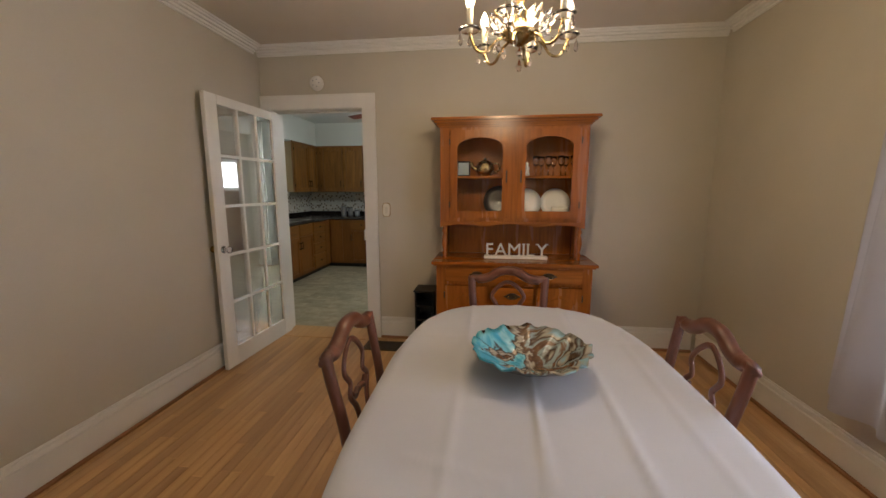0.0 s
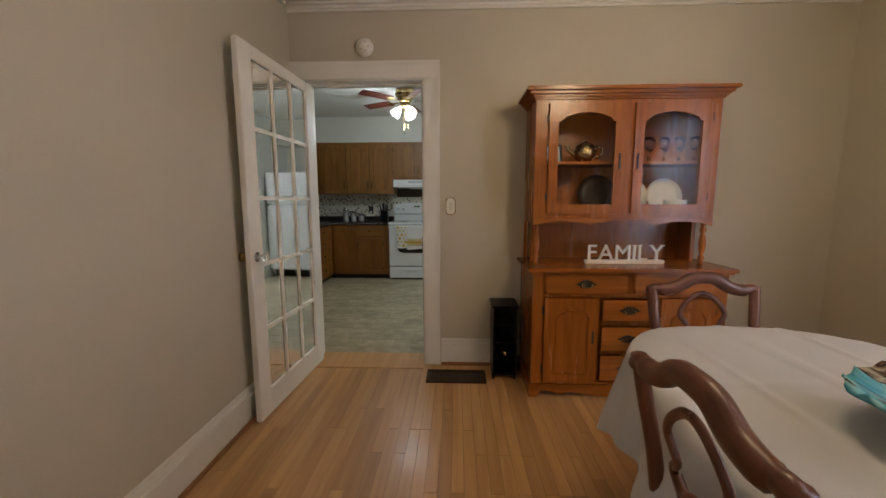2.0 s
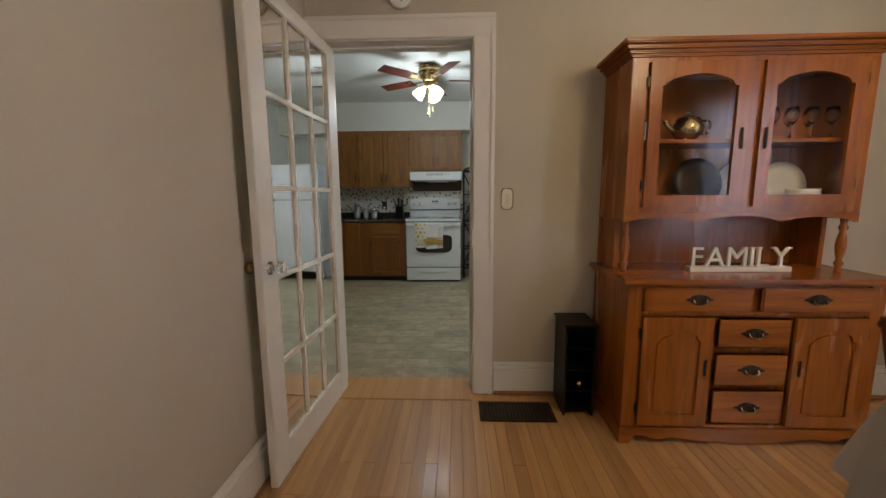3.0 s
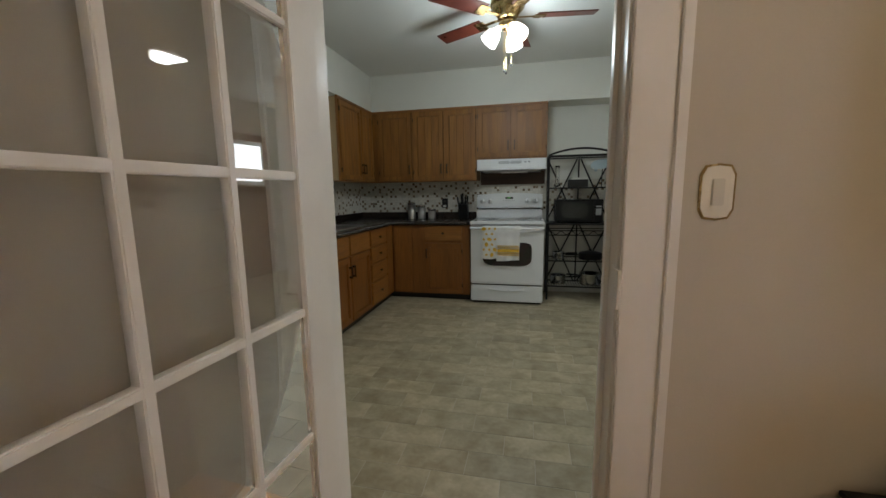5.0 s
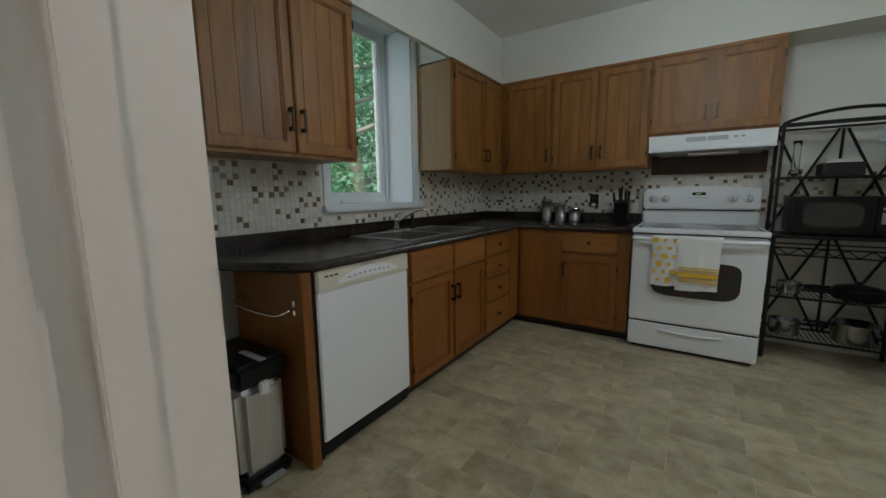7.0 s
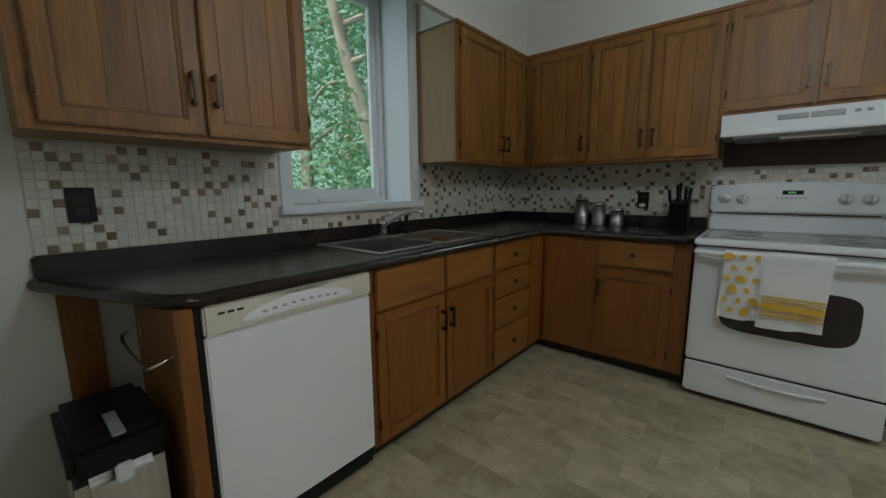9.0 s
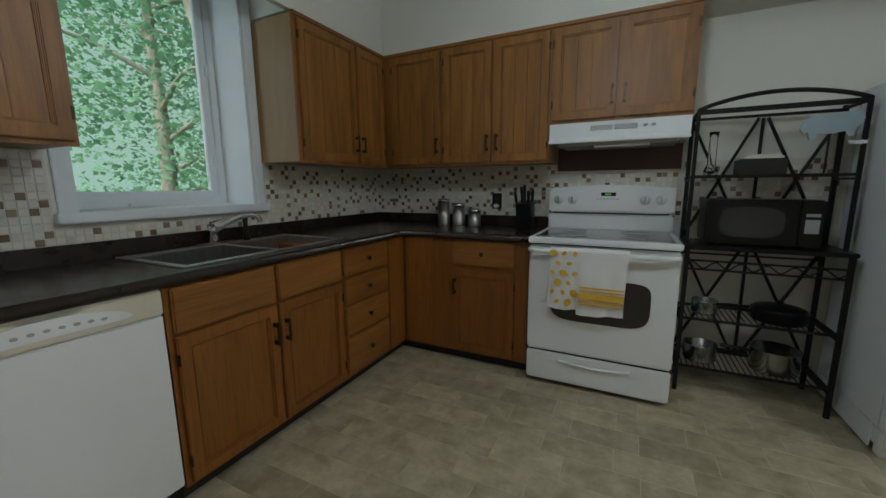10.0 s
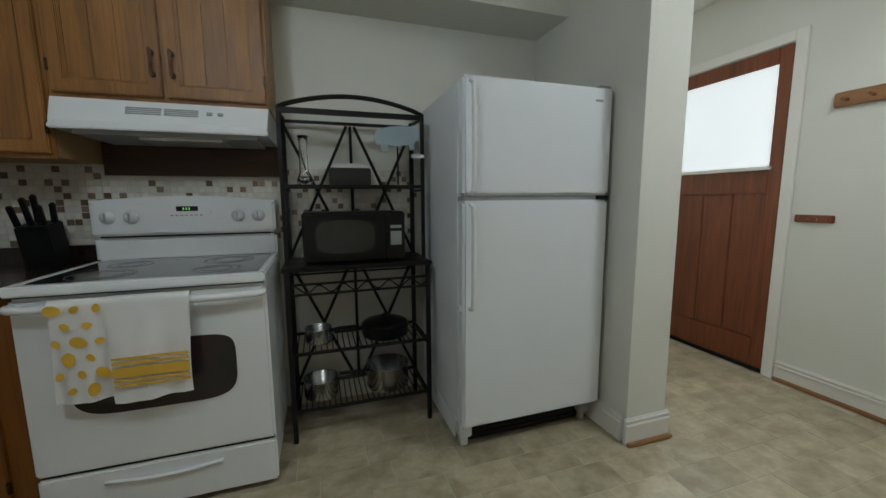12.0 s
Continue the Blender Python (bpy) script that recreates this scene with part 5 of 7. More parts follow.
# canisters, knife block, outlets on the worktop
for cx_, ch in ((-2.515, 0.205), (-2.385, 0.170), (-2.255, 0.130)):
    cn = thing("canister", "brushed steel kitchen canister with lid, %s" % ("tallest of three" if ch > 0.19 else "middle of three" if ch > 0.15 else "smallest of three"), "canister", (cx_, 7.80, CT), "steel canisters")
    part("body", lathe([(0.0, 0.0), (0.048, 0.0), (0.049, 0.004), (0.049, ch - 0.03), (0.0, ch - 0.03)], 26, (cx_, 7.80, CT)), M_STEELD, cn, smooth=True)
    part("lid", lathe([(0.051, ch - 0.03), (0.051, ch - 0.008), (0.043, ch - 0.002), (0.0, ch)], 26, (cx_, 7.80, CT)), M_CHROME, cn, smooth=True)
kb_ = thing("knife_block", "black knife block with black-handled knives", "knife block", (-1.855, 7.79, CT))
part("block", moved(one(-0.055, -0.06, 0, 0.055, 0.06, 0.19, bevel=0.006), pose(-1.855, 7.81, CT, 12, 0, 0)), M_BLACK, kb_)
for i, (u, v) in enumerate(((-0.035, -0.02), (0.0, -0.02), (0.032, -0.02), (-0.02, 0.03), (0.025, 0.03))):
    part("knife_handle", moved(one(u - 0.009, v - 0.012, 0.188, u + 0.009, v + 0.012, 0.28 + 0.03 * (i % 2), bevel=0.005), pose(-1.855, 7.81, CT, 14, 3 * (i - 2), 0)), M_BLACK, kb_)
for nm, m in (("left", on_left(5.03, 1.135, KX + 0.008)), ("back", on_back(-2.11, 1.085, KY1 - 0.008))):
    ol = thing("wall_outlet", "black wall outlet plate on the mosaic backsplash", "outlet", m.translation, "outlets")
    pl = part("plate", moved(one(-0.038, -0.06, 0, 0.038, 0.06, 0.006, bevel=0.002), m), M_BLACK, ol)
    part("socket", moved(boxes([(-0.017, 0.008, 0.006, 0.017, 0.036, 0.008), (-0.017, -0.036, 0.006, 0.017, -0.008, 0.008)], 0.001), m), M_TOE, pl)
nl = thing("night_light", "small plug-in night light in the outlet", "night light", (-2.11, 7.90, 1.03))
part("shade", one(-2.13, 7.88, 1.035, -2.09, 7.905, 1.062, bevel=0.006), M_CHINA, nl)

# ceiling fan
fcx, fcy = -1.255, 6.09
fan = thing("ceiling_fan", "brass ceiling fan with rosewood blades and lit frosted shades", "ceiling fan", (fcx, fcy, KZ))
part("motor", lathe([(0.09, KZ), (0.105, KZ - 0.02), (0.115, KZ - 0.035), (0.10, KZ - 0.04), (0.12, KZ - 0.06), (0.12, KZ - 0.075), (0.105, KZ - 0.08), (0.115, KZ - 0.095), (0.09, KZ - 0.12), (0.07, KZ - 0.15), (0.06, KZ - 0.165), (0.0, KZ - 0.165)], 32, (fcx, fcy, 0)), M_BRASS, fan, "antique brass motor housing", True)
for k in range(5):
    R = Matrix.Translation((fcx, fcy, KZ - 0.145)) @ Matrix.Rotation(radians(8 + 72 * k), 4, "Z") @ Matrix.Rotation(radians(11), 4, "X")
    bl = part("blade", moved(one(0.20, -0.062, -0.004, 0.60, 0.062, 0.004, bevel=0.003), R), M_BLADE, fan)
    part("bracket", moved(boxes([(0.07, -0.012, -0.010, 0.20, 0.012, -0.004), (0.18, -0.045, -0.010, 0.26, 0.045, -0.0045)], 0.002), R), M_BRASS, bl, "brass blade bracket")
lk = part("light_kit", lathe([(0.045, KZ - 0.165), (0.06, KZ - 0.185), (0.06, KZ - 0.205), (0.04, KZ - 0.225), (0.015, KZ - 0.235), (0.0, KZ - 0.235)], 24, (fcx, fcy, 0)), M_BRASS, fan, smooth=True)
for k in range(3):
    a = radians(70 + 120 * k)
    R = Matrix.Translation((fcx + 0.055 * math.cos(a), fcy + 0.055 * math.sin(a), KZ - 0.215)) @ Matrix.Rotation(a, 4, "Z") @ Matrix.Rotation(radians(140), 4, "Y")
    s = part("shade", moved(lathe([(0.018, 0.0), (0.022, 0.02), (0.045, 0.05), (0.055, 0.085), (0.062, 0.125), (0.059, 0.125), (0.050, 0.085), (0.04, 0.05), (0.016, 0.02), (0.014, 0.0), (0.018, 0.0)], 24), R), M_BULB, fan, "glowing frosted tulip shade", True)
    s.visible_shadow = False
for k in range(3):
    a = radians(20 + 120 * k)
    x, y = fcx + 0.03 * math.cos(a), fcy + 0.03 * math.sin(a)
    ch_ = part("pull_chain", tube([(x, y, KZ - 0.23), (x, y, KZ - 0.46 - 0.03 * k)], 0.0015, 5), M_BRASS, fan)
    part("pull_bob", lathe([(0.0, 0.01), (0.007, 0.004), (0.008, -0.008), (0.0, -0.014)], 10, (x, y, KZ - 0.46 - 0.03 * k)), M_TOE, ch_, smooth=True)

# flush ceiling light over the entry side of the kitchen
fll = thing("flush_ceiling_light", "round white flush LED ceiling light, lit", "ceiling light", (1.22, 6.0, KZ))
part("rim", lathe([(0.19, 0.0), (0.195, -0.02), (0.185, -0.045), (0.165, -0.048), (0.165, -0.03), (0.19, 0.0)], 40, (1.22, 6.0, KZ - 0.0005)), M_TRIM, fll, smooth=True)
fd_ = part("diffuser", lathe([(0.0, -0.028), (0.165, -0.028), (0.165, -0.040), (0.12, -0.052), (0.0, -0.058)], 40, (1.22, 6.0, KZ)), M_BULB, fll, "glowing white diffuser", True)

# things on the east wall
cr = thing("coat_rack", "knotty pine peg board on the wall by the back door", "coat rack", (KXR, 6.8, 1.70))
part("board", one(KXR - 0.022, 6.55, 1.665, KXR - 0.001, 7.10, 1.745, bevel=0.006), M_PEG, cr)
for k in range(5):
    part("peg", moved(lathe([(0.008, 0), (0.007, 0.035), (0.012, 0.045), (0.0, 0.052)], 10), pose(KXR - 0.022, 6.62 + 0.105 * k, 1.70, 0, -80, 0)), M_PEG, cr, smooth=True)
kh = thing("key_holder", "small dark wooden key hook board", "key holder", (KXR, 7.13, 1.05))
part("board", one(KXR - 0.016, 7.035, 1.025, KXR - 0.001, 7.225, 1.07, bevel=0.004), M_BDOOR, kh)
for k in range(4):
    part("hook", tube([(KXR - 0.016, 7.06 + 0.045 * k, 1.045), (KXR - 0.032, 7.06 + 0.045 * k, 1.04), (KXR - 0.032, 7.06 + 0.045 * k, 1.052)], 0.002, 6), M_BRASS, kh)

# ---------- dining room ----------
# hutch: base with drawers and doors, upper case with glass doors
HX0, HX1, HF, HB = -0.165, 1.015, 3.735, 4.178
hu = thing("china_hutch", "cherry-stained maple hutch with glass doors and brass-pulled drawers", "hutch", (0.42, 4.0, 0))


def arch_frame(w, h, s, rise, depth):
    """A door frame whose opening has a shaped, arched top."""
    inner = []
    n = 24
    x0_, x1_, y0_, y1_ = s, w - s, s, h - s
    for i in range(n + 1):
        t = i / n
        c = abs(2 * t - 1)
        e = 0 if c > 0.86 else rise * (0.35 + 0.65 * math.cos(math.pi / 2 * c / 0.86) ** 0.8)
        inner.append((x0_ + (x1_ - x0_) * t, y1_ - rise + e))
    bm = bmesh.new()
    top_o = [(w * i / n, h) for i in range(n + 1)]
    for z in (0,):
        a = [bm.verts.new((u, v, depth)) for u, v in inner]
        b = [bm.verts.new((u, v, depth)) for u, v in top_o]
        a2 = [bm.verts.new((u, v, 0)) for u, v in inner]
        b2 = [bm.verts.new((u, v, 0)) for u, v in top_o]
        for i in range(n):
            bm.faces.new((a[i], a[i + 1], b[i + 1], b[i]))
            bm.faces.new((a2[i + 1], a2[i], b2[i], b2[i + 1]))
            bm.faces.new((a[i + 1], a[i], a2[i], a2[i + 1]))
            bm.faces.new((b[i], b[i + 1], b2[i + 1], b2[i]))
    yb = y1_ - rise
    for r in ((0, 0, s, yb), (w - s, 0, w, yb), (s, 0, w - s, s), (0, yb, s, h - 0.0005), (w - s, yb, w, h - 0.0005)):
        box(bm, r[0], r[1], 0.0005 if r[1] == yb else 0, r[2], r[3], depth - (0.0005 if r[1] == yb else 0), 0)
    return bm


def bail_pull(m, parent):
    p = part("pull", moved(slab([(0.055 * math.copysign(abs(math.cos(a)) ** 0.8, math.cos(a)) * (1 + 0.18 * math.cos(6 * a)), 0.022 * math.sin(a) * (1 + 0.25 * math.cos(4 * a))) for a in [2 * math.pi * i / 32 for i in range(32)]], 0.003), m), M_BRONZE, parent, "antique brass bail pull")
    part("bail", moved(tube(spline([(-0.03, 0.002, 0.006), (-0.027, -0.012, 0.016), (0, -0.018, 0.02), (0.027, -0.012, 0.016), (0.03, 0.002, 0.006)], 4), 0.0035, 6), m), M_BRASS, p)


part("case", one(HX0 + 0.012, HF + 0.02, 0.085, HX1 - 0.012, HB, 0.80), M_HUTCH, hu)
part("face_frame", boxes([(HX0, HF, 0.08, HX0 + 0.07, HF + 0.02, 0.80), (HX1 - 0.07, HF, 0.08, HX1, HF + 0.02, 0.80), (HX0 + 0.07, HF, 0.08, HX1 - 0.07, HF + 0.02, 0.10), (HX0 + 0.07, HF, 0.655, HX1 - 0.07, HF + 0.02, 0.675), (HX0 + 0.07, HF, 0.793, HX1 - 0.07, HF + 0.02, 0.80)], 0.002), M_HUTCH, hu)
for a in (HX0, HX1 - 0.012):
    part("side_panel", one(a, HF + 0.02, 0.08, a + 0.012, HB, 0.80), M_HUTCH, hu)
pl_ = []
for i in range(49):
    t = i / 48
    c = abs(2 * t - 1)
    low = 0.0 if c > 0.90 else (0.045 if c > 0.80 else (0.045 - 0.022 * math.sin((0.80 - c) / 0.25 * math.pi) if c > 0.55 else 0.035 - 0.030 * math.cos((c / 0.55) * math.pi / 2)))
    pl_.append((HX0 - 0.01 + (HX1 - HX0 + 0.02) * t, max(low, 0.0)))
part("plinth", moved(slab(pl_ + [(HX1 + 0.01, 0.085), (HX0 - 0.01, 0.085)], 0.022), on_back(0, 0, HF + 0.008)), M_HUTCHH, hu, "scalloped plinth")
for a in (HX0, HX1):
    part("plinth_side", one(a - 0.01, HF + 0.01, 0, a + 0.01, HB, 0.085, bevel=0.003), M_HUTCHH, hu)
part("base_top", boxes([(HX0 - 0.022, HF - 0.022, 0.80, HX1 + 0.022, HB, 0.812), (HX0 - 0.035, HF - 0.035, 0.812, HX1 + 0.035, HB, 0.836)], 0.005), M_HUTCHH, hu)
for a, b in ((-0.092, 0.405), (0.445, 0.942)):
    d = part("drawer_front", moved(one(0, 0, 0, b - a, 0.115, 0.018, bevel=0.007), on_back(a, 0.677, HF)), M_HUTCHH, hu)
    bail_pull(on_back((a + b) / 2, 0.737, HF - 0.018), d)
for z0, z1 in ((0.498, 0.648), (0.308, 0.475), (0.112, 0.290)):
    d = part("drawer_front", moved(one(0, 0, 0, 0.342, z1 - z0, 0.018, bevel=0.009), on_back(0.254, z0, HF)), M_HUTCHH, hu)
    bail_pull(on_back(0.425, (z0 + z1) / 2, HF - 0.018), d)
for a, hin in ((-0.092, 0), (0.615, 1)):
    w, h = 0.327, 0.545
    d = part("door", moved(arch_frame(w, h, 0.055, 0.06, 0.018), on_back(a, 0.103, HF)), M_HUTCH, hu)
    part("panel", moved(one(0.05, 0.05, 0.0, w - 0.05, h - 0.05, 0.008), on_back(a, 0.103, HF)), M_HUTCH, d)
    po = [(0.072, 0.072), (w - 0.072, 0.072)] + [(w - 0.072 - (w - 0.144) * i / 16, h - 0.135 + 0.052 * math.sin(math.pi * i / 16) ** 0.7) for i in range(17)]
    part("raised_field", moved(slab(po, 0.014), on_back(a, 0.103, HF)), M_HUTCH, d)
    part("handle", moved(boxes([(w - 0.034 if not hin else 0.022, 0.26, 0.018, w - 0.022 if not hin else 0.034, 0.34, 0.030)], 0.004), on_back(a, 0.103, HF)), M_BRONZE, d, "dark bronze drop handle")
    for v in (0.06, 0.44):
        part("hinge", moved(one(-0.012 if not hin else w, v, 0.0, 0.0 if not hin else w + 0.012, v + 0.05, 0.014, bevel=0.003), on_back(a, 0.103, HF)), M_BRONZE, d)
# upper case
UX0, UX1, UF = -0.150, 0.972, 3.885
part("upper_side", one(UX0, UF, 1.10, UX0 + 0.022, HB, 1.86), M_HUTCH, hu)
part("upper_side", one(UX1 - 0.022, UF, 1.10, UX1, HB, 1.86), M_HUTCH, hu)
part("back_panel", one(UX0, HB, 0.836, UX1, HB + 0.014, 1.86), M_HUTCH, hu)
part("upper_bottom", one(UX0 + 0.022, UF + 0.01, 1.135, UX1 - 0.022, HB, 1.155), M_HUTCHH, hu)
part("upper_top", one(UX0 + 0.022, UF + 0.01, 1.84, UX1 - 0.022, HB, 1.86), M_HUTCHH, hu)
part("shelf", one(UX0 + 0.024, UF + 0.03, 1.475, UX1 - 0.024, HB - 0.002, 1.493, bevel=0.003), M_HUTCHH, hu)
part("upper_face_frame", boxes([(UX0, UF - 0.018, 1.1365, UX0 + 0.075, UF, 1.86), (UX1 - 0.075, UF - 0.018, 1.1365, UX1, UF, 1.86), (UX0 + 0.075, UF - 0.018, 1.835, UX1 - 0.075, UF, 1.86), (0.385, UF - 0.018, 1.165, 0.455, UF, 1.835), (UX0 + 0.075, UF - 0.018, 1.1365, UX1 - 0.075, UF, 1.165)], 0.002), M_HUTCH, hu)
sc = []
for i in range(61):
    t = i / 60
    sc.append((UX0 + (UX1 - UX0) * t, 0.028 * abs(math.sin(math.pi * 3 * t)) ** 0.7 + (0.008 if 0.33 < t < 0.67 else 0)))
part("apron", moved(slab(sc + [(UX1, 0.052), (UX0, 0.052)], 0.018), on_back(0, 1.084, UF)), M_HUTCHH, hu, "scalloped apron")
for k, (z0, z1, o) in enumerate(((1.86, 1.873, 0.014), (1.873, 1.888, 0.026), (1.888, 1.906, 0.044), (1.906, 1.928, 0.064))):
    part("cornice", one(UX0 - o, UF - 0.018 - o, z0, UX1 + o, HB, z1, bevel=0.005), M_HUTCHH, hu)
for a, hin in ((-0.068, 0), (0.452, 1)):
    w, h = 0.458, 0.672
    M_ = on_back(a, 1.165, UF - 0.018)
    d = part("glass_door", moved(arch_frame(w, h, 0.056, 0.055, 0.018), M_), M_HUTCH, hu)
    g = part("pane", moved(one(0.05, 0.05, 0.004, w - 0.05, h - 0.05, 0.007), M_), M_PANE, d)
    g.visible_shadow = False
    hu_ = w - 0.030 if not hin else 0.018
    part("handle", moved(boxes([(hu_, 0.27, 0.018, hu_ + 0.012, 0.37, 0.030)], 0.004), M_), M_BRONZE, d, "dark bronze drop handle")
    for v in (0.08, 0.56):
        part("hinge", moved(one(-0.012 if not hin else w, v, 0.0, 0.0 if not hin else w + 0.012, v + 0.05, 0.014, bevel=0.003), M_), M_BRONZE, d)
for x in (UX0 + 0.03, UX1 - 0.03):
    part("spindle", lathe([(0.016, 0.0), (0.012, 0.02), (0.020, 0.04), (0.011, 0.06), (0.018, 0.09), (0.022, 0.13), (0.018, 0.17), (0.011, 0.20), (0.020, 0.22), (0.012, 0.24), (0.016, 0.264)], 16, (x, UF + 0.02, 0.836)), M_HUTCH, hu, "turned spindle", True)
    part("gallery_side", one(x - 0.012, UF + 0.12, 0.836, x + 0.012, HB, 1.10), M_HUTCH, hu)

# what stands in and on the hutch
Z1, Z2 = 1.155, 1.493


def dish(name, label, x, y, z, prof, mat, tilt=0, n=28, cat="dish"):
    return solid(name, moved(lathe(prof, n), pose(x, y, z, tilt, 0, 0)), mat, label, cat, smooth=True)


PL = [(0.0, 0.0), (0.05, 0.0), (0.07, 0.006), (0.118, 0.014), (0.12, 0.018), (0.07, 0.012), (0.0, 0.006)]
for x, m_, s in ((0.545, M_CHINA, 1.0), (0.775, M_CHINA, 1.0), (0.32, M_DARKPLATE, 1.1)):
    dish("plate", "white china plate propped up in the hutch" if m_ is M_CHINA else "dark glazed plate propped up in the hutch", x, 4.10, Z1 + 0.12 * s, [(r * s, z * s) for r, z in PL], m_, 78)
for x in (0.80, ):
    for k in range(4):
        dish("bowl", "white china bowl stacked in the hutch", x, 3.99, Z1 + 0.016 * k, [(0.0, 0.0), (0.035, 0.0), (0.06, 0.02), (0.072, 0.045), (0.068, 0.045), (0.055, 0.02), (0.0, 0.006)], M_CHINA)
for x in (0.0, 0.06, 0.16, 0.24):
    t = dish("tea_cup", "small white china tea cup in the hutch", x, 3.97 + 0.03 * (x > 0.1), Z1, [(0.0, 0.0), (0.02, 0.0), (0.022, 0.006), (0.034, 0.03), (0.037, 0.046), (0.034, 0.046), (0.030, 0.03), (0.0, 0.008)], M_CHINA, cat="cup")
tpx, tpy = 0.20, 4.0
tp = thing("teapot", "brass-coloured round teapot on the hutch shelf", "teapot", (tpx, tpy, Z2))
part("body", lathe([(0.0, 0.0), (0.04, 0.0), (0.045, 0.008), (0.07, 0.04), (0.075, 0.07), (0.055, 0.11), (0.03, 0.125), (0.0, 0.13)], 24, (tpx, tpy, Z2)), M_BRASS, tp, smooth=True)
part("lid_knob", lathe([(0.006, 0.128), (0.014, 0.14), (0.0, 0.152)], 12, (tpx, tpy, Z2)), M_BRASS, tp, smooth=True)
part("spout", tube(spline([(tpx - 0.06, tpy, Z2 + 0.05), (tpx - 0.10, tpy, Z2 + 0.075), (tpx - 0.115, tpy, Z2 + 0.11)], 4), [0.014] * 8 + [0.009], 8), M_BRASS, tp, smooth=True)
part("handle", tube(spline([(tpx + 0.06, tpy, Z2 + 0.10), (tpx + 0.11, tpy, Z2 + 0.095), (tpx + 0.105, tpy, Z2 + 0.045), (tpx + 0.065, tpy, Z2 + 0.035)], 4), 0.006, 8), M_BRASS, tp, smooth=True)
pf = thing("picture_frame", "small black picture frame on the hutch shelf", "picture frame", (0.02, 4.08, Z2))
part("frame", moved(boxes([(-0.055, 0, 0, -0.043, 0.13, 0.014), (0.043, 0, 0, 0.055, 0.13, 0.014), (-0.043, 0, 0, 0.043, 0.012, 0.014), (-0.043, 0.118, 0, 0.043, 0.13, 0.014)], 0.002), on_back(0.02, Z2, 4.08) @ pose(0, 0, 0, -12, 0, 0)), M_BLACK, pf)
part("backing", moved(one(-0.044, 0.011, 0.001, 0.044, 0.119, 0.006), on_back(0.02, Z2, 4.08) @ pose(0, 0, 0, -12, 0, 0)), M_PIG, pf)
solid("figurine", lathe([(0.0, 0), (0.022, 0), (0.026, 0.01), (0.018, 0.04), (0.024, 0.06), (0.012, 0.085), (0.014, 0.10), (0.0, 0.115)], 14, (0.53, 4.0, Z2)), M_CHINA, "small white china figurine on the hutch shelf", "figurine", smooth=True)
for k in range(7):
    x, y = 0.60 + 0.048 * k, 3.98 + 0.07 * (k % 2)
    gl = solid("wine_glass", lathe([(0.0, 0.0), (0.026, 0.0), (0.024, 0.003), (0.004, 0.008), (0.004, 0.07), (0.018, 0.085), (0.028, 0.115), (0.025, 0.155), (0.023, 0.155), (0.026, 0.115), (0.016, 0.09), (0.0, 0.083)], 16, (x, y, Z2)), M_GLASS, "clear stemmed wine glass on the hutch shelf", "wine glass", "wine glasses", smooth=True)
    gl.visible_shadow = False

# sign
sg = thing("family_sign", "cream wooden letter sign on the hutch top", "sign", (0.455, 3.91, 0.836))
part("base", one(0.205, 3.885, 0.836, 0.705, 3.935, 0.860, bevel=0.003), M_SIGN, sg)
xcur = 0.222
for ch in "FAMILY":
    cu = bpy.data.curves.new("letter", "FONT")
    cu.body, cu.size, cu.extrude = ch, 0.147, 0.007
    tmp_ob = bpy.data.objects.new("letter_tmp", cu)
    scene.collection.objects.link(tmp_ob)
    bpy.context.view_layer.update()
    me = bpy.data.meshes.new_from_object(tmp_ob)
    bpy.data.objects.remove(tmp_ob)
    bm = bmesh.new()
    bm.from_mesh(me)
    bpy.data.meshes.remove(me)
    xs = [v.co.x for v in bm.verts]
    wl = max(xs) - min(xs)
    lo, hi = min(xs), max(xs)
    h_ = max(v.co.y for v in bm.verts)
    ser = []
    feet = {"F": [(lo, 0)], "A": [(lo, 0), (hi, 0)], "M": [(lo, 0), (hi, 0)], "I": [((lo + hi) / 2, 0), ((lo + hi) / 2, h_)], "L": [(lo, 0), (lo, h_)], "Y": [(lo, h_), (hi, h_), ((lo + hi) / 2, 0)]}[ch]
    for fx_, fv in feet:
        c = min(max(fx_, lo + 0.008), hi - 0.008) if ch != "I" else fx_
        box(bm, c - 0.012, max(fv - 0.008, 0.0), -0.0065, c + 0.012, max(fv, 0.008), 0.0065)
    xcur += 0.007 * (ch == "I")
    part("letter", moved(bm, Matrix.Translation((xcur - lo, 3.91, 0.858)) @ pose(0, 0, 0, 90, 0, 0)), M_SIGN, sg)
    xcur += wl + (0.019 if ch == "I" else 0.0125)

# wine box beside the hutch
wb = thing("wine_rack", "black wooden wine box with a bottle, beside the hutch", "wine rack", (-0.295, 4.02, 0))
part("side", one(-0.385, 3.955, 0, -0.373, 4.17, 0.515, bevel=0.002), M_BLACK, wb)
part("side", one(-0.232, 3.955, 0, -0.220, 4.17, 0.515, bevel=0.002), M_BLACK, wb)
part("back", one(-0.373, 4.16, 0, -0.232, 4.17, 0.515), M_BLACK, wb)
part("top", one(-0.395, 3.945, 0.515, -0.210, 4.172, 0.530, bevel=0.003), M_BLACK, wb)
for z in (0.03, 0.14, 0.26, 0.385):
    part("shelf", one(-0.373, 3.962, z, -0.232, 4.16, z + 0.01), M_BLACK, wb)
wbt = thing("wine_bottle", "dark wine bottle with a gold neck lying in the box", "bottle", (-0.30, 4.05, 0.15))
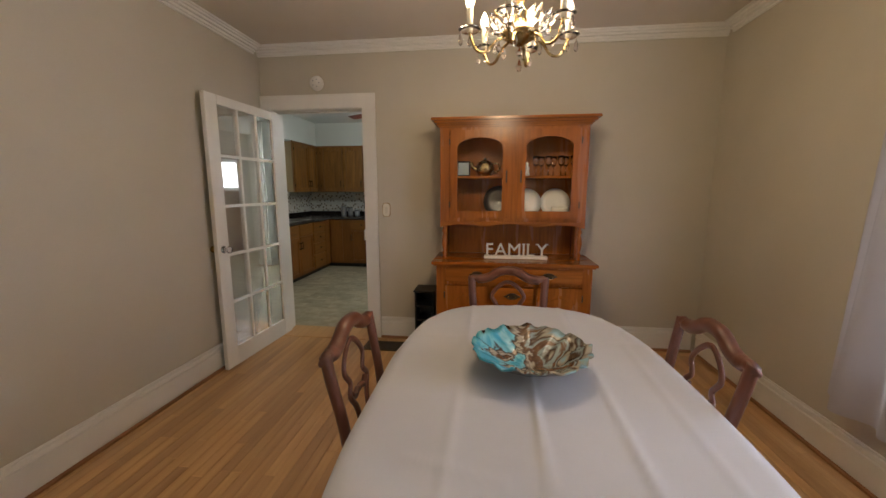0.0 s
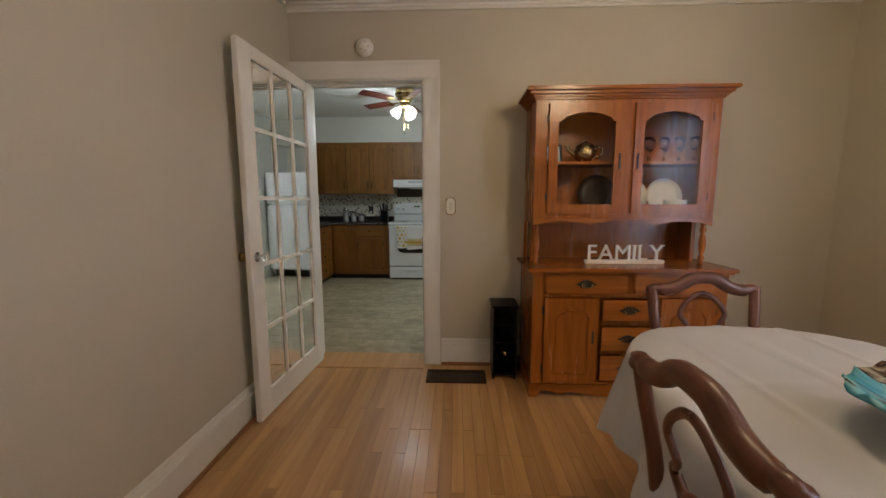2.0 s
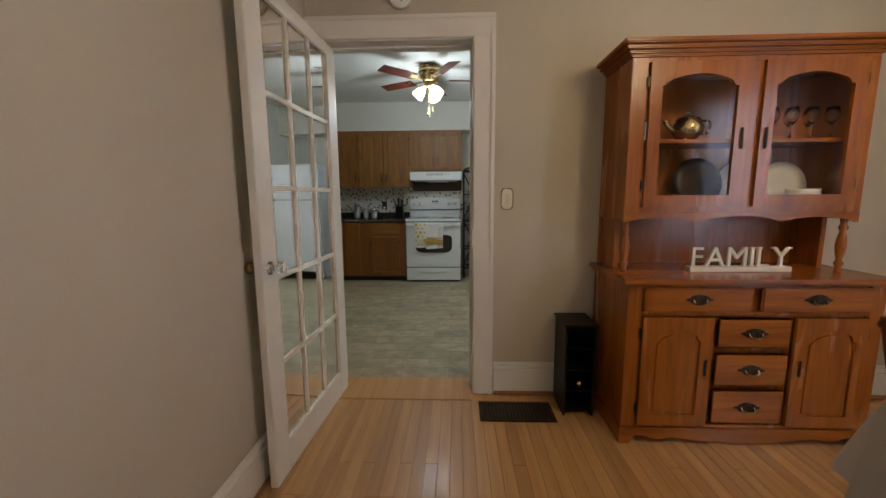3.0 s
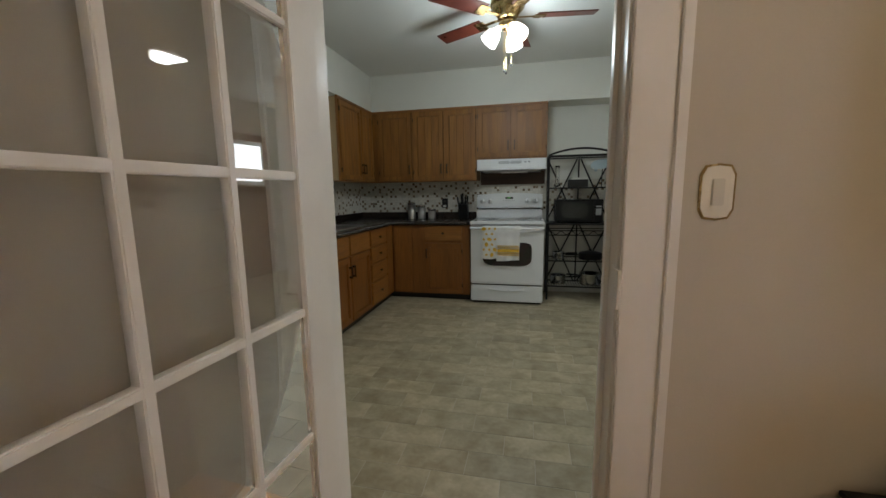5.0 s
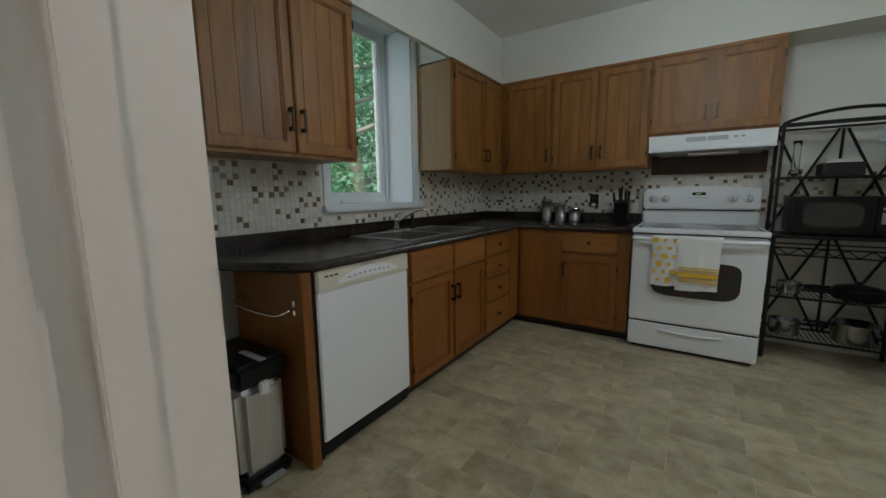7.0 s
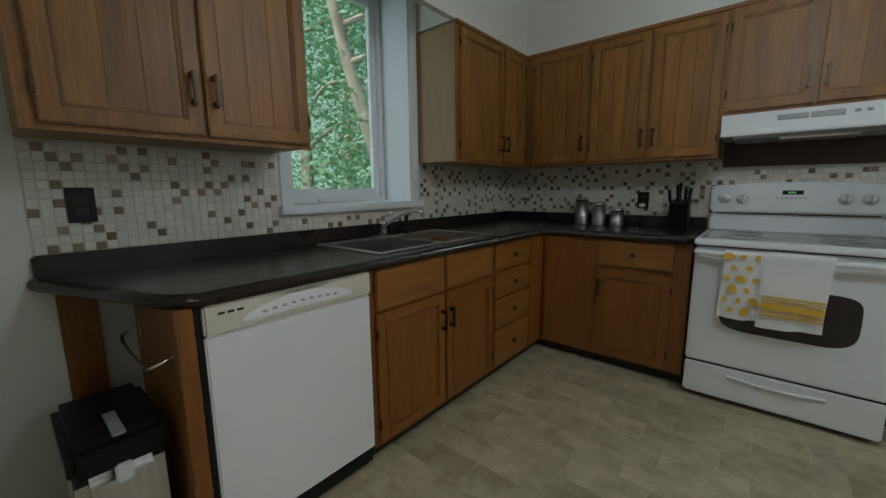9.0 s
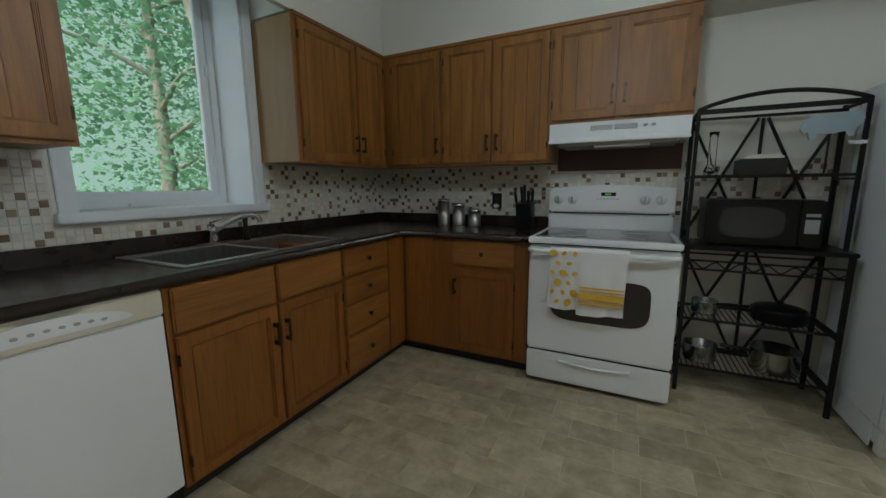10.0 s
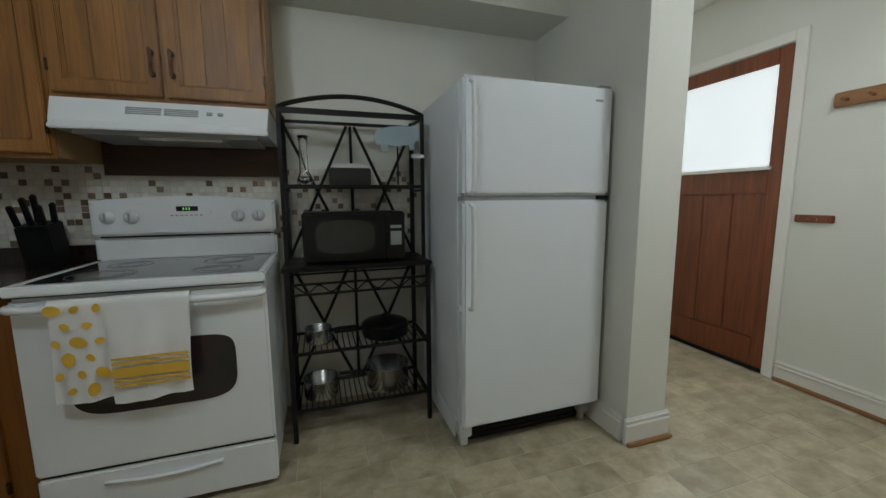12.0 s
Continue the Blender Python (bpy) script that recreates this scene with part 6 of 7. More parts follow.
part("glass", moved(lathe([(0.0, 0), (0.036, 0), (0.037, 0.01), (0.037, 0.08), (0.015, 0.12), (0.013, 0.17), (0.0, 0.175)], 16), pose(-0.302, 4.12, 0.19, 90, 0, 0)), M_BLACK, wbt, smooth=True)
part("neck_foil", moved(lathe([(0.015, 0.125), (0.0145, 0.178), (0.0, 0.180)], 14), pose(-0.302, 4.12, 0.19, 90, 0, 0)), M_BRASS, wbt, smooth=True)

# floor register
fv_ = thing("floor_register", "dark bronze floor register set in the oak floor", "vent", (-0.64, 3.98, 0))
part("frame", boxes([(-0.85, 3.885, 0.0, -0.43, 3.91, 0.007), (-0.85, 4.06, 0.0, -0.43, 4.085, 0.007), (-0.85, 3.91, 0.0, -0.83, 4.06, 0.007), (-0.45, 3.91, 0.0, -0.43, 4.06, 0.007)], 0.002), M_BRONZE, fv_)
part("backing", one(-0.83, 3.91, 0.0, -0.45, 4.06, 0.0022), M_BLACK, fv_)
for i in range(19):
    part("slat", one(-0.826 + i * 0.02, 3.912, 0.0015, -0.818 + i * 0.02, 4.058, 0.0055), M_BRONZE, fv_)

# smoke alarm and switch
sm = thing("smoke_alarm", "round white smoke alarm high on the wall", "smoke alarm", (-1.283, YW, 2.305))
part("base", moved(lathe([(0.0, 0), (0.062, 0), (0.062, 0.012), (0.055, 0.028), (0.0, 0.032)], 32), on_back(-1.283, 2.305, YW)), M_TRIM, sm, smooth=True)
for i in range(5):
    a = 2 * math.pi * i / 5
    part("vent_hole", moved(slab([(0.03 * math.cos(a) + 0.005 * math.cos(b), 0.03 * math.sin(a) + 0.005 * math.sin(b)) for b in [2 * math.pi * k / 10 for k in range(10)]], 0.0325), on_back(-1.283, 2.305, YW)), M_GREY, sm)
sw_ = thing("light_switch", "cream light switch with a brass-edged plate", "light switch", (-0.683, YW, 1.205))
po = [(-0.036, -0.04), (-0.026, -0.06), (0, -0.064), (0.026, -0.06), (0.036, -0.04), (0.036, 0.04), (0.026, 0.06), (0, 0.064), (-0.026, 0.06), (-0.036, 0.04)]
part("trim_plate", moved(slab(po, 0.004), on_back(-0.683, 1.205, YW)), M_BRASS, sw_, "brass plate edge")
part("plate", moved(slab([(u * 0.87, v * 0.92) for u, v in po], 0.0065), on_back(-0.683, 1.205, YW)), M_SIGN, sw_)
part("rocker", moved(one(-0.013, -0.03, 0.006, 0.013, 0.03, 0.011, bevel=0.002), on_back(-0.683, 1.205, YW)), M_BISQUE, sw_)

# table and cloth
TX, TY, TA, TB, TZ = 0.405, 2.02, 0.515, 0.90, 0.75
tbl = thing("dining_table", "oval wooden dining table under a white cloth", "table", (TX, TY, 0))


def oval(a, s=1.0, n=3.1):
    c, d = math.cos(a), math.sin(a)
    return (TX + s * TA * math.copysign(abs(c) ** (2 / n), c), TY + s * TB * math.copysign(abs(d) ** (2 / n), d))


part("tabletop", moved(slab([oval(2 * math.pi * i / 64, 0.985) for i in range(64)], 0.025), pose(0, 0, TZ - 0.027)), M_CHAIR, tbl)
for sx in (-1, 1):
    for sy in (-1, 1):
        x, y = TX + sx * 0.34, TY + sy * 0.62
        part("leg", lathe([(0.026, 0.0), (0.022, 0.05), (0.03, 0.10), (0.03, 0.45), (0.038, 0.60), (0.04, TZ - 0.03)], 14, (x, y, 0)), M_CHAIR, tbl, smooth=True)
bm = bmesh.new()
NA, NR, ND = 240, 44, 14
ring_prev, centre = None, bm.verts.new((TX, TY, TZ + 0.003))


def crease(x, y):
    z = 0.0
    for xc, hgt, w_ in ((0.395, 0.0075, 0.011), (0.62, 0.006, 0.012), (0.16, 0.004, 0.012), (0.80, 0.0035, 0.012)):
        z += hgt * math.exp(-((x - xc - 0.006 * math.sin(3 * y)) / w_) ** 2)
    z += 0.003 * math.exp(-((y - 1.62 + 0.25 * (x - 0.2)) / 0.012) ** 2) * (0.05 < x < 0.30)
    z += 0.0025 * math.exp(-((y - 2.42) / 0.012) ** 2)
    return z + 0.0015 * noise.noise((6 * x, 6 * y, 0))


for j in range(1, NR + ND + 1):
    ring = []
    for i in range(NA):
        a = 2 * math.pi * i / NA
        if j <= NR:
            s = j / NR
            x, y = oval(a, s)
            z = TZ + 0.003 + crease(x, y)
            if j >= NR - 1:
                z -= 0.003 * (j - NR + 2)
        else:
            q = (j - NR) / ND
            x, y = oval(a, 1.0)
            fold = math.sin(11 * a + 1.5 * math.sin(2 * a)) + 0.6 * math.sin(23 * a + 1)
            out_ = 0.012 + 0.05 * q + 0.028 * fold * q
            dx, dy = math.cos(a) / TA, math.sin(a) / TB
            ln_ = math.hypot(dx, dy)
            x, y = x + out_ * dx / ln_, y + out_ * dy / ln_
            z = TZ - 0.006 - q * (0.19 + 0.17 * max(0.0, abs(x - TX) / TA + abs(y - TY) / TB - 1.0) ** 2)
        ring.append(bm.verts.new((x, y, z)))
    for i in range(NA):
        k = (i + 1) % NA
        if ring_prev is None:
            bm.faces.new((centre, ring[i], ring[k]))
        else:
            bm.faces.new((ring_prev[i], ring[i], ring[k], ring_prev[k]))
    ring_prev = ring
solid("tablecloth", bm, M_CLOTH, "white cotton tablecloth with sharp fold creases", "tablecloth", smooth=True)


def ruffle(r, z, a):
    q = max(0, (r - 0.05) / 0.15)
    return r * (1 + 0.02 * math.sin(17 * a) * q + 0.02 * math.sin(5 * a + 1) * q), z + 0.005 * math.sin(13 * a + 0.5) * q + 0.004 * math.sin(22 * a) * q


bm = lathe([(0.0, 0.004), (0.05, 0.0), (0.055, 0.004), (0.09, 0.022), (0.14, 0.052), (0.18, 0.075), (0.205, 0.088), (0.203, 0.094), (0.178, 0.081), (0.138, 0.059), (0.085, 0.028), (0.0, 0.010)], 90, wave=ruffle)
bw_ = tagged(new("glass_bowl", mesh_of("glass_bowl", bm, M_ART, True)), "ruffled art-glass bowl swirled in turquoise and brown", "bowl")
bw_.location = (0.395, 2.13, TZ + 0.008)


# chairs: built facing +y at the origin, back at y = 0
def chair():
    t = thing("dining_chair", "dark mahogany dining chair with a pierced back splat", "chair", (0, 0, 0), "chairs round the table")
    for s in (-1, 1):
        part("back_post", tube(spline([(s * 0.175, -0.05, 0.0), (s * 0.175, 0.01, 0.25), (s * 0.178, 0.03, 0.45), (s * 0.185, 0.015, 0.65), (s * 0.198, -0.015, 0.82), (s * 0.202, -0.03, 0.905)], 5), [0.018] * 12 + [0.017] * 14, 10, flat=1.2, side=(1, 0, 0)), M_CHAIR, t, smooth=True)
        part("front_leg", tube(spline([(s * 0.20, 0.40, 0.0), (s * 0.195, 0.385, 0.12), (s * 0.20, 0.39, 0.28), (s * 0.205, 0.40, 0.42)], 4), [0.02, 0.016, 0.014, 0.014, 0.015, 0.016, 0.018, 0.02, 0.022, 0.024, 0.027, 0.028, 0.028], 10), M_CHAIR, t, smooth=True)
        part("side_rail", one(s * 0.19 - 0.012, 0.03, 0.39, s * 0.19 + 0.012, 0.41, 0.445, bevel=0.004), M_CHAIR, t)
        part("splat_rib", tube(spline([(s * 0.035, 0.022, 0.455), (s * 0.038, 0.018, 0.56), (s * 0.05, 0.005, 0.65), (s * 0.085, -0.004, 0.71), (s * 0.062, -0.012, 0.745), (s * 0.088, -0.02, 0.79), (s * 0.07, -0.026, 0.83), (s * 0.03, -0.03, 0.865), (0, -0.032, 0.875)], 5), [0.012] * 12 + [0.011] * 29, 8, flat=0.7, side=(0, 1, 0)), M_CHAIR, t, smooth=True)
        part("splat_scroll", tube(spline([(s * 0.07, -0.006, 0.71), (s * 0.045, -0.004, 0.69), (s * 0.018, -0.006, 0.70), (0, -0.006, 0.695)], 4), 0.011, 8), M_CHAIR, t, smooth=True)
    crest = [(-0.212, -0.03, 0.895), (-0.19, -0.03, 0.918), (-0.15, -0.03, 0.912), (-0.10, -0.031, 0.925), (-0.05, -0.032, 0.955), (0, -0.033, 0.962), (0.05, -0.032, 0.955), (0.10, -0.031, 0.925), (0.15, -0.03, 0.912), (0.19, -0.03, 0.918), (0.212, -0.03, 0.895)]
    part("crest_rail", tube([Vector(p) - Vector((0, 0, 0.022)) for p in spline(crest, 4)], [0.014] + [0.019] * 6 + [0.025] * 27 + [0.019] * 6 + [0.014], 10), M_CHAIR, t, "shaped crest rail", True)
    part("front_rail", one(-0.19, 0.385, 0.38, 0.19, 0.41, 0.445, bevel=0.005), M_CHAIR, t)
    part("back_rail", one(-0.165, 0.015, 0.40, 0.165, 0.04, 0.46, bevel=0.004), M_CHAIR, t)
    part("seat", one(-0.185, 0.04, 0.44, 0.185, 0.40, 0.485, bevel=0.018), M_SEAT, t, "cream upholstered seat", True)
    return t


ch0 = chair()
ch0.matrix_basis = pose(0.354, 2.918, 0, 0, 0, 180)
copy_thing(ch0, pose(-0.195, 2.05, 0, 0, 0, -90))
copy_thing(ch0, pose(0.952, 2.14, 0, 0, 0, 90))

# chandelier
CX, CY = 0.35, 2.485
chd = thing("chandelier", "small brass chandelier with lit candle bulbs and crystal drops", "chandelier", (CX, CY, ZC))
part("canopy", lathe([(0.0, -0.05), (0.02, -0.045), (0.05, -0.02), (0.06, 0.0), (0.0, 0.0)], 24, (CX, CY, ZC - 0.0005)), M_BRASS, chd, smooth=True)
part("stem", tube([(CX, CY, ZC - 0.04), (CX, CY, 2.14)], 0.008, 8), M_BRASS, chd, smooth=True)
part("column", lathe([(0.0, 0.18), (0.012, 0.18), (0.022, 0.15), (0.012, 0.12), (0.030, 0.08), (0.022, 0.05), (0.05, 0.025), (0.066, 0.014), (0.064, 0.004), (0.042, -0.012), (0.034, -0.018), (0.020, -0.026), (0.008, -0.034), (0.0, -0.034)], 28, (CX, CY, 1.965)), M_BRASS, chd, "antique brass bowl and column", True)


def prism(x, y, z, h, r):
    return lathe([(0.0, 0.0), (r, -h * 0.55), (r * 0.75, -h * 0.85), (0.0, -h)], 6, (x, y, z))


for k in range(6):
    a = radians(15 + 60 * k)
    c, s = math.cos(a), math.sin(a)
    P = lambda r, z: (CX + r * c, CY + r * s, z)
    arm = part("arm", tube(spline([P(0.045, 1.965), P(0.085, 1.945), P(0.115, 1.905), P(0.15, 1.905), P(0.172, 1.945), P(0.178, 1.975)], 5), 0.0055, 8), M_BRASS, chd, smooth=True)
    x, y, _ = P(0.178, 0)
    g = part("bobeche", lathe([(0.006, 0.0), (0.030, 0.003), (0.040, 0.012), (0.038, 0.014), (0.028, 0.006), (0.006, 0.004)], 20, (x, y, 1.972)), M_CRYSTAL, arm, "glass drip dish", True)
    g.visible_shadow = False
    part("candle_sleeve", lathe([(0.0105, 0.0), (0.0105, 0.085), (0.0, 0.085)], 14, (x, y, 1.976)), M_CSLEEVE, arm, "ivory candle sleeve", True)
    b = part("candle_bulb", lathe([(0.008, 0.0), (0.016, 0.02), (0.015, 0.035), (0.006, 0.06), (0.0, 0.07)], 14, (x, y, 2.061)), M_CANDLE, arm, "glowing candle bulb", True)
    b.visible_shadow = False
    for rr, z, h in ((0.178, 1.968, 0.05), (0.21, 1.975, 0.055), (0.075, 1.955, 0.055), (0.12, 1.985, 0.05)):
        xx, yy, _ = P(rr, 0)
        g = part("crystal_drop", prism(xx, yy, z, h, 0.009), M_CRYSTAL, chd)
        g.visible_shadow = False
    for q in range(3):
        aa = a + radians(20 * (q - 1) + 12)
        g = part("crystal_leaf", moved(lathe([(0.0, 0.0), (0.012, 0.02), (0.014, 0.045), (0.0, 0.075)], 6), Matrix.Translation((CX + 0.07 * math.cos(aa), CY + 0.07 * math.sin(aa), 1.985)) @ Matrix.Rotation(aa, 4, "Z") @ Matrix.Rotation(radians(30 + 12 * q), 4, "Y")), M_CRYSTAL, chd)
        g.visible_shadow = False
for z, h in ((1.93, 0.04), (1.885, 0.055)):
    g = part("crystal_drop", prism(CX, CY, z, h, 0.011), M_CRYSTAL, chd)
    g.visible_shadow = False

chd.scale = (1.13, 1.13, 0.975)

# curtain
bm = bmesh.new()
rows_ = []
for j in range(25):
    q = j / 24
    row = []
    for i in range(121):
        t = i / 120
        y = 1.15 + (2.80 - 1.15) * t + 0.01 * math.sin(20 * t)
        amp = 0.016 + 0.02 * (1 - q)
        x = XR - 0.085 - amp * math.sin(52 * t + 0.8 * math.sin(5 * t)) - 0.008 * math.sin(23 * t + q) - 0.05 * (1 - q) * t
        edge = max(0.0, (t - 0.92) / 0.08)
        x = x * (1 - edge) + (XR - 0.02) * edge
        row.append(bm.verts.new((x, y + 0.10 * (1 - q) * t, 0.36 + 1.98 * q)))
    rows_.append(row)
for a, b in zip(rows_, rows_[1:]):
    for i in range(120):
        bm.faces.new((a[i], a[i + 1], b[i + 1], b[i]))
solid("curtain", bm, M_CURTAIN, "grey-violet sheer curtain hanging in soft folds", "curtain", smooth=True)
rd_ = thing("curtain_rod", "thin dark curtain rod above the dining window", "curtain rod", (XR, 2.0, 2.35))
part("rod", tube([(XR - 0.085, 1.0, 2.35), (XR - 0.085, 2.9, 2.35)], 0.009, 10), M_BRONZE, rd_, smooth=True)
part("bracket", one(XR - 0.095, 1.04, 2.34, XR, 1.06, 2.36), M_BRONZE, rd_)
part("bracket", one(XR - 0.095, 2.84, 2.34, XR, 2.86, 2.36), M_BRONZE, rd_)

# ---------- outside the windows ----------
structure("ground", one(-60, -40, -1.2, KX - 0.41, 60, -1.0), M_GRASS, "green lawn outside the kitchen window", "ground")
# added far sheet: its own glow paints the daylit green haze behind the trees
M_BACKGLOW = material("glowing_green_sheet", (0.56, 0.80, 0.70), 0.9, emit=0.33)
structure("backdrop", one(-60, -40, -1.0, -59.8, 110, 45), M_BACKGLOW, "flat sheet glowing pale green, standing in for bright hazy woods", "backdrop")


def tree(x, y, h, spread, leaves, seed, lean=0.0, thick=0.16):
    r = random.Random(seed)
    t = thing("tree", "leafy green maple tree outside the kitchen window", "tree", (x, y, -1.0), "trees in the garden")
    part("trunk", tube(spline([(x, y, -1.02), (x + 0.05, y + lean * 0.33 + 0.05, h * 0.25), (x - 0.05, y + lean * 0.66 + 0.08, h * 0.6), (x + 0.05, y + lean, h)], 5), [thick * (1 - 0.05 * i) for i in range(16)], 10), M_BARK, t, smooth=True)
    for k in range(9):
        z = h * (0.15 + 0.09 * k)
        a = r.uniform(0, 6.28)
        e = (x + math.cos(a) * spread * 0.8, y + math.sin(a) * spread * 0.8, z + r.uniform(0.3, 1.1))
        part("limb", tube(spline([(x, y + 0.08 + lean * (z + 1) / (h + 1), z), ((x + e[0]) / 2, (y + e[1]) / 2, z + 0.5), e], 4), [0.05, 0.045, 0.04, 0.036, 0.03, 0.026, 0.022, 0.018, 0.012], 7), M_BARK, t, smooth=True)
    verts, faces = [], []
    clumps = [(x + r.gauss(0, spread * 0.55), y + r.gauss(0, spread * 0.55), r.uniform(-0.3, h + 0.8), r.uniform(0.25, 0.55)) for _ in range(leaves // 45)]
    for i in range(leaves):
        c = clumps[i % len(clumps)]
        p = Vector((r.gauss(c[0], c[3]), r.gauss(c[1], c[3]), r.gauss(c[2], c[3] * 0.55)))
        m = Euler((r.uniform(-0.9, 0.9), r.uniform(-0.9, 0.9), r.uniform(0, 6.28))).to_matrix()
        s = r.uniform(0.035, 0.065)
        if p.x > KX - 0.9:
            continue
        n0 = len(verts)
        for u, v, w in ((0, -1, 0), (0.45, -0.4, 0.12), (1.0, 0.0, 0.1), (0.5, 0.35, 0.1), (0, 1.1, -0.1), (-0.5, 0.35, 0.1), (-1.0, 0.0, 0.1), (-0.45, -0.4, 0.12)):
            verts.append(p + m @ (Vector((u, v, w)) * s))
        faces.append(tuple(range(n0, n0 + 8)))
    me = bpy.data.meshes.new("crown")
    me.from_pydata(verts, [], faces)
    me.materials.append(M_LEAF)
    ob = new("crown", me)
    ob.parent = t
    ob.matrix_parent_inverse = Matrix.Translation(-Vector(t.location))
    tagged(ob, kind="stuff")


tree(-6.2, 9.5, 5.0, 1.4, 5000, 3, -1.72, 0.19)
tree(-7.6, 12.2, 6.0, 2.2, 10000, 5)
tree(-8.6, 9.0, 6.0, 2.2, 9000, 8)
tree(-9.5, 15.5, 7.0, 2.6, 10000, 11)
tree(-6.8, 10.8, 5.0, 1.6, 7000, 21)
tree(-12.0, 12.5, 8.0, 3.2, 11000, 31)

# ---------- pieces: mosaic, floor tiles, floor boards ----------


def piece_mesh(name, w, d, h, mat, chamfer):
    """A low block with chamfered top edges, its base centred at the origin."""
    bm = bmesh.new()
    lo = [bm.verts.new((sx * w / 2, sy * d / 2, 0)) for sx, sy in ((-1, -1), (1, -1), (1, 1), (-1, 1))]
    mi = [bm.verts.new((sx * w / 2, sy * d / 2, h - chamfer)) for sx, sy in ((-1, -1), (1, -1), (1, 1), (-1, 1))]
    up = [bm.verts.new((sx * (w / 2 - chamfer), sy * (d / 2 - chamfer), h)) for sx, sy in ((-1, -1), (1, -1), (1, 1), (-1, 1))]
    bm.faces.new(up)
    for a, b in ((lo, mi), (mi, up)):
        for i in range(4):
            bm.faces.new((a[i], a[(i + 1) % 4], b[(i + 1) % 4], b[i]))
    return mesh_of(name, bm, mat)


def mosaic(name, frame_m, length, height, skip, bed_rows):
    """White glazed mosaic with scattered brown pieces on a grout bed."""
    bed = structure(name, moved(boxes(bed_rows), frame_m), M_GROUT, "white glazed mosaic backsplash with brown accent tiles", "backsplash")
    p = 0.0305
    nu, nv = int(length / p), int(height / p)
    r = random.Random(len(name))
    verts, faces = [], []
    sq = piece_mesh("mosaic_tile", p - 0.003, p - 0.003, 0.0035, M_TILEB, 0.0008)
    taken = set()
    for j in range(nv):
        for i in range(nu):
            u, v = (i + 0.5) * p, (j + 0.5) * p
            if skip(u, v):
                continue
            if r.random() < (0.03 if (i - 1, j) in taken or (i, j - 1) in taken else 0.22):
                taken.add((i, j))
                ob = new("tile", sq)
                ob.parent = bed
                ob.matrix_basis = frame_m @ Matrix.Translation((u, v, 0.002))
            else:
                h, s, c = 0.0055, (p - 0.003) / 2, 0.0008
                n0 = len(verts)
                verts.extend(frame_m @ Vector(q) for q in ((u - s, v - s, 0.002), (u + s, v - s, 0.002), (u + s, v + s, 0.002), (u - s, v + s, 0.002), (u - s + c, v - s + c, h), (u + s - c, v - s + c, h), (u + s - c, v + s - c, h), (u - s + c, v + s - c, h)))
                faces.extend(tuple(n0 + k for k in f) for f in ((4, 5, 6, 7), (0, 1, 5, 4), (1, 2, 6, 5), (2, 3, 7, 6), (3, 0, 4, 7)))
    me = bpy.data.meshes.new("tiles")
    me.from_pydata(verts, [], faces)
    me.materials.append(M_TILEW)
    ob = new("tiles", me)
    ob.parent = bed
    tagged(ob, kind="stuff")


Z0T = CT + 0.075
mosaic("backsplash_west", on_left(4.90, Z0T, KX + 0.001), KY1 - 4.90 - 0.005, 1.35 - Z0T, lambda u, v: WY0 - 0.07 < 4.90 + u < WY1 + 0.07 and Z0T + v > WZ0 - 0.035,
       [(0, 0, 0, WY0 - 4.97, 1.35 - Z0T, 0.003), (WY1 - 4.83, 0, 0, KY1 - 4.905, 1.35 - Z0T, 0.003), (WY0 - 4.97, 0, 0, WY1 - 4.83, WZ0 - 0.03 - Z0T, 0.003)])
mosaic("backsplash_north", on_back(KX + 0.006, Z0T, KY1 - 0.001), -0.14 - KX, 1.345 - Z0T, lambda u, v: Z0T + v > 1.295 and -1.67 < KX + u < -0.90,
       [(0, 0, 0, -0.14 - KX, 1.30 - Z0T, 0.003), (0, 1.30 - Z0T, 0, -1.67 - KX, 1.345 - Z0T, 0.003), (-0.90 - KX, 1.30 - Z0T, 0, -0.14 - KX, 1.345 - Z0T, 0.003)])

# stone-pattern vinyl: courses along x, staggered
tw_, td_ = 0.305, 0.152
kf = bpy.data.objects["kitchen_floor"]
tile_me = piece_mesh("vinyl_tile", tw_ - 0.003, td_ - 0.003, 0.0065, M_VINYL, 0.0006)
far_v, far_f = [], []
j = 0
yy = KY0 + 0.014 + td_ / 2
while yy < KY1 + 0.44:
    xx = -2.72 + (j % 2) * tw_ / 2 + 0.04 * math.sin(3.1 * j)
    while xx + tw_ / 2 < KXR + 0.14:
        if yy < 7.45 and xx < 1.0:
            ob = new("floor_tile", tile_me)
            ob.parent = kf
            ob.matrix_basis = Matrix.Translation((xx, yy, -0.0065))
        else:
            n0 = len(far_v)
            a, b = (tw_ - 0.003) / 2, (td_ - 0.003) / 2
            far_v.extend((xx + sx * a, yy + sy * b, z) for z in (-0.0065, 0.0) for sx, sy in ((-1, -1), (1, -1), (1, 1), (-1, 1)))
            far_f.extend(tuple(n0 + q for q in f) for f in ((4, 5, 6, 7), (0, 1, 5, 4), (1, 2, 6, 5), (2, 3, 7, 6), (3, 0, 4, 7)))
        xx += tw_
    yy += td_
    j += 1
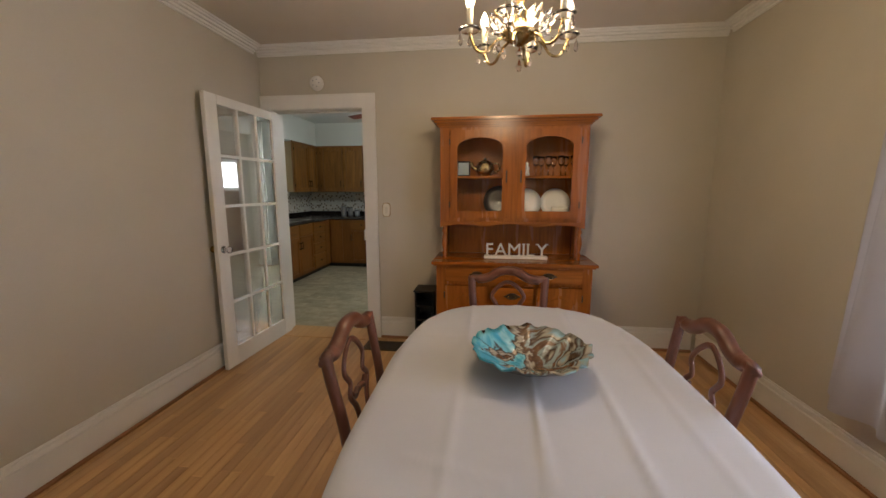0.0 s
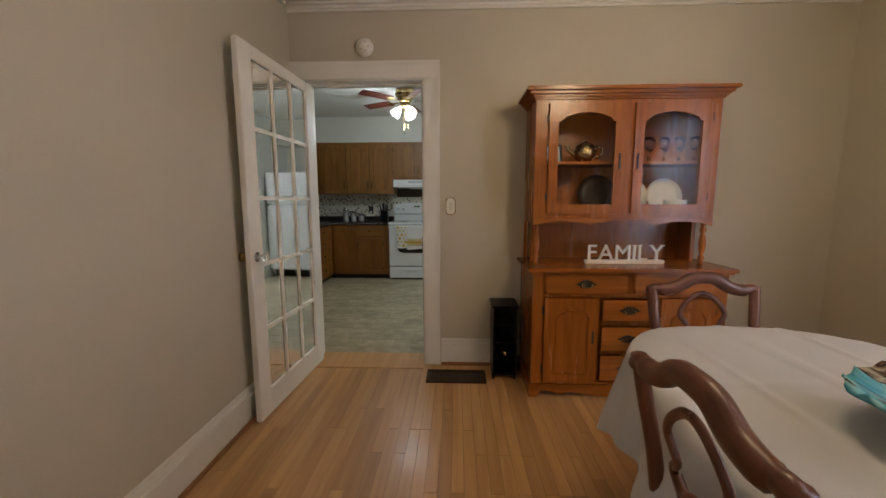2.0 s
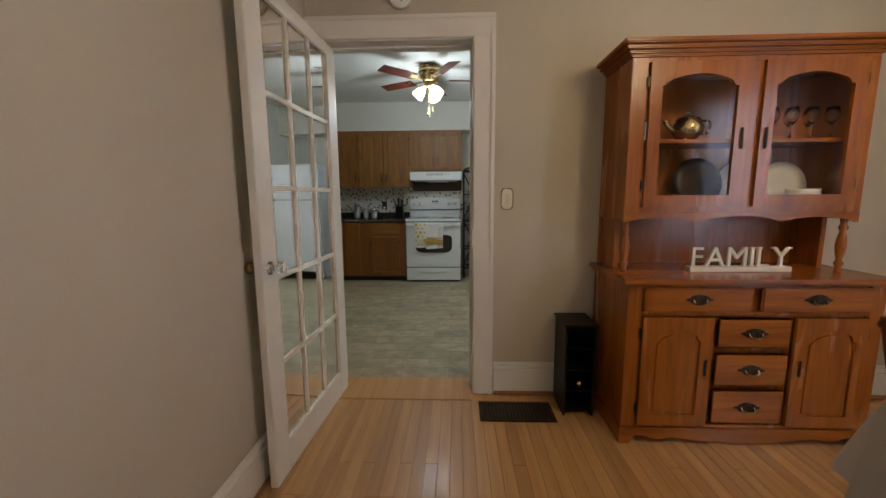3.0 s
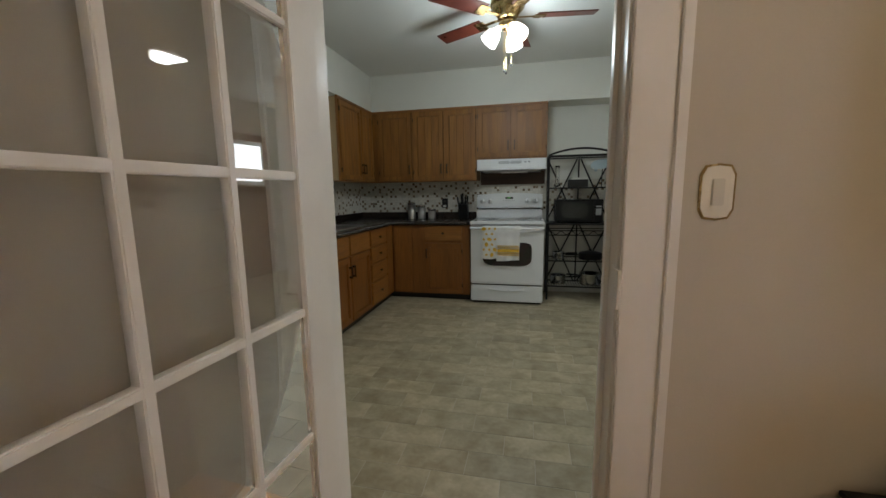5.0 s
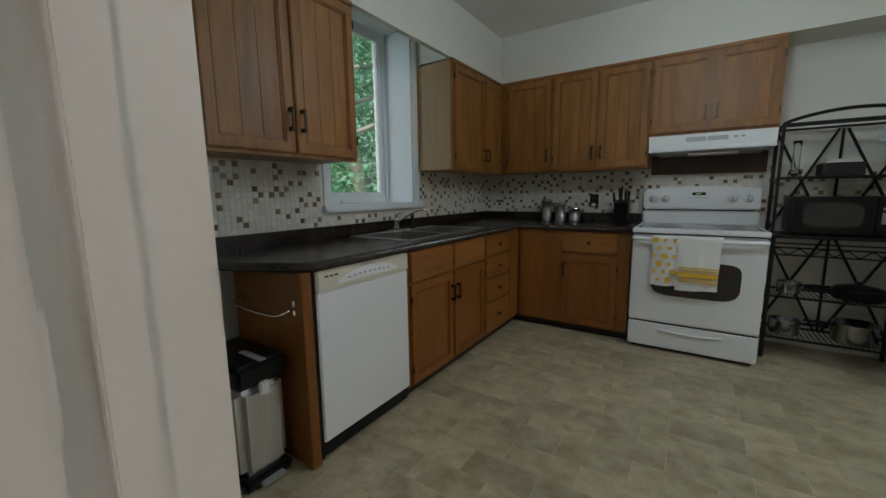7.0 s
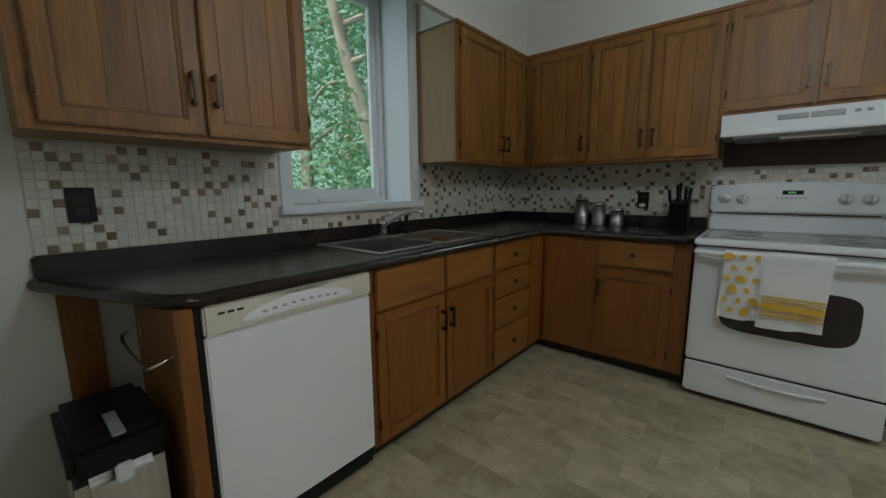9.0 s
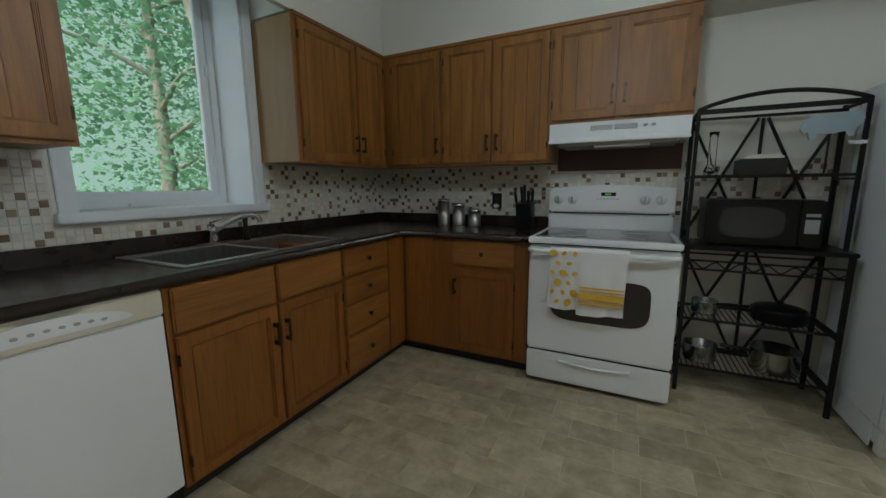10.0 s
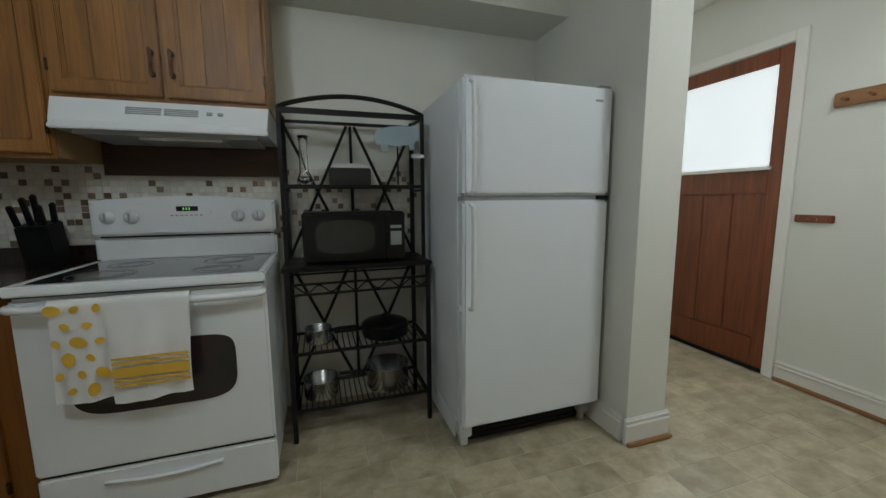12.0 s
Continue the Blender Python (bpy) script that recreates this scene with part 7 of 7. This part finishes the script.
me = bpy.data.meshes.new("floor_tiles")
me.from_pydata(far_v, [], far_f)
me.materials.append(material("stone_pattern_vinyl_far", (0.295, 0.245, 0.150), 0.42, color2=(0.475, 0.420, 0.295), scale=(9, 10, 8), detail=9.0, contrast=(0.3, 0.68), fine=0.2, bump=0.2, bump_scale=45, island=0.14, warp=0.25))
ob = new("floor_tiles", me)
ob.parent = kf
tagged(ob, kind="stuff")
# oak strips running along y
fl = bpy.data.objects["floor"]
rnd = random.Random(4)
pw = 0.058
board = [(L, piece_mesh("floor_board", pw - 0.0012, L - 0.0012, 0.012, M_PLANK, 0.0008)) for L in (0.55, 0.75, 0.95, 1.2)]
rest_v, rest_f = [], []
count = 0
nstrip = int((XR - XL) / pw) + 1
for i in range(nstrip):
    x = XL + pw * (i + 0.5)
    y = 4.10
    while y > YB + 0.01:
        k = rnd.randrange(4)
        L, me = board[k]
        if y - L < YB:
            L, me = y - YB, None
        yc = y - L / 2
        if me and y > 1.7 and count < 300 and x < 1.3:
            ob = new("floor_board", me)
            ob.parent = fl
            ob.matrix_basis = Matrix.Translation((x, yc, -0.012))
            count += 1
        else:
            n0 = len(rest_v)
            a, b = (pw - 0.0012) / 2, (L - 0.0012) / 2
            rest_v.extend((x + sx * a, yc + sy * b, z) for z in (-0.012, 0.0) for sx, sy in ((-1, -1), (1, -1), (1, 1), (-1, 1)))
            rest_f.extend(tuple(n0 + q for q in f) for f in ((4, 5, 6, 7), (0, 1, 5, 4), (1, 2, 6, 5), (2, 3, 7, 6), (3, 0, 4, 7)))
        y -= L
me = bpy.data.meshes.new("floor_boards")
me.from_pydata(rest_v, [], rest_f)
M_PLANK2 = material("oak_strip_floor_far", (0.43, 0.225, 0.083), 0.36, color2=(0.58, 0.345, 0.150), scale=(30, 1.8, 8), contrast=(0.25, 0.75), fine=0.1, bump=0.18, bump_scale=200, island=0.17, coat=0.12)
me.materials.append(M_PLANK2)
ob = new("floor_boards", me)
ob.parent = fl
tagged(ob, kind="stuff")
